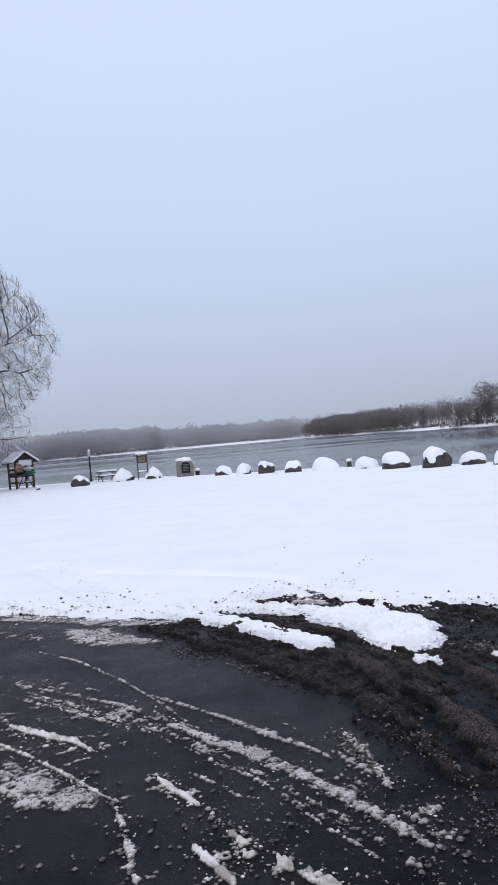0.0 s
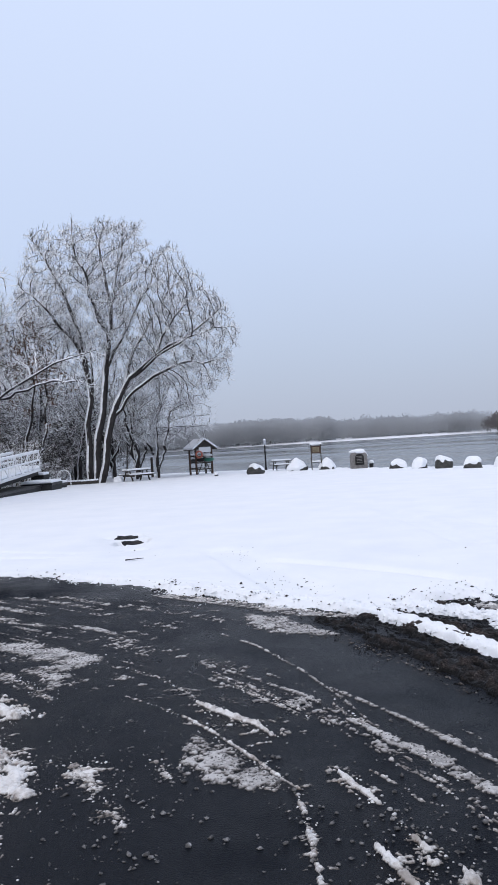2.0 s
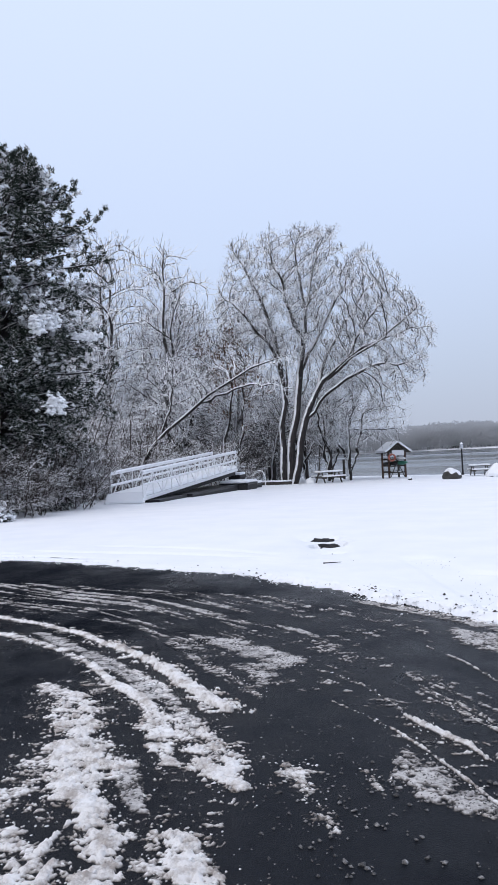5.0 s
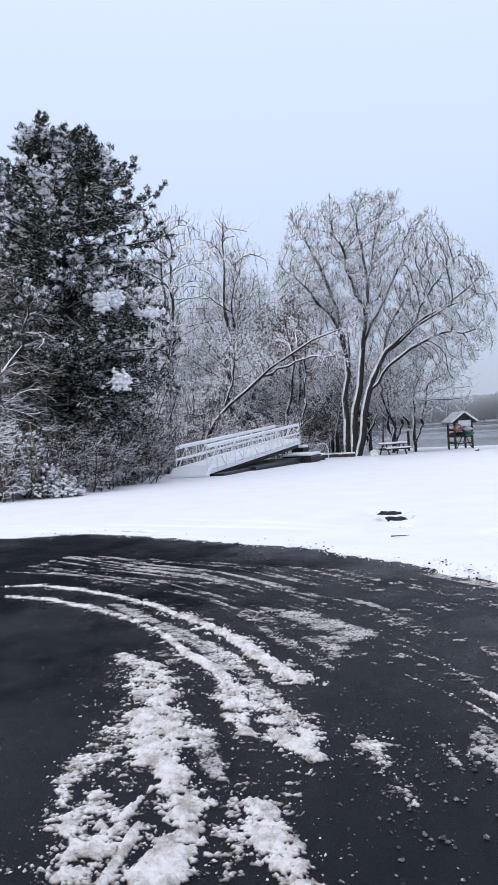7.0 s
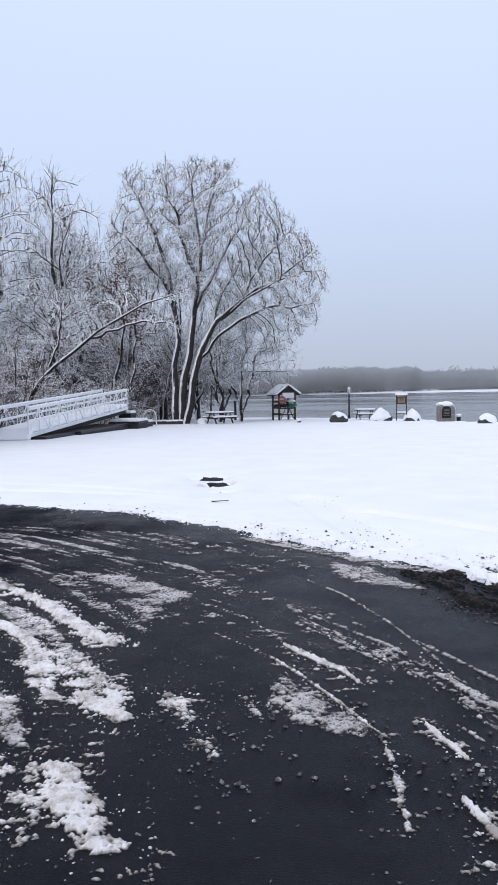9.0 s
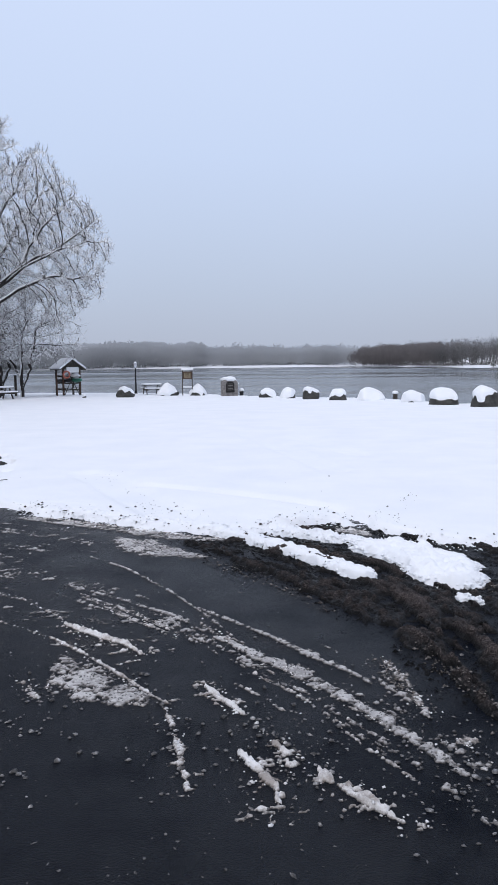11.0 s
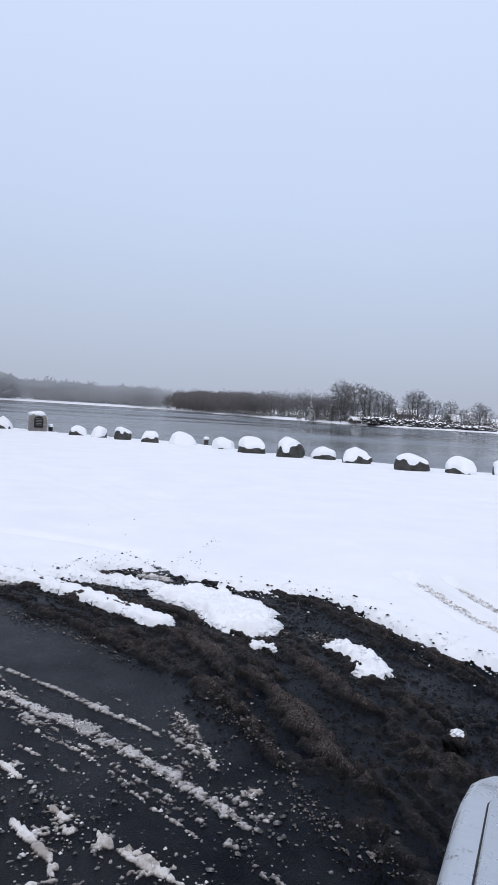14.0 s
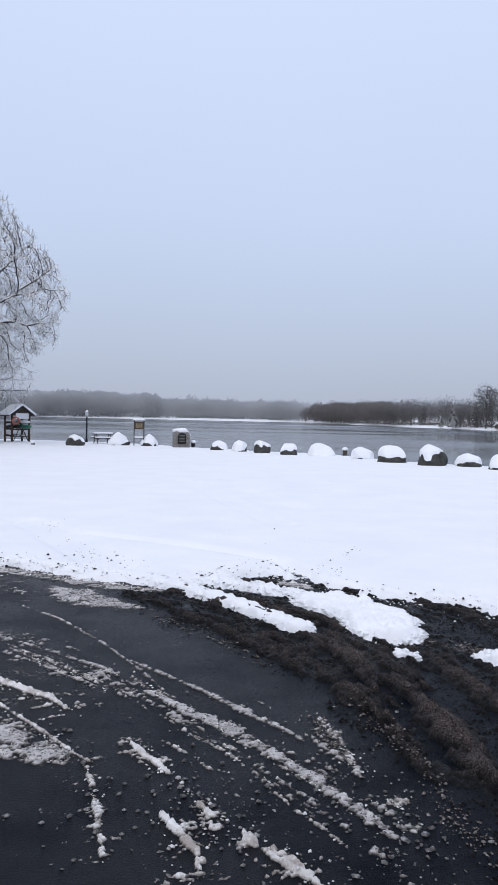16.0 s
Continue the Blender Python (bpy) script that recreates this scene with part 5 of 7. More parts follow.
tree_c = bare_tree(
    "woodland_tree", "short crooked leafless tree with drooping snowy twigs", [
        stem([(0, 0, -0.3), (0.2, 0, 2.2), (0.0, 0.2, 4.2), (0.6, 0, 6.2)], 0.18, 0.02, 12, rs),
        stem([(0.1, 0, 0.8), (0.7, 0.2, 2.8), (1.4, 0.4, 5.6)], 0.12, 0.02, 12, rs),
        stem([(0.0, 0, 1.2), (-0.9, 0.2, 3.4), (-1.6, 0.4, 6.0)], 0.11, 0.02, 12, rs)],
    crown_cloud(np.random.default_rng(83), [((0.4, 0, 5.6), (3.6, 3.0, 3.0)), ((2.4, 0, 4.6), (2.8, 2.4, 2.2))], 600), 13, (-20.9, 55.5, -0.87), 20,
    0.42, 3.0, 0.66, 0.0155, (3, 2), (0.8, 0.45), -0.12, -0.35, twigm=WTWIG, group="woodland trees", angle=58, fine_k=2, hub=(0, 0, 3.0), pull=0.35)
leaning = bare_tree(
    "leaning_tree", "tree leaning far over with snow along its trunk", [
        stem([(0, 0, -0.4), (0.8, 0, 1.6), (2.6, 0, 3.6), (6.2, 0, 6.0), (10.0, 0, 7.9), (13.0, 0, 8.6)], 0.20, 0.03, 12, rs),
        stem([(6.2, 0, 6.0), (8.6, 0.2, 6.6), (11.0, 0.3, 6.8), (13.0, 0.3, 6.4)], 0.10, 0.02, 12, rs),
        stem([(2.6, 0, 3.6), (3.4, 0.3, 5.6), (3.8, 0.4, 8.2)], 0.09, 0.02, 12, rs)],
    crown_cloud(np.random.default_rng(84), [((9.0, 0, 7.4), (4.5, 1.8, 1.9)), ((4.0, 0, 6.6), (2.4, 1.6, 2.4))], 260), 17, (-24.9, 33.6, -0.40), 0,
    0.45, 2.6, 0.65, 0.018, (3, 2), (0.75, 0.4), 0.02, 0.1)
leaning.scale = (0.79, 0.79, 0.82)
leafy = bare_tree(
    "woodland_tree", "slim dark tree keeping clusters of dry brown leaves", [
        stem([(0, 0, -0.3), (-0.3, 0, 3), (0.3, 0.1, 6.0), (-0.2, 0, 10.2)], 0.17, 0.02, 12, rs), stem([(0.1, 0, 1.0), (0.9, 0.1, 4.0), (1.3, 0.2, 8.4)], 0.12, 0.02, 12, rs)],
    crown_cloud(np.random.default_rng(85), [((0.2, 0, 8.0), (2.6, 2.2, 3.4)), ((0.4, 0, 5.0), (2.2, 2.0, 2.4))], 330), 18, (-23.9, 44.0, -0.67), 0,
    0.45, 3.0, 0.7, 0.0155, (3, 2), (0.75, 0.4), 0.02, 0.05, twigm=WTWIG, group="woodland trees", fine_k=2)
hub_ = rs.normal(0, 1, (70, 3)) * np.array([1.2, 0.9, 1.5]) + np.array([0.2, -0.2, 8.0])
lc = (hub_[rs.integers(0, 70, 1500)] + rs.normal(0, 0.22, (1500, 3)))[:, None]
lv = lc + rs.normal(0, 0.075, (1500, 3, 3))
part("leaves", make_mesh("leaves", lv.reshape(-1, 3), np.arange(4500).reshape(-1, 3), DRYLEAF), DRYLEAF, leafy, "curled reddish-brown dry leaves")
for src, x, y, rz, s in ((tree_a, -32.2, 41.5, 120, 1.16), (tree_a, -26.0, 49.5, 210, 0.92), (tree_a, -38.5, 44.0, 300, 1.0), (tree_b, -29.8, 48.0, 160, 1.05), (tree_b, -35.0, 39.0, 80, 0.9),
                         (tree_a, -31.5, 37.5, 60, 0.8), (tree_c, -27.5, 41.5, 140, 1.0), (tree_c, -23.6, 57.0, 200, 1.0), (tree_a, -40.0, 36.0, 20, 1.0), (tree_b, -43.0, 50.0, 10, 1.15),
                         (tree_b, -28.8, 43.6, 300, 1.22), (tree_c, -19.2, 50.6, 100, 0.85), (tree_c, -17.9, 51.6, 10, 0.8), (tree_a, -30.0, 31.0, 170, 0.62), (tree_b, -36.0, 30.0, 200, 0.9)):
    c = copy_thing(src, pose(x, y, float(ground_z(x, y)) - 0.02, 0, 0, rz))
    c.scale = (s * 1.1, s * 1.1, s * 1.18)

# thickets behind the gangway

bush_a = shrub("thicket", "tangled leafless brush weighed down with snow", [((0, 0, 1.7), (2.6, 2.2, 2.2))], 21, 15, (-26.2, 37.2, -0.55), group="brush")
bush_b = shrub("thicket", "low tangle of brown twigs under snow", [((0, 0, 0.9), (1.9, 1.6, 1.3))], 22, 13, (-24.2, 31.0, -0.42), group="brush")
bush_c = shrub("thicket", "tall arching leafless brush covered in snow", [((0, 0, 2.9), (2.8, 2.4, 3.4))], 23, 18, (-24.6, 33.6, -0.5), (8, 7, 2), group="brush")
for src, x, y, rz, s in ((bush_a, -24.2, 41.0, 90, 1.0), (bush_a, -29.0, 34.2, 200, 1.2), (bush_b, -24.0, 34.4, 60, 1.0), (bush_b, -23.2, 27.2, 130, 1.0), (bush_b, -23.9, 44.6, 10, 0.9), (bush_b, -22.6, 24.6, 250, 0.95),
                         (bush_c, -28.2, 38.5, 100, 1.1), (bush_c, -26.4, 29.2, 220, 1.0), (bush_c, -31.4, 41.0, 310, 1.15), (bush_c, -24.6, 47.0, 40, 0.75), (bush_a, -24.9, 28.4, 300, 1.0), (bush_c, -32.5, 34.0, 20, 1.2),
                         (bush_b, -24.4, 38.8, 33, 1.0), (bush_a, -27.0, 24.0, 10, 1.1), (bush_a, -24.0, 52.0, 10, 0.6)):
    c = copy_thing(src, pose(x, y, float(ground_z(x, y)), 0, 0, rz))
    c.scale = (s, s, s)


dark_bush = shrub("thicket", "dark bare brush under a pine", [((0, 0, 1.2), (2.2, 1.8, 1.6))], 24, 15, (-20.9, 22.2, -0.3), mat=DARKBRUSH, group="sheltered brush")
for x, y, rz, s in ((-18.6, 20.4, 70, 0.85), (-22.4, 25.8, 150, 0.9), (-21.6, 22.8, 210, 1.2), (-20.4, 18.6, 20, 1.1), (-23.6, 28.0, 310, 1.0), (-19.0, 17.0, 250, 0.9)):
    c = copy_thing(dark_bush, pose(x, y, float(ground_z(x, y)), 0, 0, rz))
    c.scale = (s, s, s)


# ---- the large pine ----
def pine(name, label, height, seed, at):
    rng = np.random.default_rng(seed)
    ob = thing(name, label, "pine tree", at)
    P, R = stem([(0, 0, -0.3), (0.2, 0.1, height * 0.4), (0.0, 0.0, height * 0.75), (0.1, 0, height)], 0.34, 0.03, 14)
    wood = [tubes(P, R, 9)]
    z, arms = 0.9, []
    while z < height * 0.97:
        f = z / height
        L = float(np.interp(f, (0.05, 0.2, 0.37, 0.52, 0.66, 0.76, 0.86, 0.93, 1.0), (3.0, 3.5, 4.1, 3.8, 4.4, 3.7, 2.5, 1.6, 0.25)))
        for i in range(int(rng.integers(6, 9)) + (9 if f < 0.55 else 3)):
            a = rng.uniform(0, 6.28)
            l = L * min(1.06, rng.uniform(0.55, 1.08) * (0.72 + 0.45 * float(vnoise(np.array(a * 1.6 + 9), np.array(z * 0.9 + 9), 1.0, 6))))
            d = np.array([math.cos(a), math.sin(a), 0.0])
            rise = -0.22 + 0.56 * f
            b = np.array([0.1, 0.05, z + rng.uniform(-0.2, 0.2)])
            arms.append(stem([b, b + d * l * 0.4 + (0, 0, l * rise * 0.30), b + d * l * 0.75 + (0, 0, l * rise * 0.52), b + d * l + (0, 0, l * rise * 0.85)], 0.03 + 0.012 * l, 0.014, 8, rng, 0.05))
        z += rng.uniform(0.30, 0.52)
    AP, AR = np.concatenate([s[0] for s in arms]), np.concatenate([s[1] for s in arms])
    wood.append(tubes(AP, AR, 5))
    cores = [((0, 0, height / 2), (50, 50, 50))]
    l2, r2 = shoots(AP, AR, 13, 0.12, 1.0, 54, 0.5, cores, 1.4, 5, 0.22, 0.1, rng, 0.02, 0.008, 0.5)
    wood.append(tubes(l2, r2, 3))
    part("trunk", make_mesh("trunk", *stack(wood), BARK, True), BARK, ob)
    # tufts of needles towards the ends of the twigs
    n = len(l2)
    k = np.concatenate([rng.uniform(0.35, 0.95, (n, 4)), np.ones((n, 1))], 1)
    g = k * 4
    i = np.clip(g.astype(int), 0, 3)
    fr = (g - i)[..., None]
    rows = np.arange(n)[:, None]
    pos = (l2[rows, i] * (1 - fr) + l2[rows, i + 1] * fr).reshape(-1, 3)
    td = (l2[rows, i + 1] - l2[rows, i]).reshape(-1, 3)
    td /= np.linalg.norm(td, axis=1, keepdims=True)
    m = 22
    d = td[:, None] * 0.5 + rng.normal(0, 0.7, (len(pos), m, 3)) + np.array([0, 0, 0.05])
    d /= np.linalg.norm(d, axis=2, keepdims=True)
    ln = rng.uniform(0.09, 0.17, (len(pos), m, 1))
    sd = np.cross(d, rng.normal(0, 1, d.shape))
    sd /= np.linalg.norm(sd, axis=2, keepdims=True) + 1e-9
    b = pos[:, None] + rng.normal(0, 0.035, d.shape)
    # snow clings to whole sprays, most of all high up and towards the light
    clump = vnoise(pos[:, 0] + 0.6 * pos[:, 1] + 40, pos[:, 2] * 1.2 + 40, 0.8, 77)
    high = smooth(0.30, 0.60, pos[:, 2] / height)
    loaded = rng.uniform(0, 1, len(pos)) < (0.05 + 0.75 * smooth(0.45, 0.72, clump)) * (0.14 + 0.66 * high)
    tri = np.stack([b - sd * 0.019, b + sd * 0.019, b + d * ln], 2)
    part("foliage", make_mesh("foliage", tri[~loaded].reshape(-1, 3), np.arange((~loaded).sum() * m * 3).reshape(-1, 3), NEEDLE), NEEDLE, ob, "dark green needle tufts")
    tri = np.stack([b - sd * 0.026, b + sd * 0.026, b + d * ln * np.array([1, 1, 0.7])], 2)[loaded][:, ::2] + np.array([0, 0, 0.03])
    part("snowy_foliage", make_mesh("snowy_foliage", tri.reshape(-1, 3), np.arange(tri.shape[0] * tri.shape[1] * 3).reshape(-1, 3), SNOW), SNOW, ob, "needle tufts crusted with white snow")
    # pads of snow lying on the boughs, some hanging in large drapes
    q = [pos[loaded & (rng.uniform(0, 1, len(pos)) < 0.7)] + np.array([0, 0, 0.05])]
    for c, w, h in (((3.68, -1.07, 3.97), 0.34, 0.42), ((3.46, -1.55, 6.76), 0.24, 0.36), ((3.5, -0.82, 6.95), 0.24, 0.34), ((3.86, 0.55, 6.55), 0.5, 0.14)):
        q.append(np.array(c) + rng.normal(0, 1, (130, 3)) * np.array([w * 0.5, w * 0.5, h * 0.42]))
    heavy = sum(len(g) for g in q[1:])
    q = np.vstack(q)
    ico = bmesh.new()
    bmesh.ops.create_icosphere(ico, subdivisions=1, radius=1)
    iv = np.array([v.co[:] for v in ico.verts])
    it = np.array([[v.index for v in fc.verts] for fc in ico.faces])
    ico.free()
    s = np.stack([rng.lognormal(-2.65, 0.45, len(q)), rng.lognormal(-2.65, 0.45, len(q)), rng.uniform(0.025, 0.06, len(q))], -1)
    s[-heavy:] *= np.array([0.95, 0.95, 1.2])
    sv = iv[None] * s[:, None] * rng.uniform(0.6, 1.35, (len(q), len(iv), 1))
    sv[..., 2] += -0.6 * (sv[..., 0] ** 2 + sv[..., 1] ** 2) / 0.25
    sv = (sv + q[:, None]).reshape(-1, 3)
    st = (it[None] + (np.arange(len(q)) * len(iv))[:, None, None]).reshape(-1, 3)
    part("snow_load", make_mesh("snow_load", sv, st, SNOW, True), SNOW, ob, "pads of snow on the boughs")
    return ob


pine("pine", "big dark pine with snow caught on its boughs", 14.1, 31, (-21.3, 20.55, -0.3))


# ---- the wooded far shores ----
def far_wood(name, label, mat, spots, heights, blades, seed, wide=0.32, slim=0.30, low=0.0, blade=0.075, soft=False):
    """Distant leafless trees in one mesh: trunks and fans of twigs."""
    rng = np.random.default_rng(seed)
    n = len(spots)
    spots, heights = np.asarray(spots), np.asarray(heights)[:, None]
    P = np.stack([spots, spots + np.column_stack([rng.normal(0, 0.3, n), rng.normal(0, 0.3, n), heights[:, 0] * 0.5]), spots + np.column_stack([rng.normal(0, 0.5, n), rng.normal(0, 0.5, n), heights[:, 0] * 0.72])], 1)
    R = np.stack([heights[:, 0] * 0.016, heights[:, 0] * 0.011, heights[:, 0] * 0.003], 1)
    v1, f1 = tubes(P, R, 4)
    f1 = np.concatenate([f1[:, [0, 1, 2]], f1[:, [0, 2, 3]]])
    g = rng.normal(0, 1, (n, blades, 3))
    g /= np.linalg.norm(g, axis=2, keepdims=True)
    g *= rng.uniform(0.1, 1, (n, blades, 1)) ** 0.7
    mid = low + (1 - low) * 0.52
    tip = spots[:, None] + np.array([0, 0, mid]) * heights[:, None] + g * np.array([slim, slim, (1 - low) * 0.48]) * heights[:, None]
    d = rng.normal(0, 1, g.shape) + g * 0.8
    d *= blade * heights[:, None] / np.linalg.norm(d, axis=2, keepdims=True)
    b = tip - d * 0.5
    sd = np.cross(d, rng.normal(0, 1, d.shape))
    sd /= np.linalg.norm(sd, axis=2, keepdims=True)
    if soft:
        d = (rng.normal(0, 1, g.shape) * np.array([0.4, 0.10, 0.3]) + np.array([0, 0, 1.0]) * rng.choice([-1, 1], (n, blades, 1))) * blade * heights[:, None]
        sd = rng.normal(0, 0.10, g.shape) + np.array([1.0, 0, 0])
        b = tip - d * 0.5
    w = wide * rng.uniform(0.5, 1.3, (n, blades, 1)) * heights[:, None] / 12
    tri = np.stack([b - sd * w, b + sd * w, b + d], 2).reshape(-1, 3)
    v = np.vstack([v1, tri])
    f = np.vstack([f1, np.arange(len(tri)).reshape(-1, 3) + len(v1)])
    return tagged(part(name, make_mesh(name, v, f, mat)), label, "woods", kind="stuff")


def spread(rng, n, a, b, deep):
    """Spots along a line from a to b and up to deep metres behind it."""
    k = rng.uniform(0, 1, n)
    back = rng.uniform(0, 1, n) ** 1.3 * deep
    x = a[0] + (b[0] - a[0]) * k
    y = a[1] + (b[1] - a[1]) * k + back + 3
    return np.column_stack([x + rng.normal(0, 1.0, n), y, WATER_Z + 0.5 + 0.05 * back]), back


rw = np.random.default_rng(41)
deep = np.column_stack([rw.uniform(-56, -25, 110), rw.uniform(52, 66, 110), np.full(110, -0.9)])
deep = deep[signed(deep[:, 0], deep[:, 1], LAKE) < -1.0]
far_wood("wood_depth", "tangle of snowy twigs deep in the shore wood", DEEP_TWIG, deep, rw.uniform(4, 10.5, len(deep)), 420, 49, 0.05, 0.42, 0.0, 0.10)
deep = np.column_stack([rw.uniform(-48, -24, 60), rw.uniform(34, 52, 60), np.full(60, -0.6)])
deep = deep[(deep[:, 0] < -27.0) | (deep[:, 1] > 47)]
far_wood("wood_depth", "snowy undergrowth in the shore wood", DEEP_TWIG, deep, rw.uniform(2.5, 5.5, len(deep)), 420, 50, 0.09, 0.6, 0.0, 0.14)
s1, b1 = spread(rw, 620, (-330, 400), (-40, 424), 45)
tall = 12.5 + 3.0 * vnoise(s1[:, 0], s1[:, 1] * 0, 35, 5) + rw.normal(0, 0.5, 620)
far_wood("far_woods", "misty grey leafless woods on the far shore", FAR_DUST_HAZE, s1 + np.array([0, 0, 1.0]) * (0.02 * b1)[:, None], tall, 520, 42, 0.30, 0.46, 0.0, 0.07, True)
s2, _ = spread(rw, 330, (-45, 424), (52, 436), 60)
far_wood("far_woods", "lower grey woods behind a snowy landing", FAR_DUST_HAZE, s2, 10.0 + rw.normal(0, 1.2, 330), 400, 43, 0.30, 0.46, 0.0, 0.07, True)
s3, b3 = spread(rw, 260, (50, 425), (76, 335), 30)
s3[:, 0] += b3 * 0.8
far_wood("point_scrub", "dense brown leafless scrub along a low point", FAR_BROWN, s3, 10.0 + rw.normal(0, 1.0, 260), 460, 44, 0.20, 0.48, 0.0, 0.055, True)
s4, b4 = spread(rw, 150, (76, 330), (92, 252), 30)
s4[:, 0] += b4 * 0.6
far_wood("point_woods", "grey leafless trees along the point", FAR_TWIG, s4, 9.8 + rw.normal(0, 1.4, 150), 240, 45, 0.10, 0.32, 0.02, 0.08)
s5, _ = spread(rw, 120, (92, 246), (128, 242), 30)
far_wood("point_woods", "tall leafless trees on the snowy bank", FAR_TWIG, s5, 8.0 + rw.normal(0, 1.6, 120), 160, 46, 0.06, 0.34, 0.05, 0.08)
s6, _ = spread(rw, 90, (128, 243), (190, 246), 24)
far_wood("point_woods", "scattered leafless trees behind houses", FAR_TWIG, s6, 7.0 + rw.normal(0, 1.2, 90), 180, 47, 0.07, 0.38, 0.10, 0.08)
s8, _ = spread(rw, 260, (98, 241), (192, 244), 14)
far_wood("bank_brush", "snowy brush among stones on the far bank", BANK_BRUSH, s8, 2.8 + rw.normal(0, 0.7, 260), 60, 51, 0.6, 0.7, 0.0, 0.25)
s7, _ = spread(rw, 240, (66, 372), (100, 240), 6)
far_wood("bank_brush", "low snowy brush along the waterline", BANK_BRUSH, s7, 1.8 + rw.normal(0, 0.4, 240), 50, 48, 0.9, 0.7, 0.0, 0.3)


bank_tree = bare_tree(
    "bank_tree", "tall leafless tree on the far bank", [stem([(0, 0, -0.3), (0.2, 0, 4), (-0.1, 0.2, 8), (0.3, 0, 12)], 0.26, 0.05, 12, rs), stem([(0.1, 0, 3.5), (1.3, 0.4, 6.5), (2.4, 0.5, 10)], 0.15, 0.04, 12, rs), stem([(0, 0, 3), (-1.4, -0.4, 6.6), (-2.3, -0.5, 10)], 0.15, 0.04, 12, rs)],
    crown_cloud(np.random.default_rng(86), [((0, 0, 8.8), (4.2, 4.2, 4.8))], 420), 14, (101, 246, WATER_Z + 0.8), 0, 0.7, 4.0, 0.9, 0.026, (4, 1), (1.5, 0.9), 0.05, 0.2, bark=FAR_TWIG, twigm=FAR_TWIG, group="trees on the far bank", fine_k=2)
rb = np.random.default_rng(19)
for i in range(14):
    x = 91 + 66 * (i + rb.uniform(0, 0.9)) / 14
    s = rb.uniform(0.75, 1.12) * (1.0 if x < 128 else 0.72)
    c = copy_thing(bank_tree, pose(x, 244 + rb.uniform(0, 16), WATER_Z + 0.8, 0, 0, rb.uniform(0, 360)))
    c.scale = (s, s, s)


def spruce(at, h, seed):
    rng = np.random.default_rng(seed)
    ob = thing("spruce", "small snow-covered evergreen on the far bank", "evergreen", at, group="evergreens")
    part("trunk", rod((0, 0, -0.3), (0, 0, h * 0.9), 0.14, 0.03), BARK, ob)
    n = 420
    u = rng.uniform(0.05, 1, (n, 1))
    a = rng.uniform(0, 6.28, (n, 1))
    r = (1 - u) * h * 0.28 * rng.uniform(0.6, 1.1, (n, 1)) + 0.1
    b = np.hstack([0 * u, 0 * u, u * h])
    t = b + np.hstack([np.cos(a) * r, np.sin(a) * r, -0.25 * r])
    sd = np.hstack([-np.sin(a), np.cos(a), 0 * a]) * (0.12 + r * 0.28)
    mid = b * 0.35 + t * 0.65 + np.array([0, 0, 0.15])
    v = np.stack([b, mid - sd, t, mid + sd], 1).reshape(-1, 3)
    part("crown", make_mesh("crown", v, np.arange(len(v)).reshape(-1, 4), FAR_GREEN), FAR_GREEN, ob)
    return ob


for x, y, h, sd in ((85.5, 262, 8.5, 1), (88.5, 268, 6.0, 2), (94, 262, 9.5, 3), (83.0, 268, 4.0, 4)):
    spruce((x, y, WATER_Z + 0.6), h, sd)

# broken stone along the point's bank
rp = np.random.default_rng(51)
kk = rp.uniform(0, 1, 420)
stones = np.column_stack([99 + 52 * kk, 237.3 + 1.0 * kk + rp.uniform(0, 5, 420), WATER_Z + 0.35 + rp.uniform(0, 2.4, 420) * (1 - 0.5 * kk)])
RIP = snowy("shore_stone", (0.03, 0.03, 0.032), (0.10, 0.10, 0.105), 0.8, 0.75, 0.95, 0.5, 0.5)
tagged(clods("shore_stones", "bank of broken dark stone half under snow", RIP, stones, rp.uniform(0.5, 1.2, 420)), category="riprap")

# skin of ice along the far shore
for label, pts in (("pale band of thin ice on the lake", [(-330, 372), (-120, 385), (20, 395), (45, 398), (46, 418), (0, 419), (-100, 421), (-330, 398)]),
                   ("long strip of snow-dusted ice on the lake", [(-220, 196), (-90, 205), (-10, 228), (60, 262), (58, 272), (-20, 246), (-110, 224), (-220, 214)])):
    tagged(part("ice_sheet", make_mesh("ice_sheet", [(x, y, WATER_Z + 0.03) for x, y in pts], [tuple(range(len(pts)))], ICE)), label, "ice", kind="structure")


# ---- far houses ----
def house(label, at, rz, L, W, H, roof_h, windows):
    ob = thing("house", label, "house", at, rz, "far houses")
    part("wall", box(L, W, H, 0, 0, H / 2), WALLP, ob)
    for s in (-1, 1):
        a = math.degrees(math.atan2(roof_h, W / 2))
        part("roof", box(L + 0.8, math.hypot(W / 2, roof_h) + 0.7, 0.35, 0, s * W / 4, H + roof_h / 2 + 0.1, 0.08, rx=-s * a), SNOW, ob, "roof slope under snow")
    for x in (-L / 2, L / 2):
        gable = bmesh.new()
        vs = [gable.verts.new((x, -W / 2, H)), gable.verts.new((x, W / 2, H)), gable.verts.new((x, 0, H + roof_h))]
        gable.faces.new(vs)
        part("gable", gable, WALLP, ob)
    for i in range(windows):
        wx = -L / 2 + (i + 0.5) * L / windows
        wnd = part("window", box(1.2, 0.10, 1.1, wx, -W / 2 - 0.03, H * 0.55), PALE, ob)
        part("pane", box(1.0, 0.06, 0.9, wx, -W / 2 - 0.08, H * 0.55), DARKM, wnd)
    return ob


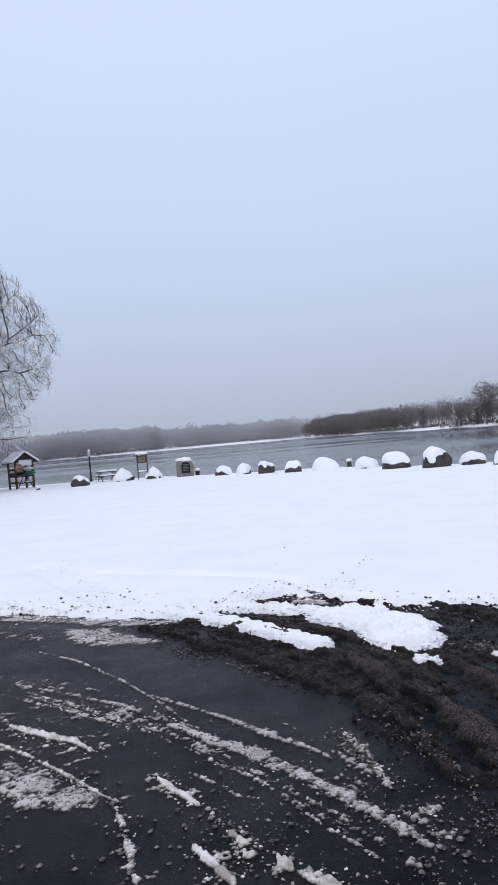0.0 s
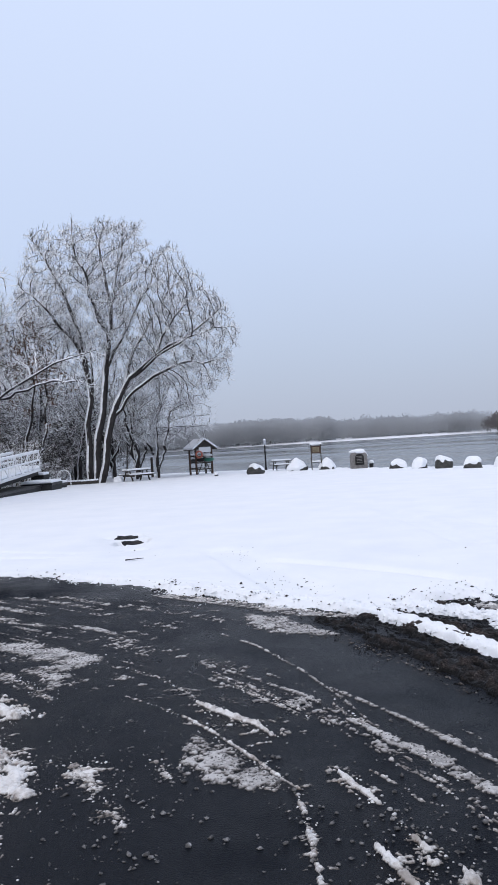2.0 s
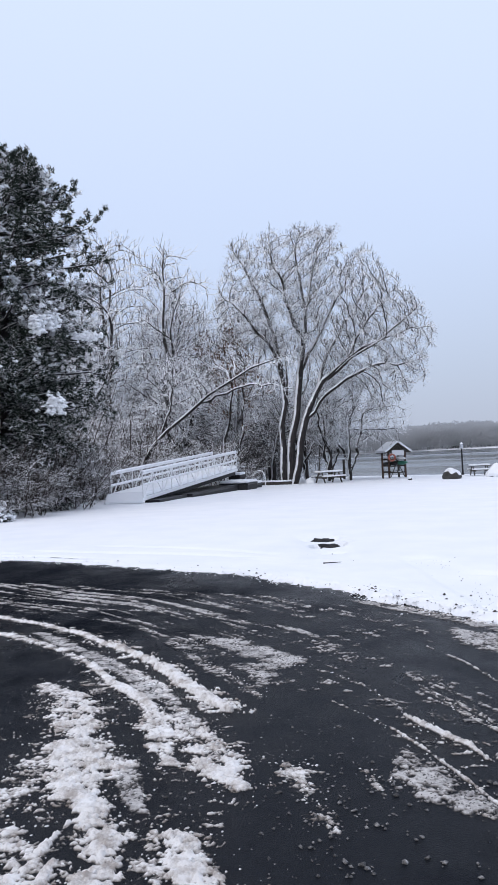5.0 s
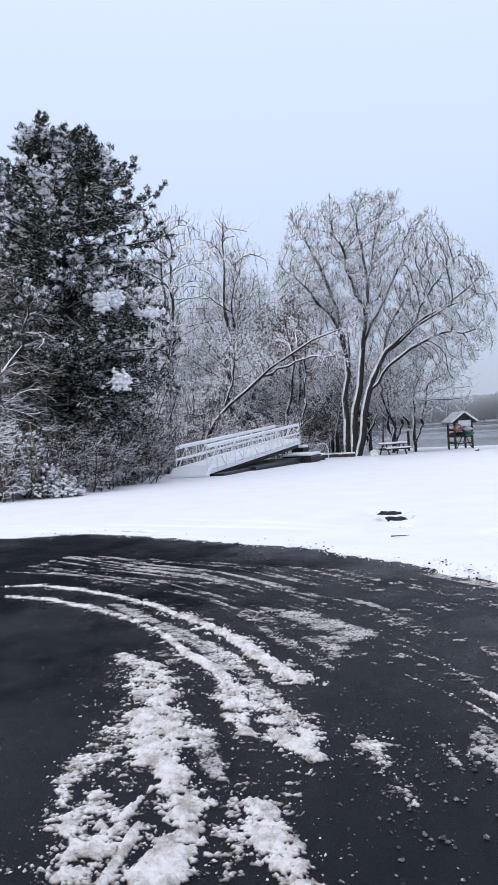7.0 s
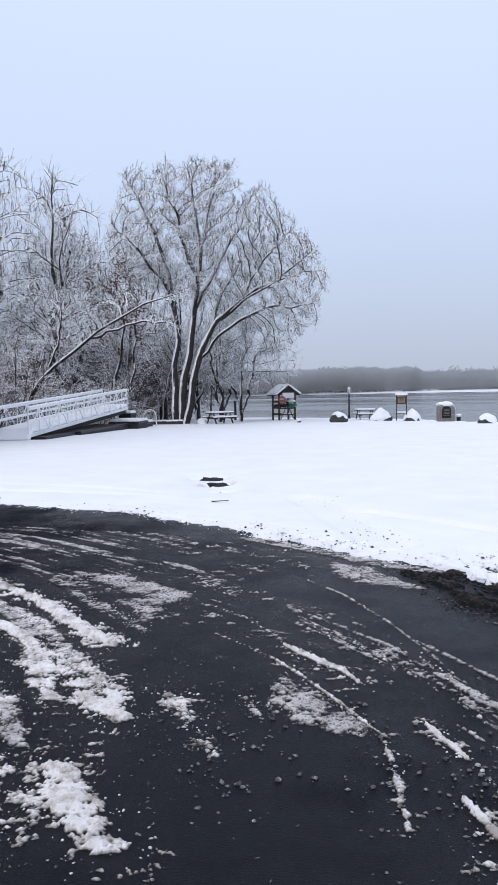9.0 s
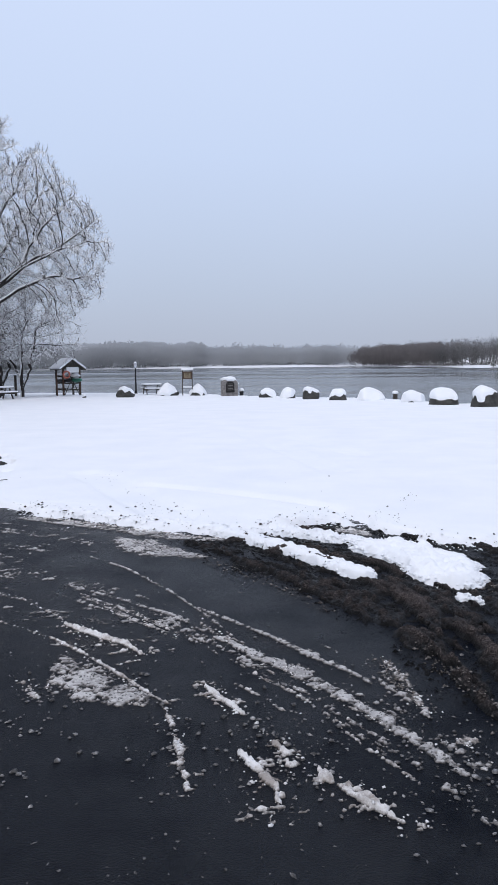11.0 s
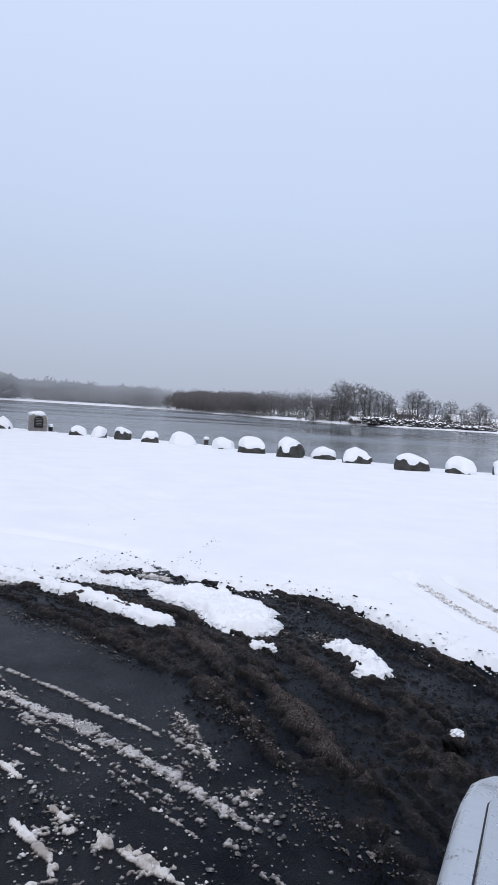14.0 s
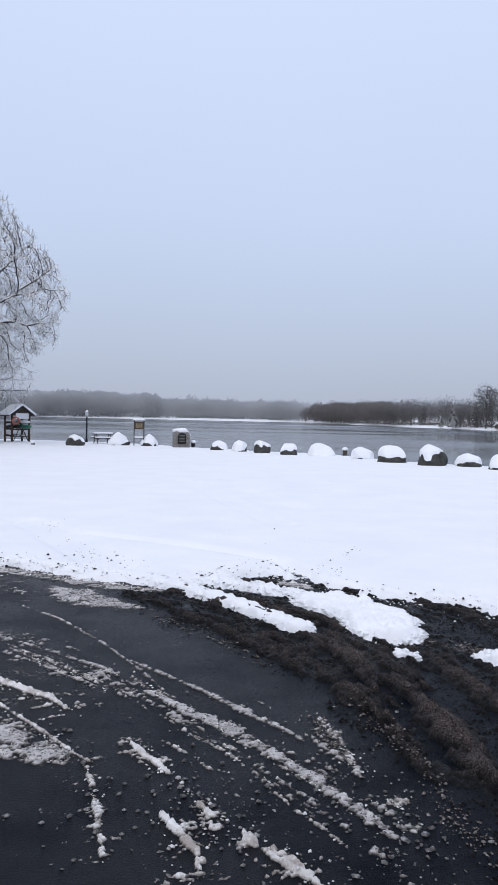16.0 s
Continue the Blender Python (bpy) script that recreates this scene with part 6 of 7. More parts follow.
house("long low brown house with a snow-covered roof", (152, 262, -0.6), 8, 19, 7, 2.8, 2.6, 5)
house("small brown cottage with a snow-covered roof", (128, 268, 1.2), -10, 8, 6, 2.6, 2.0, 2)
house("low boathouse with a snow-covered roof", (97.5, 246, -0.7), 20, 3.4, 3, 1.0, 0.9, 1)
house("brown house with a snow-covered roof behind trees", (172, 290, 0.4), -5, 12, 8, 3.2, 2.8, 3)

# ---- boulders along the shore ----
def boulder(label, x, y, w, h, seed, cover, lean=0.0, deep=0.8, point=0.0):
    """A dark boulder with a cap of snow; cover: how far down the snow reaches (0 to 1)."""
    z = float(ground_z(x, y)) + 0.02
    ob = thing("boulder", label, "boulder", (x, y, z), lean, "boulders along the shore")

    def shape():
        bm = blob(w * 0.51, w * 0.51 * deep, h * 0.66, seed, 0.10, 4, -0.45, 1.5)
        rr = random.Random(seed * 13 + 5)
        for i in range(7):
            a = i * 0.9 + rr.uniform(-0.4, 0.4)
            up = rr.uniform(0.0, 0.5) if i < 6 else 2.5
            d = Vector((math.cos(a), math.sin(a), up)).normalized()
            lim = rr.uniform(0.68, 0.88) * max(v.co.dot(d) for v in bm.verts)
            for v in bm.verts:
                over = v.co.dot(d) - lim
                if over > 0:
                    v.co -= d * over * 0.95
        for v in bm.verts:
            k = max(0, v.co.z) / (h * 0.58)
            v.co.x *= 1 - point * k
            v.co.y *= 1 - point * k
            v.co.z += h * 0.26
        return bm
    part("rock", shape(), ROCK, ob, "dark rough rock", soft=True)
    cap = shape()
    cap.normal_update()
    tilt = 0.75 * math.sin(seed * 2.3)
    lim = 0.95 - 0.95 * cover
    for v in cap.verts:
        n = v.normal
        edge = v.co.z / h + tilt * v.co.x / w - 0.2 * abs(tilt) * v.co.y / w + 0.30 * noise.noise(v.co * 3.2 + Vector((seed, 0, 3))) + 0.6 * max(0.0, n.z - 0.7)
        k = min(1, max(0, (edge - lim) / 0.10))
        v.co = v.co * (0.96 + 0.06 * k) + Vector((n.x * 0.04, n.y * 0.04, 0.02 + 0.05 * max(n.z, 0))) * k
    for _ in range(1):
        bmesh.ops.smooth_vert(cap, verts=cap.verts, factor=0.5, use_axis_x=True, use_axis_y=True, use_axis_z=True)
    part("snow_cap", cap, SNOW, ob, "thick rounded cap of snow", soft=True)
    return ob


for label, x, y, w, h, sd, cover, lean, deep, pt in (
        ("low dark boulder with a snow cap", -0.08, 44.6, 1.12, 0.60, 1, 0.72, 10, 0.8, 0.0),
        ("round boulder under a thick snow cap", 1.15, 42.6, 0.95, 0.68, 2, 0.68, 40, 0.9, 0.0),
        ("dark round boulder with snow on top", 2.33, 40.8, 1.12, 0.74, 3, 0.5, 80, 0.9, 0.0),
        ("squat boulder with patchy snow", 3.64, 38.4, 1.08, 0.66, 4, 0.62, 120, 0.8, 0.0),
        ("broad mound of snow over a boulder", 5.27, 37.9, 1.50, 0.70, 5, 1.3, 15, 0.8, 0.15),
        ("boulder wholly covered with snow", 6.96, 35.1, 1.22, 0.60, 6, 1.3, 60, 0.9, 0.0),
        ("wide dark boulder with a deep snow cap", 7.55, 31.5, 1.40, 0.76, 7, 0.62, 5, 0.8, 0.0),
        ("tall black boulder with snow on its crown", 8.67, 29.15, 1.28, 0.92, 21, 0.34, 30, 0.9, 0.05),
        ("low boulder nearly buried in snow", 10.06, 28.7, 1.25, 0.55, 9, 0.95, 100, 0.8, 0.1),
        ("pointed dark boulder with snow on one side", 10.7, 26.6, 1.18, 0.70, 10, 0.5, 10, 0.9, 0.25),
        ("long flat-topped boulder with snow on it", 11.55, 23.6, 1.35, 0.66, 11, 0.42, 0, 0.7, 0.0),
        ("boulder hidden under a block of snow", 13.1, 22.9, 1.15, 0.64, 12, 0.9, 20, 0.8, 0.0),
        ("dark boulder with a snow cap", 14.9, 22.9, 1.15, 0.60, 13, 0.6, 45, 0.8, 0.0),
        ("boulder under rounded snow", 16.8, 22.4, 1.2, 0.62, 19, 0.75, 15, 0.8, 0.0),
        ("dark boulder with patchy snow on its shoulders", -9.72, 48.3, 1.35, 0.74, 14, 0.42, 70, 0.9, 0.12),
        ("pyramid of snow over a dark boulder", -7.2, 51.1, 1.75, 1.05, 16, 0.8, 50, 0.8, 0.62),
        ("pointed boulder under a cone of snow", -5.05, 51.2, 1.42, 0.92, 17, 1.1, 90, 0.8, 0.58),
        ("small dark stone in the snow", -12.4, 47.9, 0.32, 0.26, 18, 0.2, 0, 0.9, 0.0),
        ("small snow-covered stone by a trunk", -18.9, 46.2, 0.6, 0.4, 20, 1.1, 0, 0.9, 0.0)):
    boulder(label, x, y, w, h, sd, cover, lean, deep, pt)

bol = thing("bollard", "short round post with a cap of snow", "bollard", (6.76, 38.8, float(ground_z(0, 38.8))))
part("post", rod((0, 0, -0.1), (0, 0, 0.36), 0.13, 0.12, 12), WOOD, bol)
part("snow_cap", blob(0.17, 0.17, 0.10, 3, 0.08, 2), SNOW, bol, "", Matrix.Translation((0, 0, 0.43)), True)


# ---- the rescue-boat shelter ----
def shelter(at, rz):
    ob = thing("beach_shelter", "small open shelter with snowy gable roof and rescue gear", "shelter", at, rz)
    W, D, H = 1.55, 1.55, 2.0
    for x in (-W / 2 + 0.1, W / 2 - 0.1):
        for y in (-D / 2 + 0.1, D / 2 - 0.1):
            part("post", box(0.13, 0.13, H + 0.2, x, y, H / 2 - 0.05, 0.01), RUSTWOOD if y < 0 else WOOD, ob)
    for z in (0.45, 0.95, 1.45):
        for y in (-D / 2 + 0.14, D / 2 - 0.14):
            part("rail", beam((-W / 2, y, z), (W / 2, y, z), 0.09, 0.09), WOOD, ob)
        for x in (-W / 2 + 0.2, 0, W / 2 - 0.2):
            part("rail", beam((x, -D / 2, z + 0.08), (x, D / 2, z + 0.08), 0.08, 0.06), WOOD, ob)
        part("snow_strip", box(W * 0.8, 0.12, 0.05, 0, -D / 2 + 0.14, z + 0.075, 0.02), SNOW, ob, "snow on the rail")
    for s in (-1, 1):
        part("brace", beam((s * (W / 2 - 0.2), -D / 2 + 0.05, 0.1), (-s * 0.1, -D / 2 + 0.05, 1.5), 0.07, 0.05), WOOD, ob)
        part("roof_slope", box(W / 2 + 0.50, D + 0.5, 0.06, s * (W / 4 + 0.14), 0, H + 0.36, 0.01, ry=s * 36), WOOD, ob)
        part("snow_load", box(W / 2 + 0.52, D + 0.54, 0.15, s * (W / 4 + 0.17), 0, H + 0.46, 0.05, ry=s * 36), SNOW, ob, "snow on the roof slope")
    for y in (-D / 2, D / 2):
        g = bmesh.new()
        g.faces.new([g.verts.new((-W / 2, y, H)), g.verts.new((W / 2, y, H)), g.verts.new((0, y, H + 0.68))])
        part("gable", g, WOOD, ob)
    part("sign_board", box(1.0, 0.05, 0.42, 0.05, -D / 2 - 0.06, H - 0.02, 0.01), PALE, ob, "blank white sign board")
    ring = bmesh.new()
    for i in range(20):
        a = i * 2 * math.pi / 20
        for j in range(8):
            b = j * 2 * math.pi / 8
            r = 0.25 + 0.075 * math.cos(b)
            ring.verts.new((r * math.cos(a), 0.07 * math.sin(b), r * math.sin(a)))
    ring.verts.ensure_lookup_table()
    for i in range(20):
        for j in range(8):
            q = [i * 8 + j, i * 8 + (j + 1) % 8, (i + 1) % 20 * 8 + (j + 1) % 8, (i + 1) % 20 * 8 + j]
            ring.faces.new([ring.verts[k] for k in q])
    part("life_ring", ring, RINGRED, ob, "orange life ring", Matrix.Translation((-W / 2 + 0.32, -D / 2 - 0.05, 1.62)), True)
    hull = blob(0.42, 1.5, 0.24, 4, 0.02, 3)
    for v in hull.verts:
        v.co.z = min(v.co.z, 0.10)
    part("boat", hull, GREEN, ob, "green plastic boat hull", pose(0.38, -0.1, 1.22, 0, 0, 0), True)
    part("boat", blob(0.42, 1.3, 0.16, 5, 0.03, 3), PALE, ob, "white boat under snow", pose(0.25, -0.1, 1.52, 0, 0, 4), True)
    part("boat", blob(0.40, 1.2, 0.18, 6, 0.03, 3), DARKM, ob, "dark boat hull", pose(-0.3, 0.05, 1.15, 0, 0, 0), True)
    return ob


shelter((-15.6, 55.6, float(ground_z(0, 55.6)) + 0.05), 38)

mk = thing("marker_post", "thin dark post with a snow top", "post", (-15.9, 53.6, float(ground_z(0, 53.6))))
part("post", box(0.09, 0.09, 1.9, 0, 0, 0.85, 0.01), RUSTWOOD, mk)


# ---- picnic tables ----
def picnic_table(label, at, rz, L=1.85):
    ob = thing("picnic_table", label, "picnic table", at, rz, "picnic tables")
    for i in range(5):
        part("plank", box(L, 0.135, 0.045, 0, -0.30 + i * 0.15, 0.74, 0.006, seg=1), WOOD, ob)
    for s in (-1, 1):
        for k in range(2):
            part("seat_plank", box(L, 0.13, 0.045, 0, s * (0.62 + 0.14 * k), 0.44, 0.006, seg=1), WOOD, ob)
        part("seat_snow", box(L - 0.02, 0.27, 0.09, 0, s * 0.69, 0.505, 0.035), SNOW, ob, "snow along the seat")
        for x in (-L * 0.36, L * 0.36):
            part("leg", beam((x, s * 0.62, 0), (x, s * 0.22, 0.72), 0.045, 0.12), WOOD, ob)
    for x in (-L * 0.36, L * 0.36):
        part("crossbar", box(0.045, 1.5, 0.10, x + 0.05, 0, 0.38, 0.005), WOOD, ob)
    part("top_snow", box(L - 0.02, 0.76, 0.11, 0, 0, 0.815, 0.045), SNOW, ob, "thick snow on the table top")
    return ob


picnic_table("weathered wooden picnic table under snow by a tree", (-17.7, 46.6, float(ground_z(0, 46.6)) + 0.05), 52)
picnic_table("weathered picnic table topped with snow near the shore", (-9.08, 55.5, float(ground_z(0, 55.5)) + 0.05), 24, 1.45)

pst = thing("post", "dark upright wooden post by the water", "post", (-19.7, 55.5, float(ground_z(0, 55.5))))
part("post", box(0.16, 0.16, 1.75, 0, 0, 0.8, 0.015), WOOD, pst)

# ---- lamp post ----
lamp = thing("lamp_post", "slim dark lamp post with a lantern head", "lamp post", (-10.8, 58.2, float(ground_z(0, 58.2))))
part("pole", rod((0, 0, -0.1), (0, 0, 2.15), 0.075, 0.055, 12), DARKM, lamp)
part("base", rod((0, 0, 0), (0, 0, 0.3), 0.13, 0.09, 12), DARKM, lamp)
part("lantern", rod((0, 0, 2.15), (0, 0, 2.52), 0.10, 0.14, 12), GLASS, lamp, "frosted lantern")
part("cap", rod((0, 0, 2.52), (0, 0, 2.66), 0.16, 0.03, 12), SNOW, lamp, "snow-topped cap")

# ---- notice board ----
sg = thing("notice_board", "brown notice board on two posts with snow on top", "notice board", (-5.78, 50.9, float(ground_z(0, 50.9))), 6)
for x in (-0.34, 0.34):
    part("post", box(0.07, 0.07, 1.95, x, 0, 0.9, 0.008), WOOD, sg)
part("board", box(0.62, 0.05, 0.52, 0, -0.02, 1.50, 0.008), RUSTWOOD, sg, "reddish brown board")
part("panel", box(0.46, 0.02, 0.36, 0, -0.055, 1.50, 0.004), TAN, sg, "pale faded notice")
for i in range(4):
    part("text_bar", box(0.34 - 0.05 * (i % 2), 0.008, 0.03, 0, -0.068, 1.62 - 0.08 * i), RUSTWOOD, sg)
part("snow_cap", box(0.86, 0.24, 0.14, 0, 0, 1.92, 0.05), SNOW, sg, "snow on the top rail")
part("lower_rail", box(0.62, 0.10, 0.05, 0, 0, 0.60, 0.006), WOOD, sg)
part("snow_strip", box(0.62, 0.16, 0.10, 0, 0, 0.67, 0.035), SNOW, sg, "snow on the lower rail")

# ---- stone memorial ----
mon = thing("stone_memorial", "squat stone memorial with dark arched plaque and snow cap", "memorial", (-2.72, 49.2, float(ground_z(0, 49.2)) + 0.02), 12)
mb = bmesh.new()
prof = [(-0.55, 0), (0.55, 0), (0.55, 0.95)] + [(0.55 * math.cos(a), 0.95 + 0.25 * math.sin(a)) for a in (0.6, 1.1, 1.57, 2.04, 2.54)] + [(-0.55, 0.95)]
fr_ = [mb.verts.new((x, -0.35, z)) for x, z in prof]
bk_ = [mb.verts.new((x, 0.35, z)) for x, z in prof]
mb.faces.new(fr_)
mb.faces.new(bk_[::-1])
for i in range(len(prof)):
    j = (i + 1) % len(prof)
    mb.faces.new([fr_[i], bk_[i], bk_[j], fr_[j]])
bmesh.ops.recalc_face_normals(mb, faces=mb.faces)
bmesh.ops.bevel(mb, geom=mb.edges[:], offset=0.03, segments=1, affect="EDGES")
part("stone_block", mb, MASONRY, mon, "grey mortared field stone")
rm_ = random.Random(4)
z0 = 0.02
while z0 < 0.92:
    hgt = rm_.uniform(0.14, 0.22)
    x0 = -0.56
    while x0 < 0.5:
        wd = rm_.uniform(0.16, 0.32)
        wd = min(wd, 0.56 - x0)
        cx_, cz_ = x0 + wd / 2, z0 + hgt / 2
        if not (abs(cx_) < 0.34 and 0.2 < cz_ < 1.05) and wd > 0.06:
            part("stone", box(wd - 0.03, 0.08, hgt - 0.03, cx_, -0.355, cz_, 0.02, seg=1), MASONRY, mon)
        x0 += wd
    z0 += hgt
pl = [(-0.29, 0.28), (0.29, 0.28), (0.29, 0.85), (0.2, 0.98), (0, 1.04), (-0.2, 0.98), (-0.29, 0.85)]
pb = bmesh.new()
a_ = [pb.verts.new((x, -0.42, z)) for x, z in pl]
b_ = [pb.verts.new((x, -0.34, z)) for x, z in pl]
pb.faces.new(a_)
for i in range(len(pl)):
    j = (i + 1) % len(pl)
    pb.faces.new([a_[i], b_[i], b_[j], a_[j]])
bmesh.ops.recalc_face_normals(pb, faces=pb.faces)
part("plaque", pb, BRONZE, mon, "dark arched metal plaque")
for i in range(5):
    part("text_bar", box(0.40 - 0.06 * (i % 2), 0.008, 0.03, 0, -0.428, 0.86 - 0.10 * i), MASONRY, mon)
cap = blob(0.63, 0.46, 0.20, 9, 0.08, 3, -0.45)
for v in cap.verts:
    v.co.z -= 1.1 * max(0, v.co.x - 0.30)
part("snow_cap", cap, SNOW, mon, "thick snow drooping down one side", Matrix.Translation((0.05, 0.02, 1.16)), True)
tb = thing("litter_bin", "small dark bin with snow on its lid", "bin", (-1.9, 49.6, float(ground_z(0, 49.6)) + 0.03))
part("body", rod((0, 0, 0), (0, 0, 0.36), 0.13, 0.15, 12), DARKM, tb)
part("snow_cap", blob(0.20, 0.20, 0.13, 2, 0.08, 2), SNOW, tb, "", Matrix.Translation((0, 0, 0.40)), True)


# ---- the aluminium gangway laid up on its floats ----
gw = thing("gangway", "long aluminium gangway with snowy rails on dock floats", "gangway", (0, 0, 0))
A0, B0 = Vector((-17.62, 24.56, -0.08)), Vector((-20.75, 38.85, 0.66))
side = Vector((-1.72, 0.10, 0.0))
axis = B0 - A0
RH = 1.06
NP = 13
for s, off in (("near", Vector((0, 0, 0))), ("far", side)):
    a, b = A0 + off, B0 + off
    part("top_rail", rod(a + Vector((0, 0, RH)), b + Vector((0, 0, RH)), 0.045, None, 10), ALU, gw)
    part("rail_snow", beam(a + Vector((0, 0, RH + 0.075)), b + Vector((0, 0, RH + 0.075)), 0.13, 0.11, 0.04), SNOW, gw, "snow along the hand rail")
    part("mid_rail", rod(a + Vector((0, 0, 0.56)), b + Vector((0, 0, 0.56)), 0.03, None, 8), ALU, gw)
    part("mid_snow", beam(a + Vector((0, 0, 0.61)), b + Vector((0, 0, 0.61)), 0.07, 0.06, 0.02), SNOW, gw, "snow along the middle rail")
    part("chord", beam(a, b, 0.10, 0.14), ALU, gw)
    for i in range(NP + 1):
        p = a + axis * (i / NP)
        part("upright", rod(p, p + Vector((0, 0, RH)), 0.026, None, 6), ALU, gw)
        if i < NP and i % 2 == 0:
            part("diagonal", rod(p, a + axis * ((i + 1) / NP) + Vector((0, 0, RH)), 0.024, None, 6), ALU, gw)
        elif i < NP:
            part("diagonal", rod(p + Vector((0, 0, RH)), a + axis * ((i + 1) / NP), 0.024, None, 6), ALU, gw)
part("deck", beam(A0 + side / 2, B0 + side / 2, 1.66, 0.07), ALU, gw)
part("deck_snow", beam(A0 + side / 2 + Vector((0, 0, 0.16)), B0 + side / 2 + Vector((0, 0, 0.16)), 1.58, 0.24, 0.08), SNOW, gw, "smooth snow along the deck")
ap = axis.normalized()
part("apron", beam(A0 + side / 2 + Vector((0, 0, 0.14)), A0 + side / 2 - ap * 0.50 + Vector((0.05, 0, -0.20)), 1.75, 0.05), ALU, gw)
part("apron_snow", beam(A0 + side / 2 + Vector((0, 0, 0.24)), A0 + side / 2 - ap * 0.50 + Vector((0.05, 0, -0.11)), 1.72, 0.12, 0.05), SNOW, gw, "snow on the hinged apron")
# Stringers are black so that the shade below the deck is in their colour.
for k in (0.0, 1.0):
    part("stringer", beam(A0 + side * (0.1 + 0.8 * k) + axis * 0.03 + Vector((0, 0, -0.14)), B0 + side * (0.1 + 0.8 * k) + Vector((0, 0, -0.18)), 0.12, 0.26), BLACK, gw)


def dock_float(label, x, y, z, rz, L, W, H, snow=True):
    ob = thing("dock_float", label, "dock float", (x, y, z), rz, "dock floats")
    part("hull", box(L, W, H, 0, 0, H / 2, 0.05), BLACK, ob)
    part("frame", box(L + 0.06, W + 0.06, 0.10, 0, 0, H - 0.03, 0.02), DARKM, ob)
    if snow:
        part("snow_cover", box(L, W, 0.16, 0, 0, H + 0.11, 0.06), SNOW, ob, "snow lying on top")
    return ob


dock_float("dark dock float with snow under a gangway", -20.0, 37.6, -0.60, 102, 2.2, 1.7, 0.50)
# Added black block without snow; it stands for the shade below the deck.
dock_float("dark block standing for shade under a gangway", -19.45, 32.4, -0.52, 102.3, 8.0, 1.7, 0.36, False)
dock_float("black float box topped with snow on a dock section", -21.1, 39.5, -0.12, 96, 0.9, 0.8, 0.42)
dock_float("low dark dock section under snow", -20.9, 39.6, -0.64, 98, 2.4, 2.0, 0.36)
# Flatter added block, black for the shade below the deck's near end.
dock_float("flat dark block standing for shade under a gangway", -18.35, 26.6, -0.40, 102.3, 3.4, 1.6, 0.22, False)
hp = thing("hoop", "bent grey metal hoop standing in snow", "hoop", (-20.9, 42.2, -0.62))
arc = [(0.45 * math.cos(a), 0, 0.65 + 0.45 * math.sin(a)) for a in np.linspace(0, math.pi, 9)]
arc = [(0.45, 0, 0)] + arc + [(-0.45, 0, 0)]
v_, f_ = tubes(np.array([arc]), np.full((1, len(arc)), 0.03), 6)
part("tube", make_mesh("tube", v_, f_, ALU, True), ALU, hp)
for i, (x, y, L, rz) in enumerate(((-21.8, 44.6, 1.8, 20), (-20.4, 44.9, 1.2, 35), (-22.9, 44.4, 0.9, 5))):
    lg = thing("log", "low timber lying in snow by trees", "timber", (x, y, float(ground_z(x, y)) + 0.05), rz, "timbers")
    part("timber", box(L, 0.22, 0.22, 0, 0, 0.12, 0.02), WOOD, lg)
    part("snow_strip", box(L * 0.97, 0.22, 0.10, 0, 0, 0.28, 0.04), SNOW, lg)

# ---- storm drain ----
dr = thing("storm_drain", "dark storm drain opening sunk in the snow", "drain", (-4.66, 11.56, -0.19))
for dx, dy in ((-0.17, 0.32), (0.19, -0.32)):
    part("frame", box(0.44, 0.36, 0.05, dx, dy, -0.02, 0.01), BLACK, dr)
    part("lip", blob(0.20, 0.06, 0.080, 3 + dx, 0.30, 3), DARKM, dr, "dark stone lip", Matrix.Translation((dx, dy + 0.14, 0.118)))
    for i in range(4):
        part("bar", box(0.04, 0.30, 0.03, dx - 0.15 + i * 0.10, dy, 0.015, 0.006, seg=1), DARKM, dr)
twigs = thing("dead_branch", "dark broken branch lying on snow", "branch", (-3.64, 9.24, 0.015))
part("stick", rod((-0.13, 0, 0.015), (0.12, 0.03, 0.03), 0.012, 0.006, 6), BARK, twigs)

# ---- young trees and stakes below the pine ----
shrub("sapling", "young leafless tree wrapped in snow", [((0, 0, 1.3), (0.8, 0.8, 1.4))], 61, 5, (-17.3, 13.9, -0.12), (7, 5, 3), 0.011, 0.25)
for base, top in (((-16.90, 15.0, -0.15), (-17.12, 14.78, 2.2)), ((-16.98, 14.92, -0.15), (-17.28, 14.62, 1.95)), ((-17.05, 14.85, -0.15), (-17.16, 14.74, 0.8))):
    st = thing("stake", "tan wrapped stake leaning by a sapling", "stake", base, 0, "stakes")
    part("stake", rod((0, 0, 0), Vector(top) - Vector(base), 0.022, 0.02, 8), TAN, st)


def laden_shrub(label, at, wide, high, seed, n=9, pads=150):
    """A small shrub bent under clumps of snow."""
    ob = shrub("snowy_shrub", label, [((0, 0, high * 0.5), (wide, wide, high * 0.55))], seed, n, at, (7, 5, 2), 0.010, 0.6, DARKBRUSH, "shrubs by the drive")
    rng = np.random.default_rng(seed)
    bms = []
    for i in range(pads):
        a, r = rng.uniform(0, 6.28), wide * math.sqrt(rng.uniform(0, 1))
        z = high * (1.0 - 0.65 * (r / wide) ** 2) * rng.uniform(0.35, 1.0)
        b = blob(rng.uniform(0.03, 0.10), rng.uniform(0.03, 0.09), rng.uniform(0.02, 0.045), seed + i, 0.3, 1, -1.0, 2.0)
        bmesh.ops.transform(b, matrix=pose(r * math.cos(a), r * math.sin(a), z, rng.uniform(-25, 25), rng.uniform(-25, 25), rng.uniform(0, 360)), verts=b.verts)
        bms.append(b)
    tagged(part("snow_load", join(*bms), SNOW, ob, "clumps of snow on the twigs", soft=True), kind="stuff")
    return ob


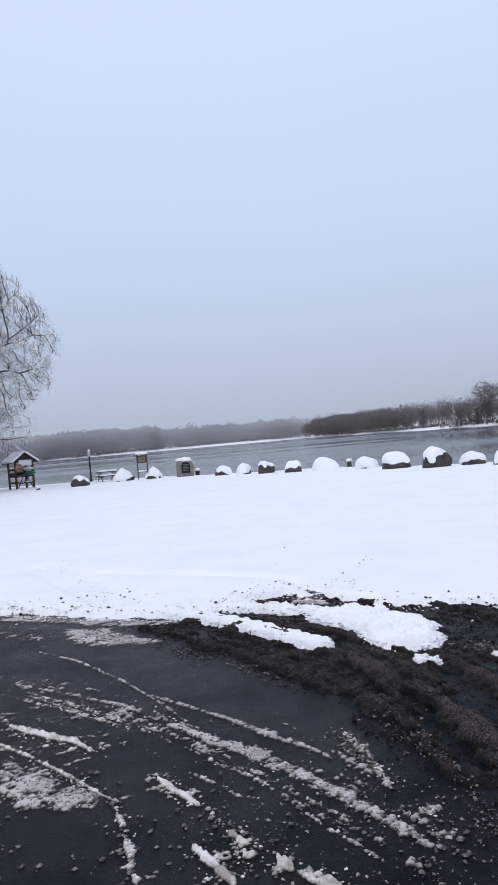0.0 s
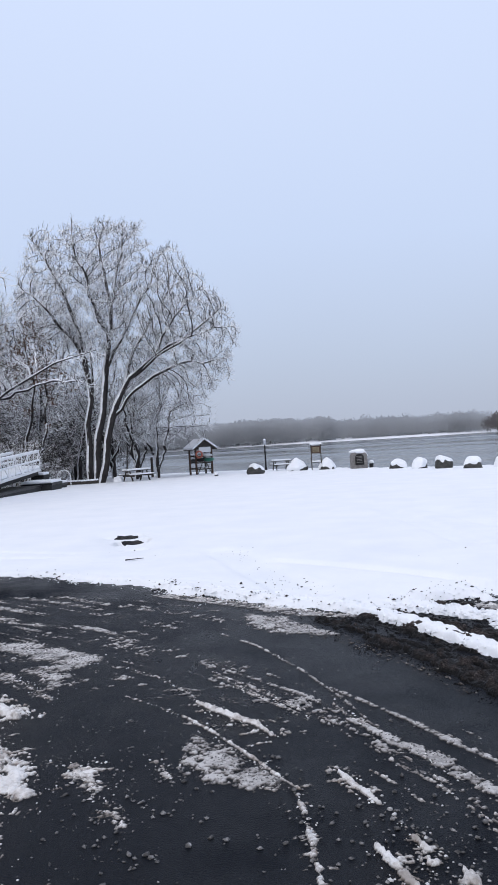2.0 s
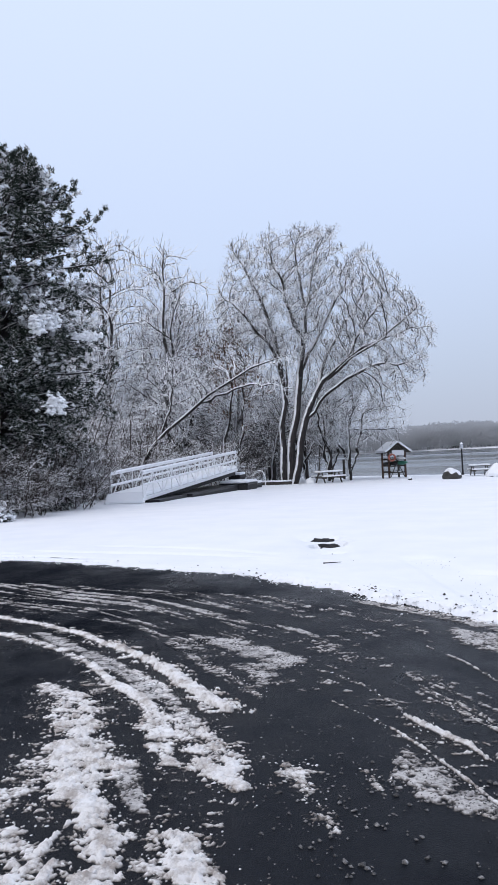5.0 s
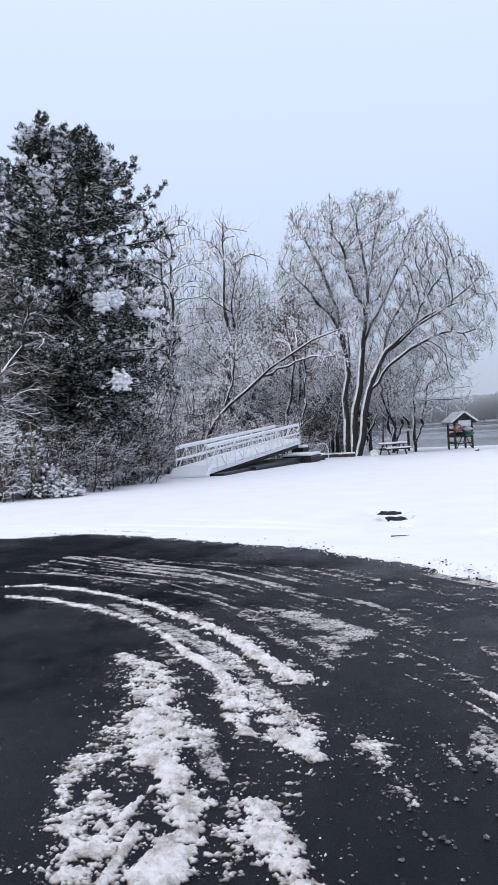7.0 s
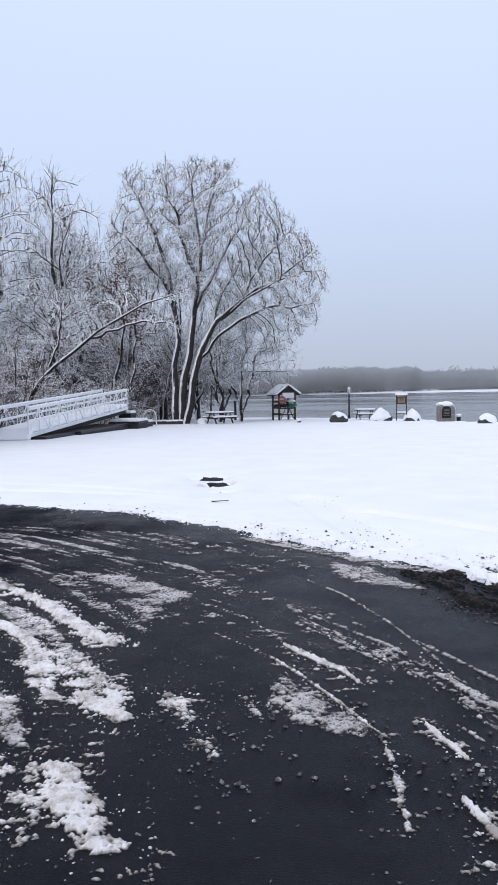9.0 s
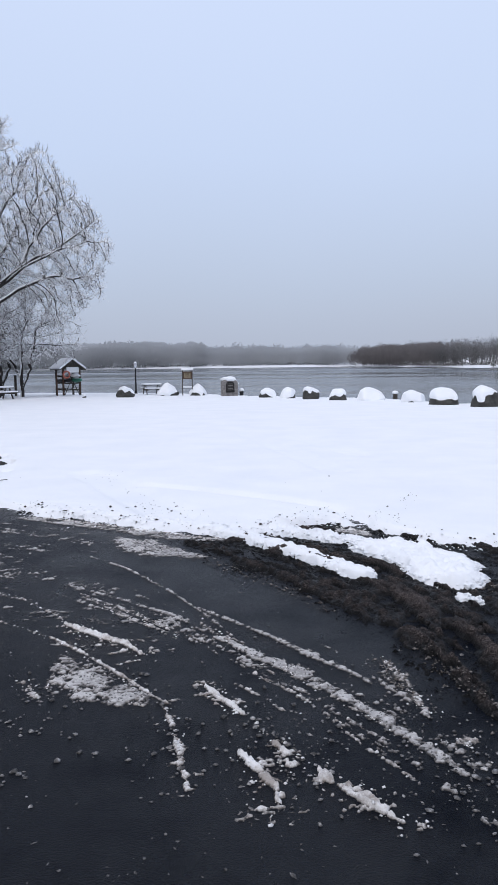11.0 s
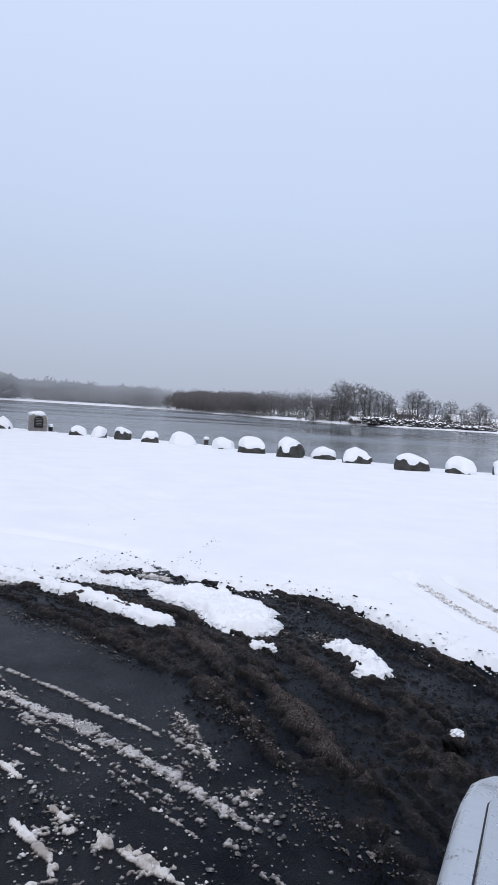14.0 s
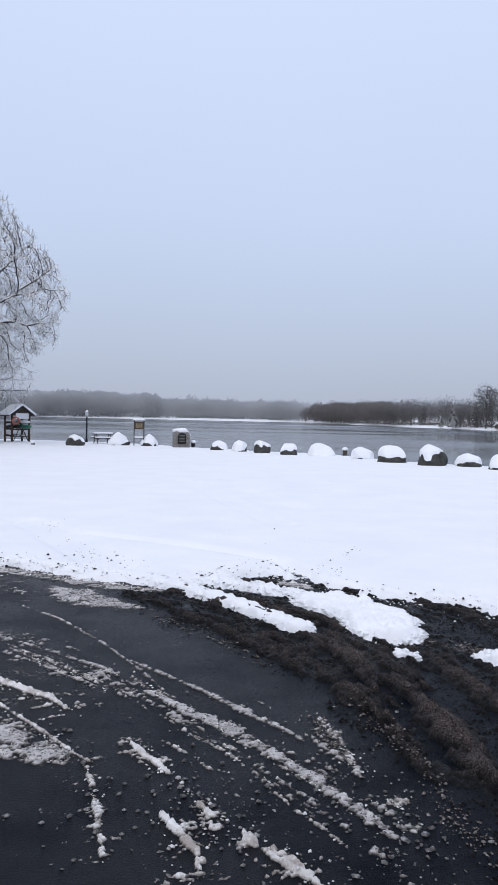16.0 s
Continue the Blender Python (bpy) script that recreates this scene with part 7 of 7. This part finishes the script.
laden_shrub("low dark shrub loaded with clumps of snow", (-16.45, 15.45, -0.15), 0.55, 0.75, 91, 9, 170)
laden_shrub("dark shrub weighed down by snow beside stakes", (-17.2, 15.3, -0.15), 0.75, 1.15, 92, 10, 230)
laden_shrub("tall dark shrub with snow on its tiers", (-18.2, 15.6, -0.17), 1.0, 2.3, 93, 12, 330)
laden_shrub("spreading dark shrub caked with snow", (-18.4, 14.2, -0.15), 0.9, 1.3, 94, 10, 250)
for i, (x, y, s) in enumerate(((-17.6, 17.6, 0.7), (-19.6, 15.6, 1.0))):
    c = copy_thing(dark_bush, pose(x, y, float(ground_z(x, y)) + 0.03, 0, 0, 77 * i))
    c.scale = (s, s, s)
bare_tree(
    "roadside_tree", "leafless tree with snowy drooping branches by a pine", [stem([(0, 0, -0.2), (0.3, 0, 3), (0.1, 0.2, 6), (0.5, 0, 8.4)], 0.16, 0.02, 12, rs), stem([(0, 0, 1.5), (1.2, 0.3, 3.6), (2.4, 0.4, 6.0)], 0.09, 0.02, 12, rs),
                                                                                                   stem([(0, 0, 1.0), (0.9, -0.8, 2.4), (2.2, -1.2, 3.2)], 0.07, 0.02, 10, rs)],
    crown_cloud(np.random.default_rng(87), [((0.4, 0, 5.0), (3.2, 2.8, 3.8)), ((1.4, -0.6, 2.6), (2.2, 1.8, 1.6))], 700), 71, (-21.0, 15.2, -0.15), 30, 0.36, 2.6, 0.55, 0.013, (3, 2), (0.6, 0.32), -0.06, -0.1, twigm=SNAG)


# ---- the parked car's nose ----
def car(at, rz):
    ob = thing("car", "silver car with dirty wet bonnet parked on mud", "car", at, rz)
    # outline rows from the nose to the tail: y, half width, sill, shoulder height
    rows = [(0.055, 0.60, 0.34, 0.83), (0.05, 0.72, 0.32, 0.872), (0.035, 0.785, 0.30, 0.89), (0.005, 0.828, 0.28, 0.897), (-0.04, 0.85, 0.26, 0.905), (-0.13, 0.86, 0.25, 0.91), (-0.38, 0.862, 0.24, 0.915), (-0.8, 0.875, 0.24, 0.95), (-1.5, 0.89, 0.24, 1.0), (-2.4, 0.90, 0.24, 1.02), (-3.4, 0.90, 0.26, 1.03), (-4.3, 0.86, 0.32, 1.01), (-4.6, 0.76, 0.40, 0.92)]
    bm = bmesh.new()
    rings = []
    for y, hw, lo, hi in rows:
        ring = [(hw * 0.92, lo), (hw * 0.99, lo + 0.16), (hw, hi - 0.13), (hw * 0.997, hi - 0.045), (hw * 0.987, hi - 0.012), (hw * 0.970, hi)]
        pts = [(-x, z) for x, z in ring] + [(x, z) for x, z in ring[::-1]]
        rings.append([bm.verts.new((x, y, z)) for x, z in pts])
    for a, b in zip(rings[:-1], rings[1:]):
        for i in range(len(a) - 1):
            bm.faces.new([a[i], b[i], b[i + 1], a[i + 1]])
        bm.faces.new([a[-1], b[-1], b[0], a[0]])
    bm.faces.new(rings[0][::-1])
    bm.faces.new(rings[-1])
    bmesh.ops.recalc_face_normals(bm, faces=bm.faces)
    part("body", bm, PAINT, ob, "silver paint streaked with dirt", soft=True)
    # bonnet panel set a little proud, with an open seam at its sides
    hb = bmesh.new()
    ys = [0.035, 0.005, -0.04, -0.13, -0.22, -0.4, -0.8, -1.2, -1.45]
    prev = None
    for y in ys:
        hw = float(np.interp(-y, [-r[0] for r in rows], [r[1] for r in rows])) * 0.934
        hz = float(np.interp(-y, [-r[0] for r in rows], [r[3] for r in rows])) + 0.004
        ring = [hb.verts.new((hw * u, y, hz + 0.045 * (1 - u * u) - (0.006 if abs(u) == 1 else 0))) for u in (-1, -0.994, -0.8, -0.4, 0, 0.4, 0.8, 0.994, 1)]
        if prev:
            for i in range(8):
                hb.faces.new([prev[i], prev[i + 1], ring[i + 1], ring[i]])
        prev = ring
    bmesh.ops.recalc_face_normals(hb, faces=hb.faces)
    part("bonnet", hb, PAINT, ob, "dirty wet silver bonnet", soft=True)
    for s in (-1, 1):
        seam = [(s * float(np.interp(-y, [-r[0] for r in rows], [r[1] for r in rows])) * 0.9356, y, float(np.interp(-y, [-r[0] for r in rows], [r[3] for r in rows])) - 0.001) for y in (0.005, -0.13, -0.4, -0.8, -1.45)]
        v, f = tubes(np.array([seam]), np.full((1, 5), 0.0018), 6)
        part("seam", make_mesh("seam", v, f, BLACK), BLACK, ob)
        part("headlight", blob(0.20, 0.10, 0.09, 3, 0.03, 2), GLASS, ob, "clear headlight", pose(s * 0.62, -0.09, 0.72, 0, 0, -s * 25), True)
        for y in (-0.65, -3.45):
            wh = part("wheel", rod((s * 0.80, y, 0.33), (s * 0.95, y, 0.33), 0.33, None, 24), BLACK, ob, "black tyre")
            part("rim", rod((s * 0.94, y, 0.33), (s * 0.965, y, 0.33), 0.21, None, 16), ALU, wh)
        part("mirror", box(0.20, 0.10, 0.13, s * 1.02, -1.75, 1.10, 0.03), PAINT, ob)
    for s in (-1, 1):
        fl = bmesh.new()
        prev = None
        for y, z, o in ((-0.16, 0.42, 0.04), (-0.20, 0.62, 0.06), (-0.32, 0.74, 0.08), (-0.65, 0.78, 0.09), (-1.0, 0.74, 0.08), (-1.2, 0.62, 0.06), (-1.3, 0.42, 0.04)):
            ring = [fl.verts.new((s * (0.84 + dx), y * (1 - 0.06 * dz), z + dz * 0.05)) for dx, dz in ((0.0, -1), (o + 0.02, -1), (o + 0.03, -0.3), (o + 0.005, 0.7), (0.0, 1))]
            if prev:
                for i in range(5):
                    fl.faces.new([prev[i], prev[(i + 1) % 5], ring[(i + 1) % 5], ring[i]])
            prev = ring
        bmesh.ops.recalc_face_normals(fl, faces=fl.faces)
        part("wheel_arch", fl, BLACK, ob, "black plastic arch over the wheel", soft=True)
    cab = bmesh.new()
    secs = [(-1.60, 0.80, 1.0), (-2.25, 0.66, 1.50), (-3.3, 0.66, 1.54), (-4.2, 0.78, 1.03)]
    r2_ = [[cab.verts.new((s * hw, y, z)) for s in (-1, 1)] for y, hw, z in secs]
    for a, b in zip(r2_[:-1], r2_[1:]):
        cab.faces.new([a[0], a[1], b[1], b[0]])
    cab.faces.new([r[0] for r in r2_])
    cab.faces.new([r[1] for r in r2_][::-1])
    bmesh.ops.recalc_face_normals(cab, faces=cab.faces)
    part("cabin", cab, DARKM, ob, "dark glazed cabin")
    part("roof", box(1.36, 1.35, 0.05, 0, -2.68, 1.54, 0.02), PAINT, ob)
    part("grille", box(0.7, 0.04, 0.16, 0, -0.02, 0.60, 0.02), BLACK, ob)
    part("bumper", box(1.5, 0.16, 0.2, 0, -0.03, 0.42, 0.06), BLACK, ob)
    part("number_plate", box(0.30, 0.02, 0.15, 0, 0.06, 0.44, 0.004), PALE, ob)
    return ob


car((1.385, 0.742, 0.0), -36)
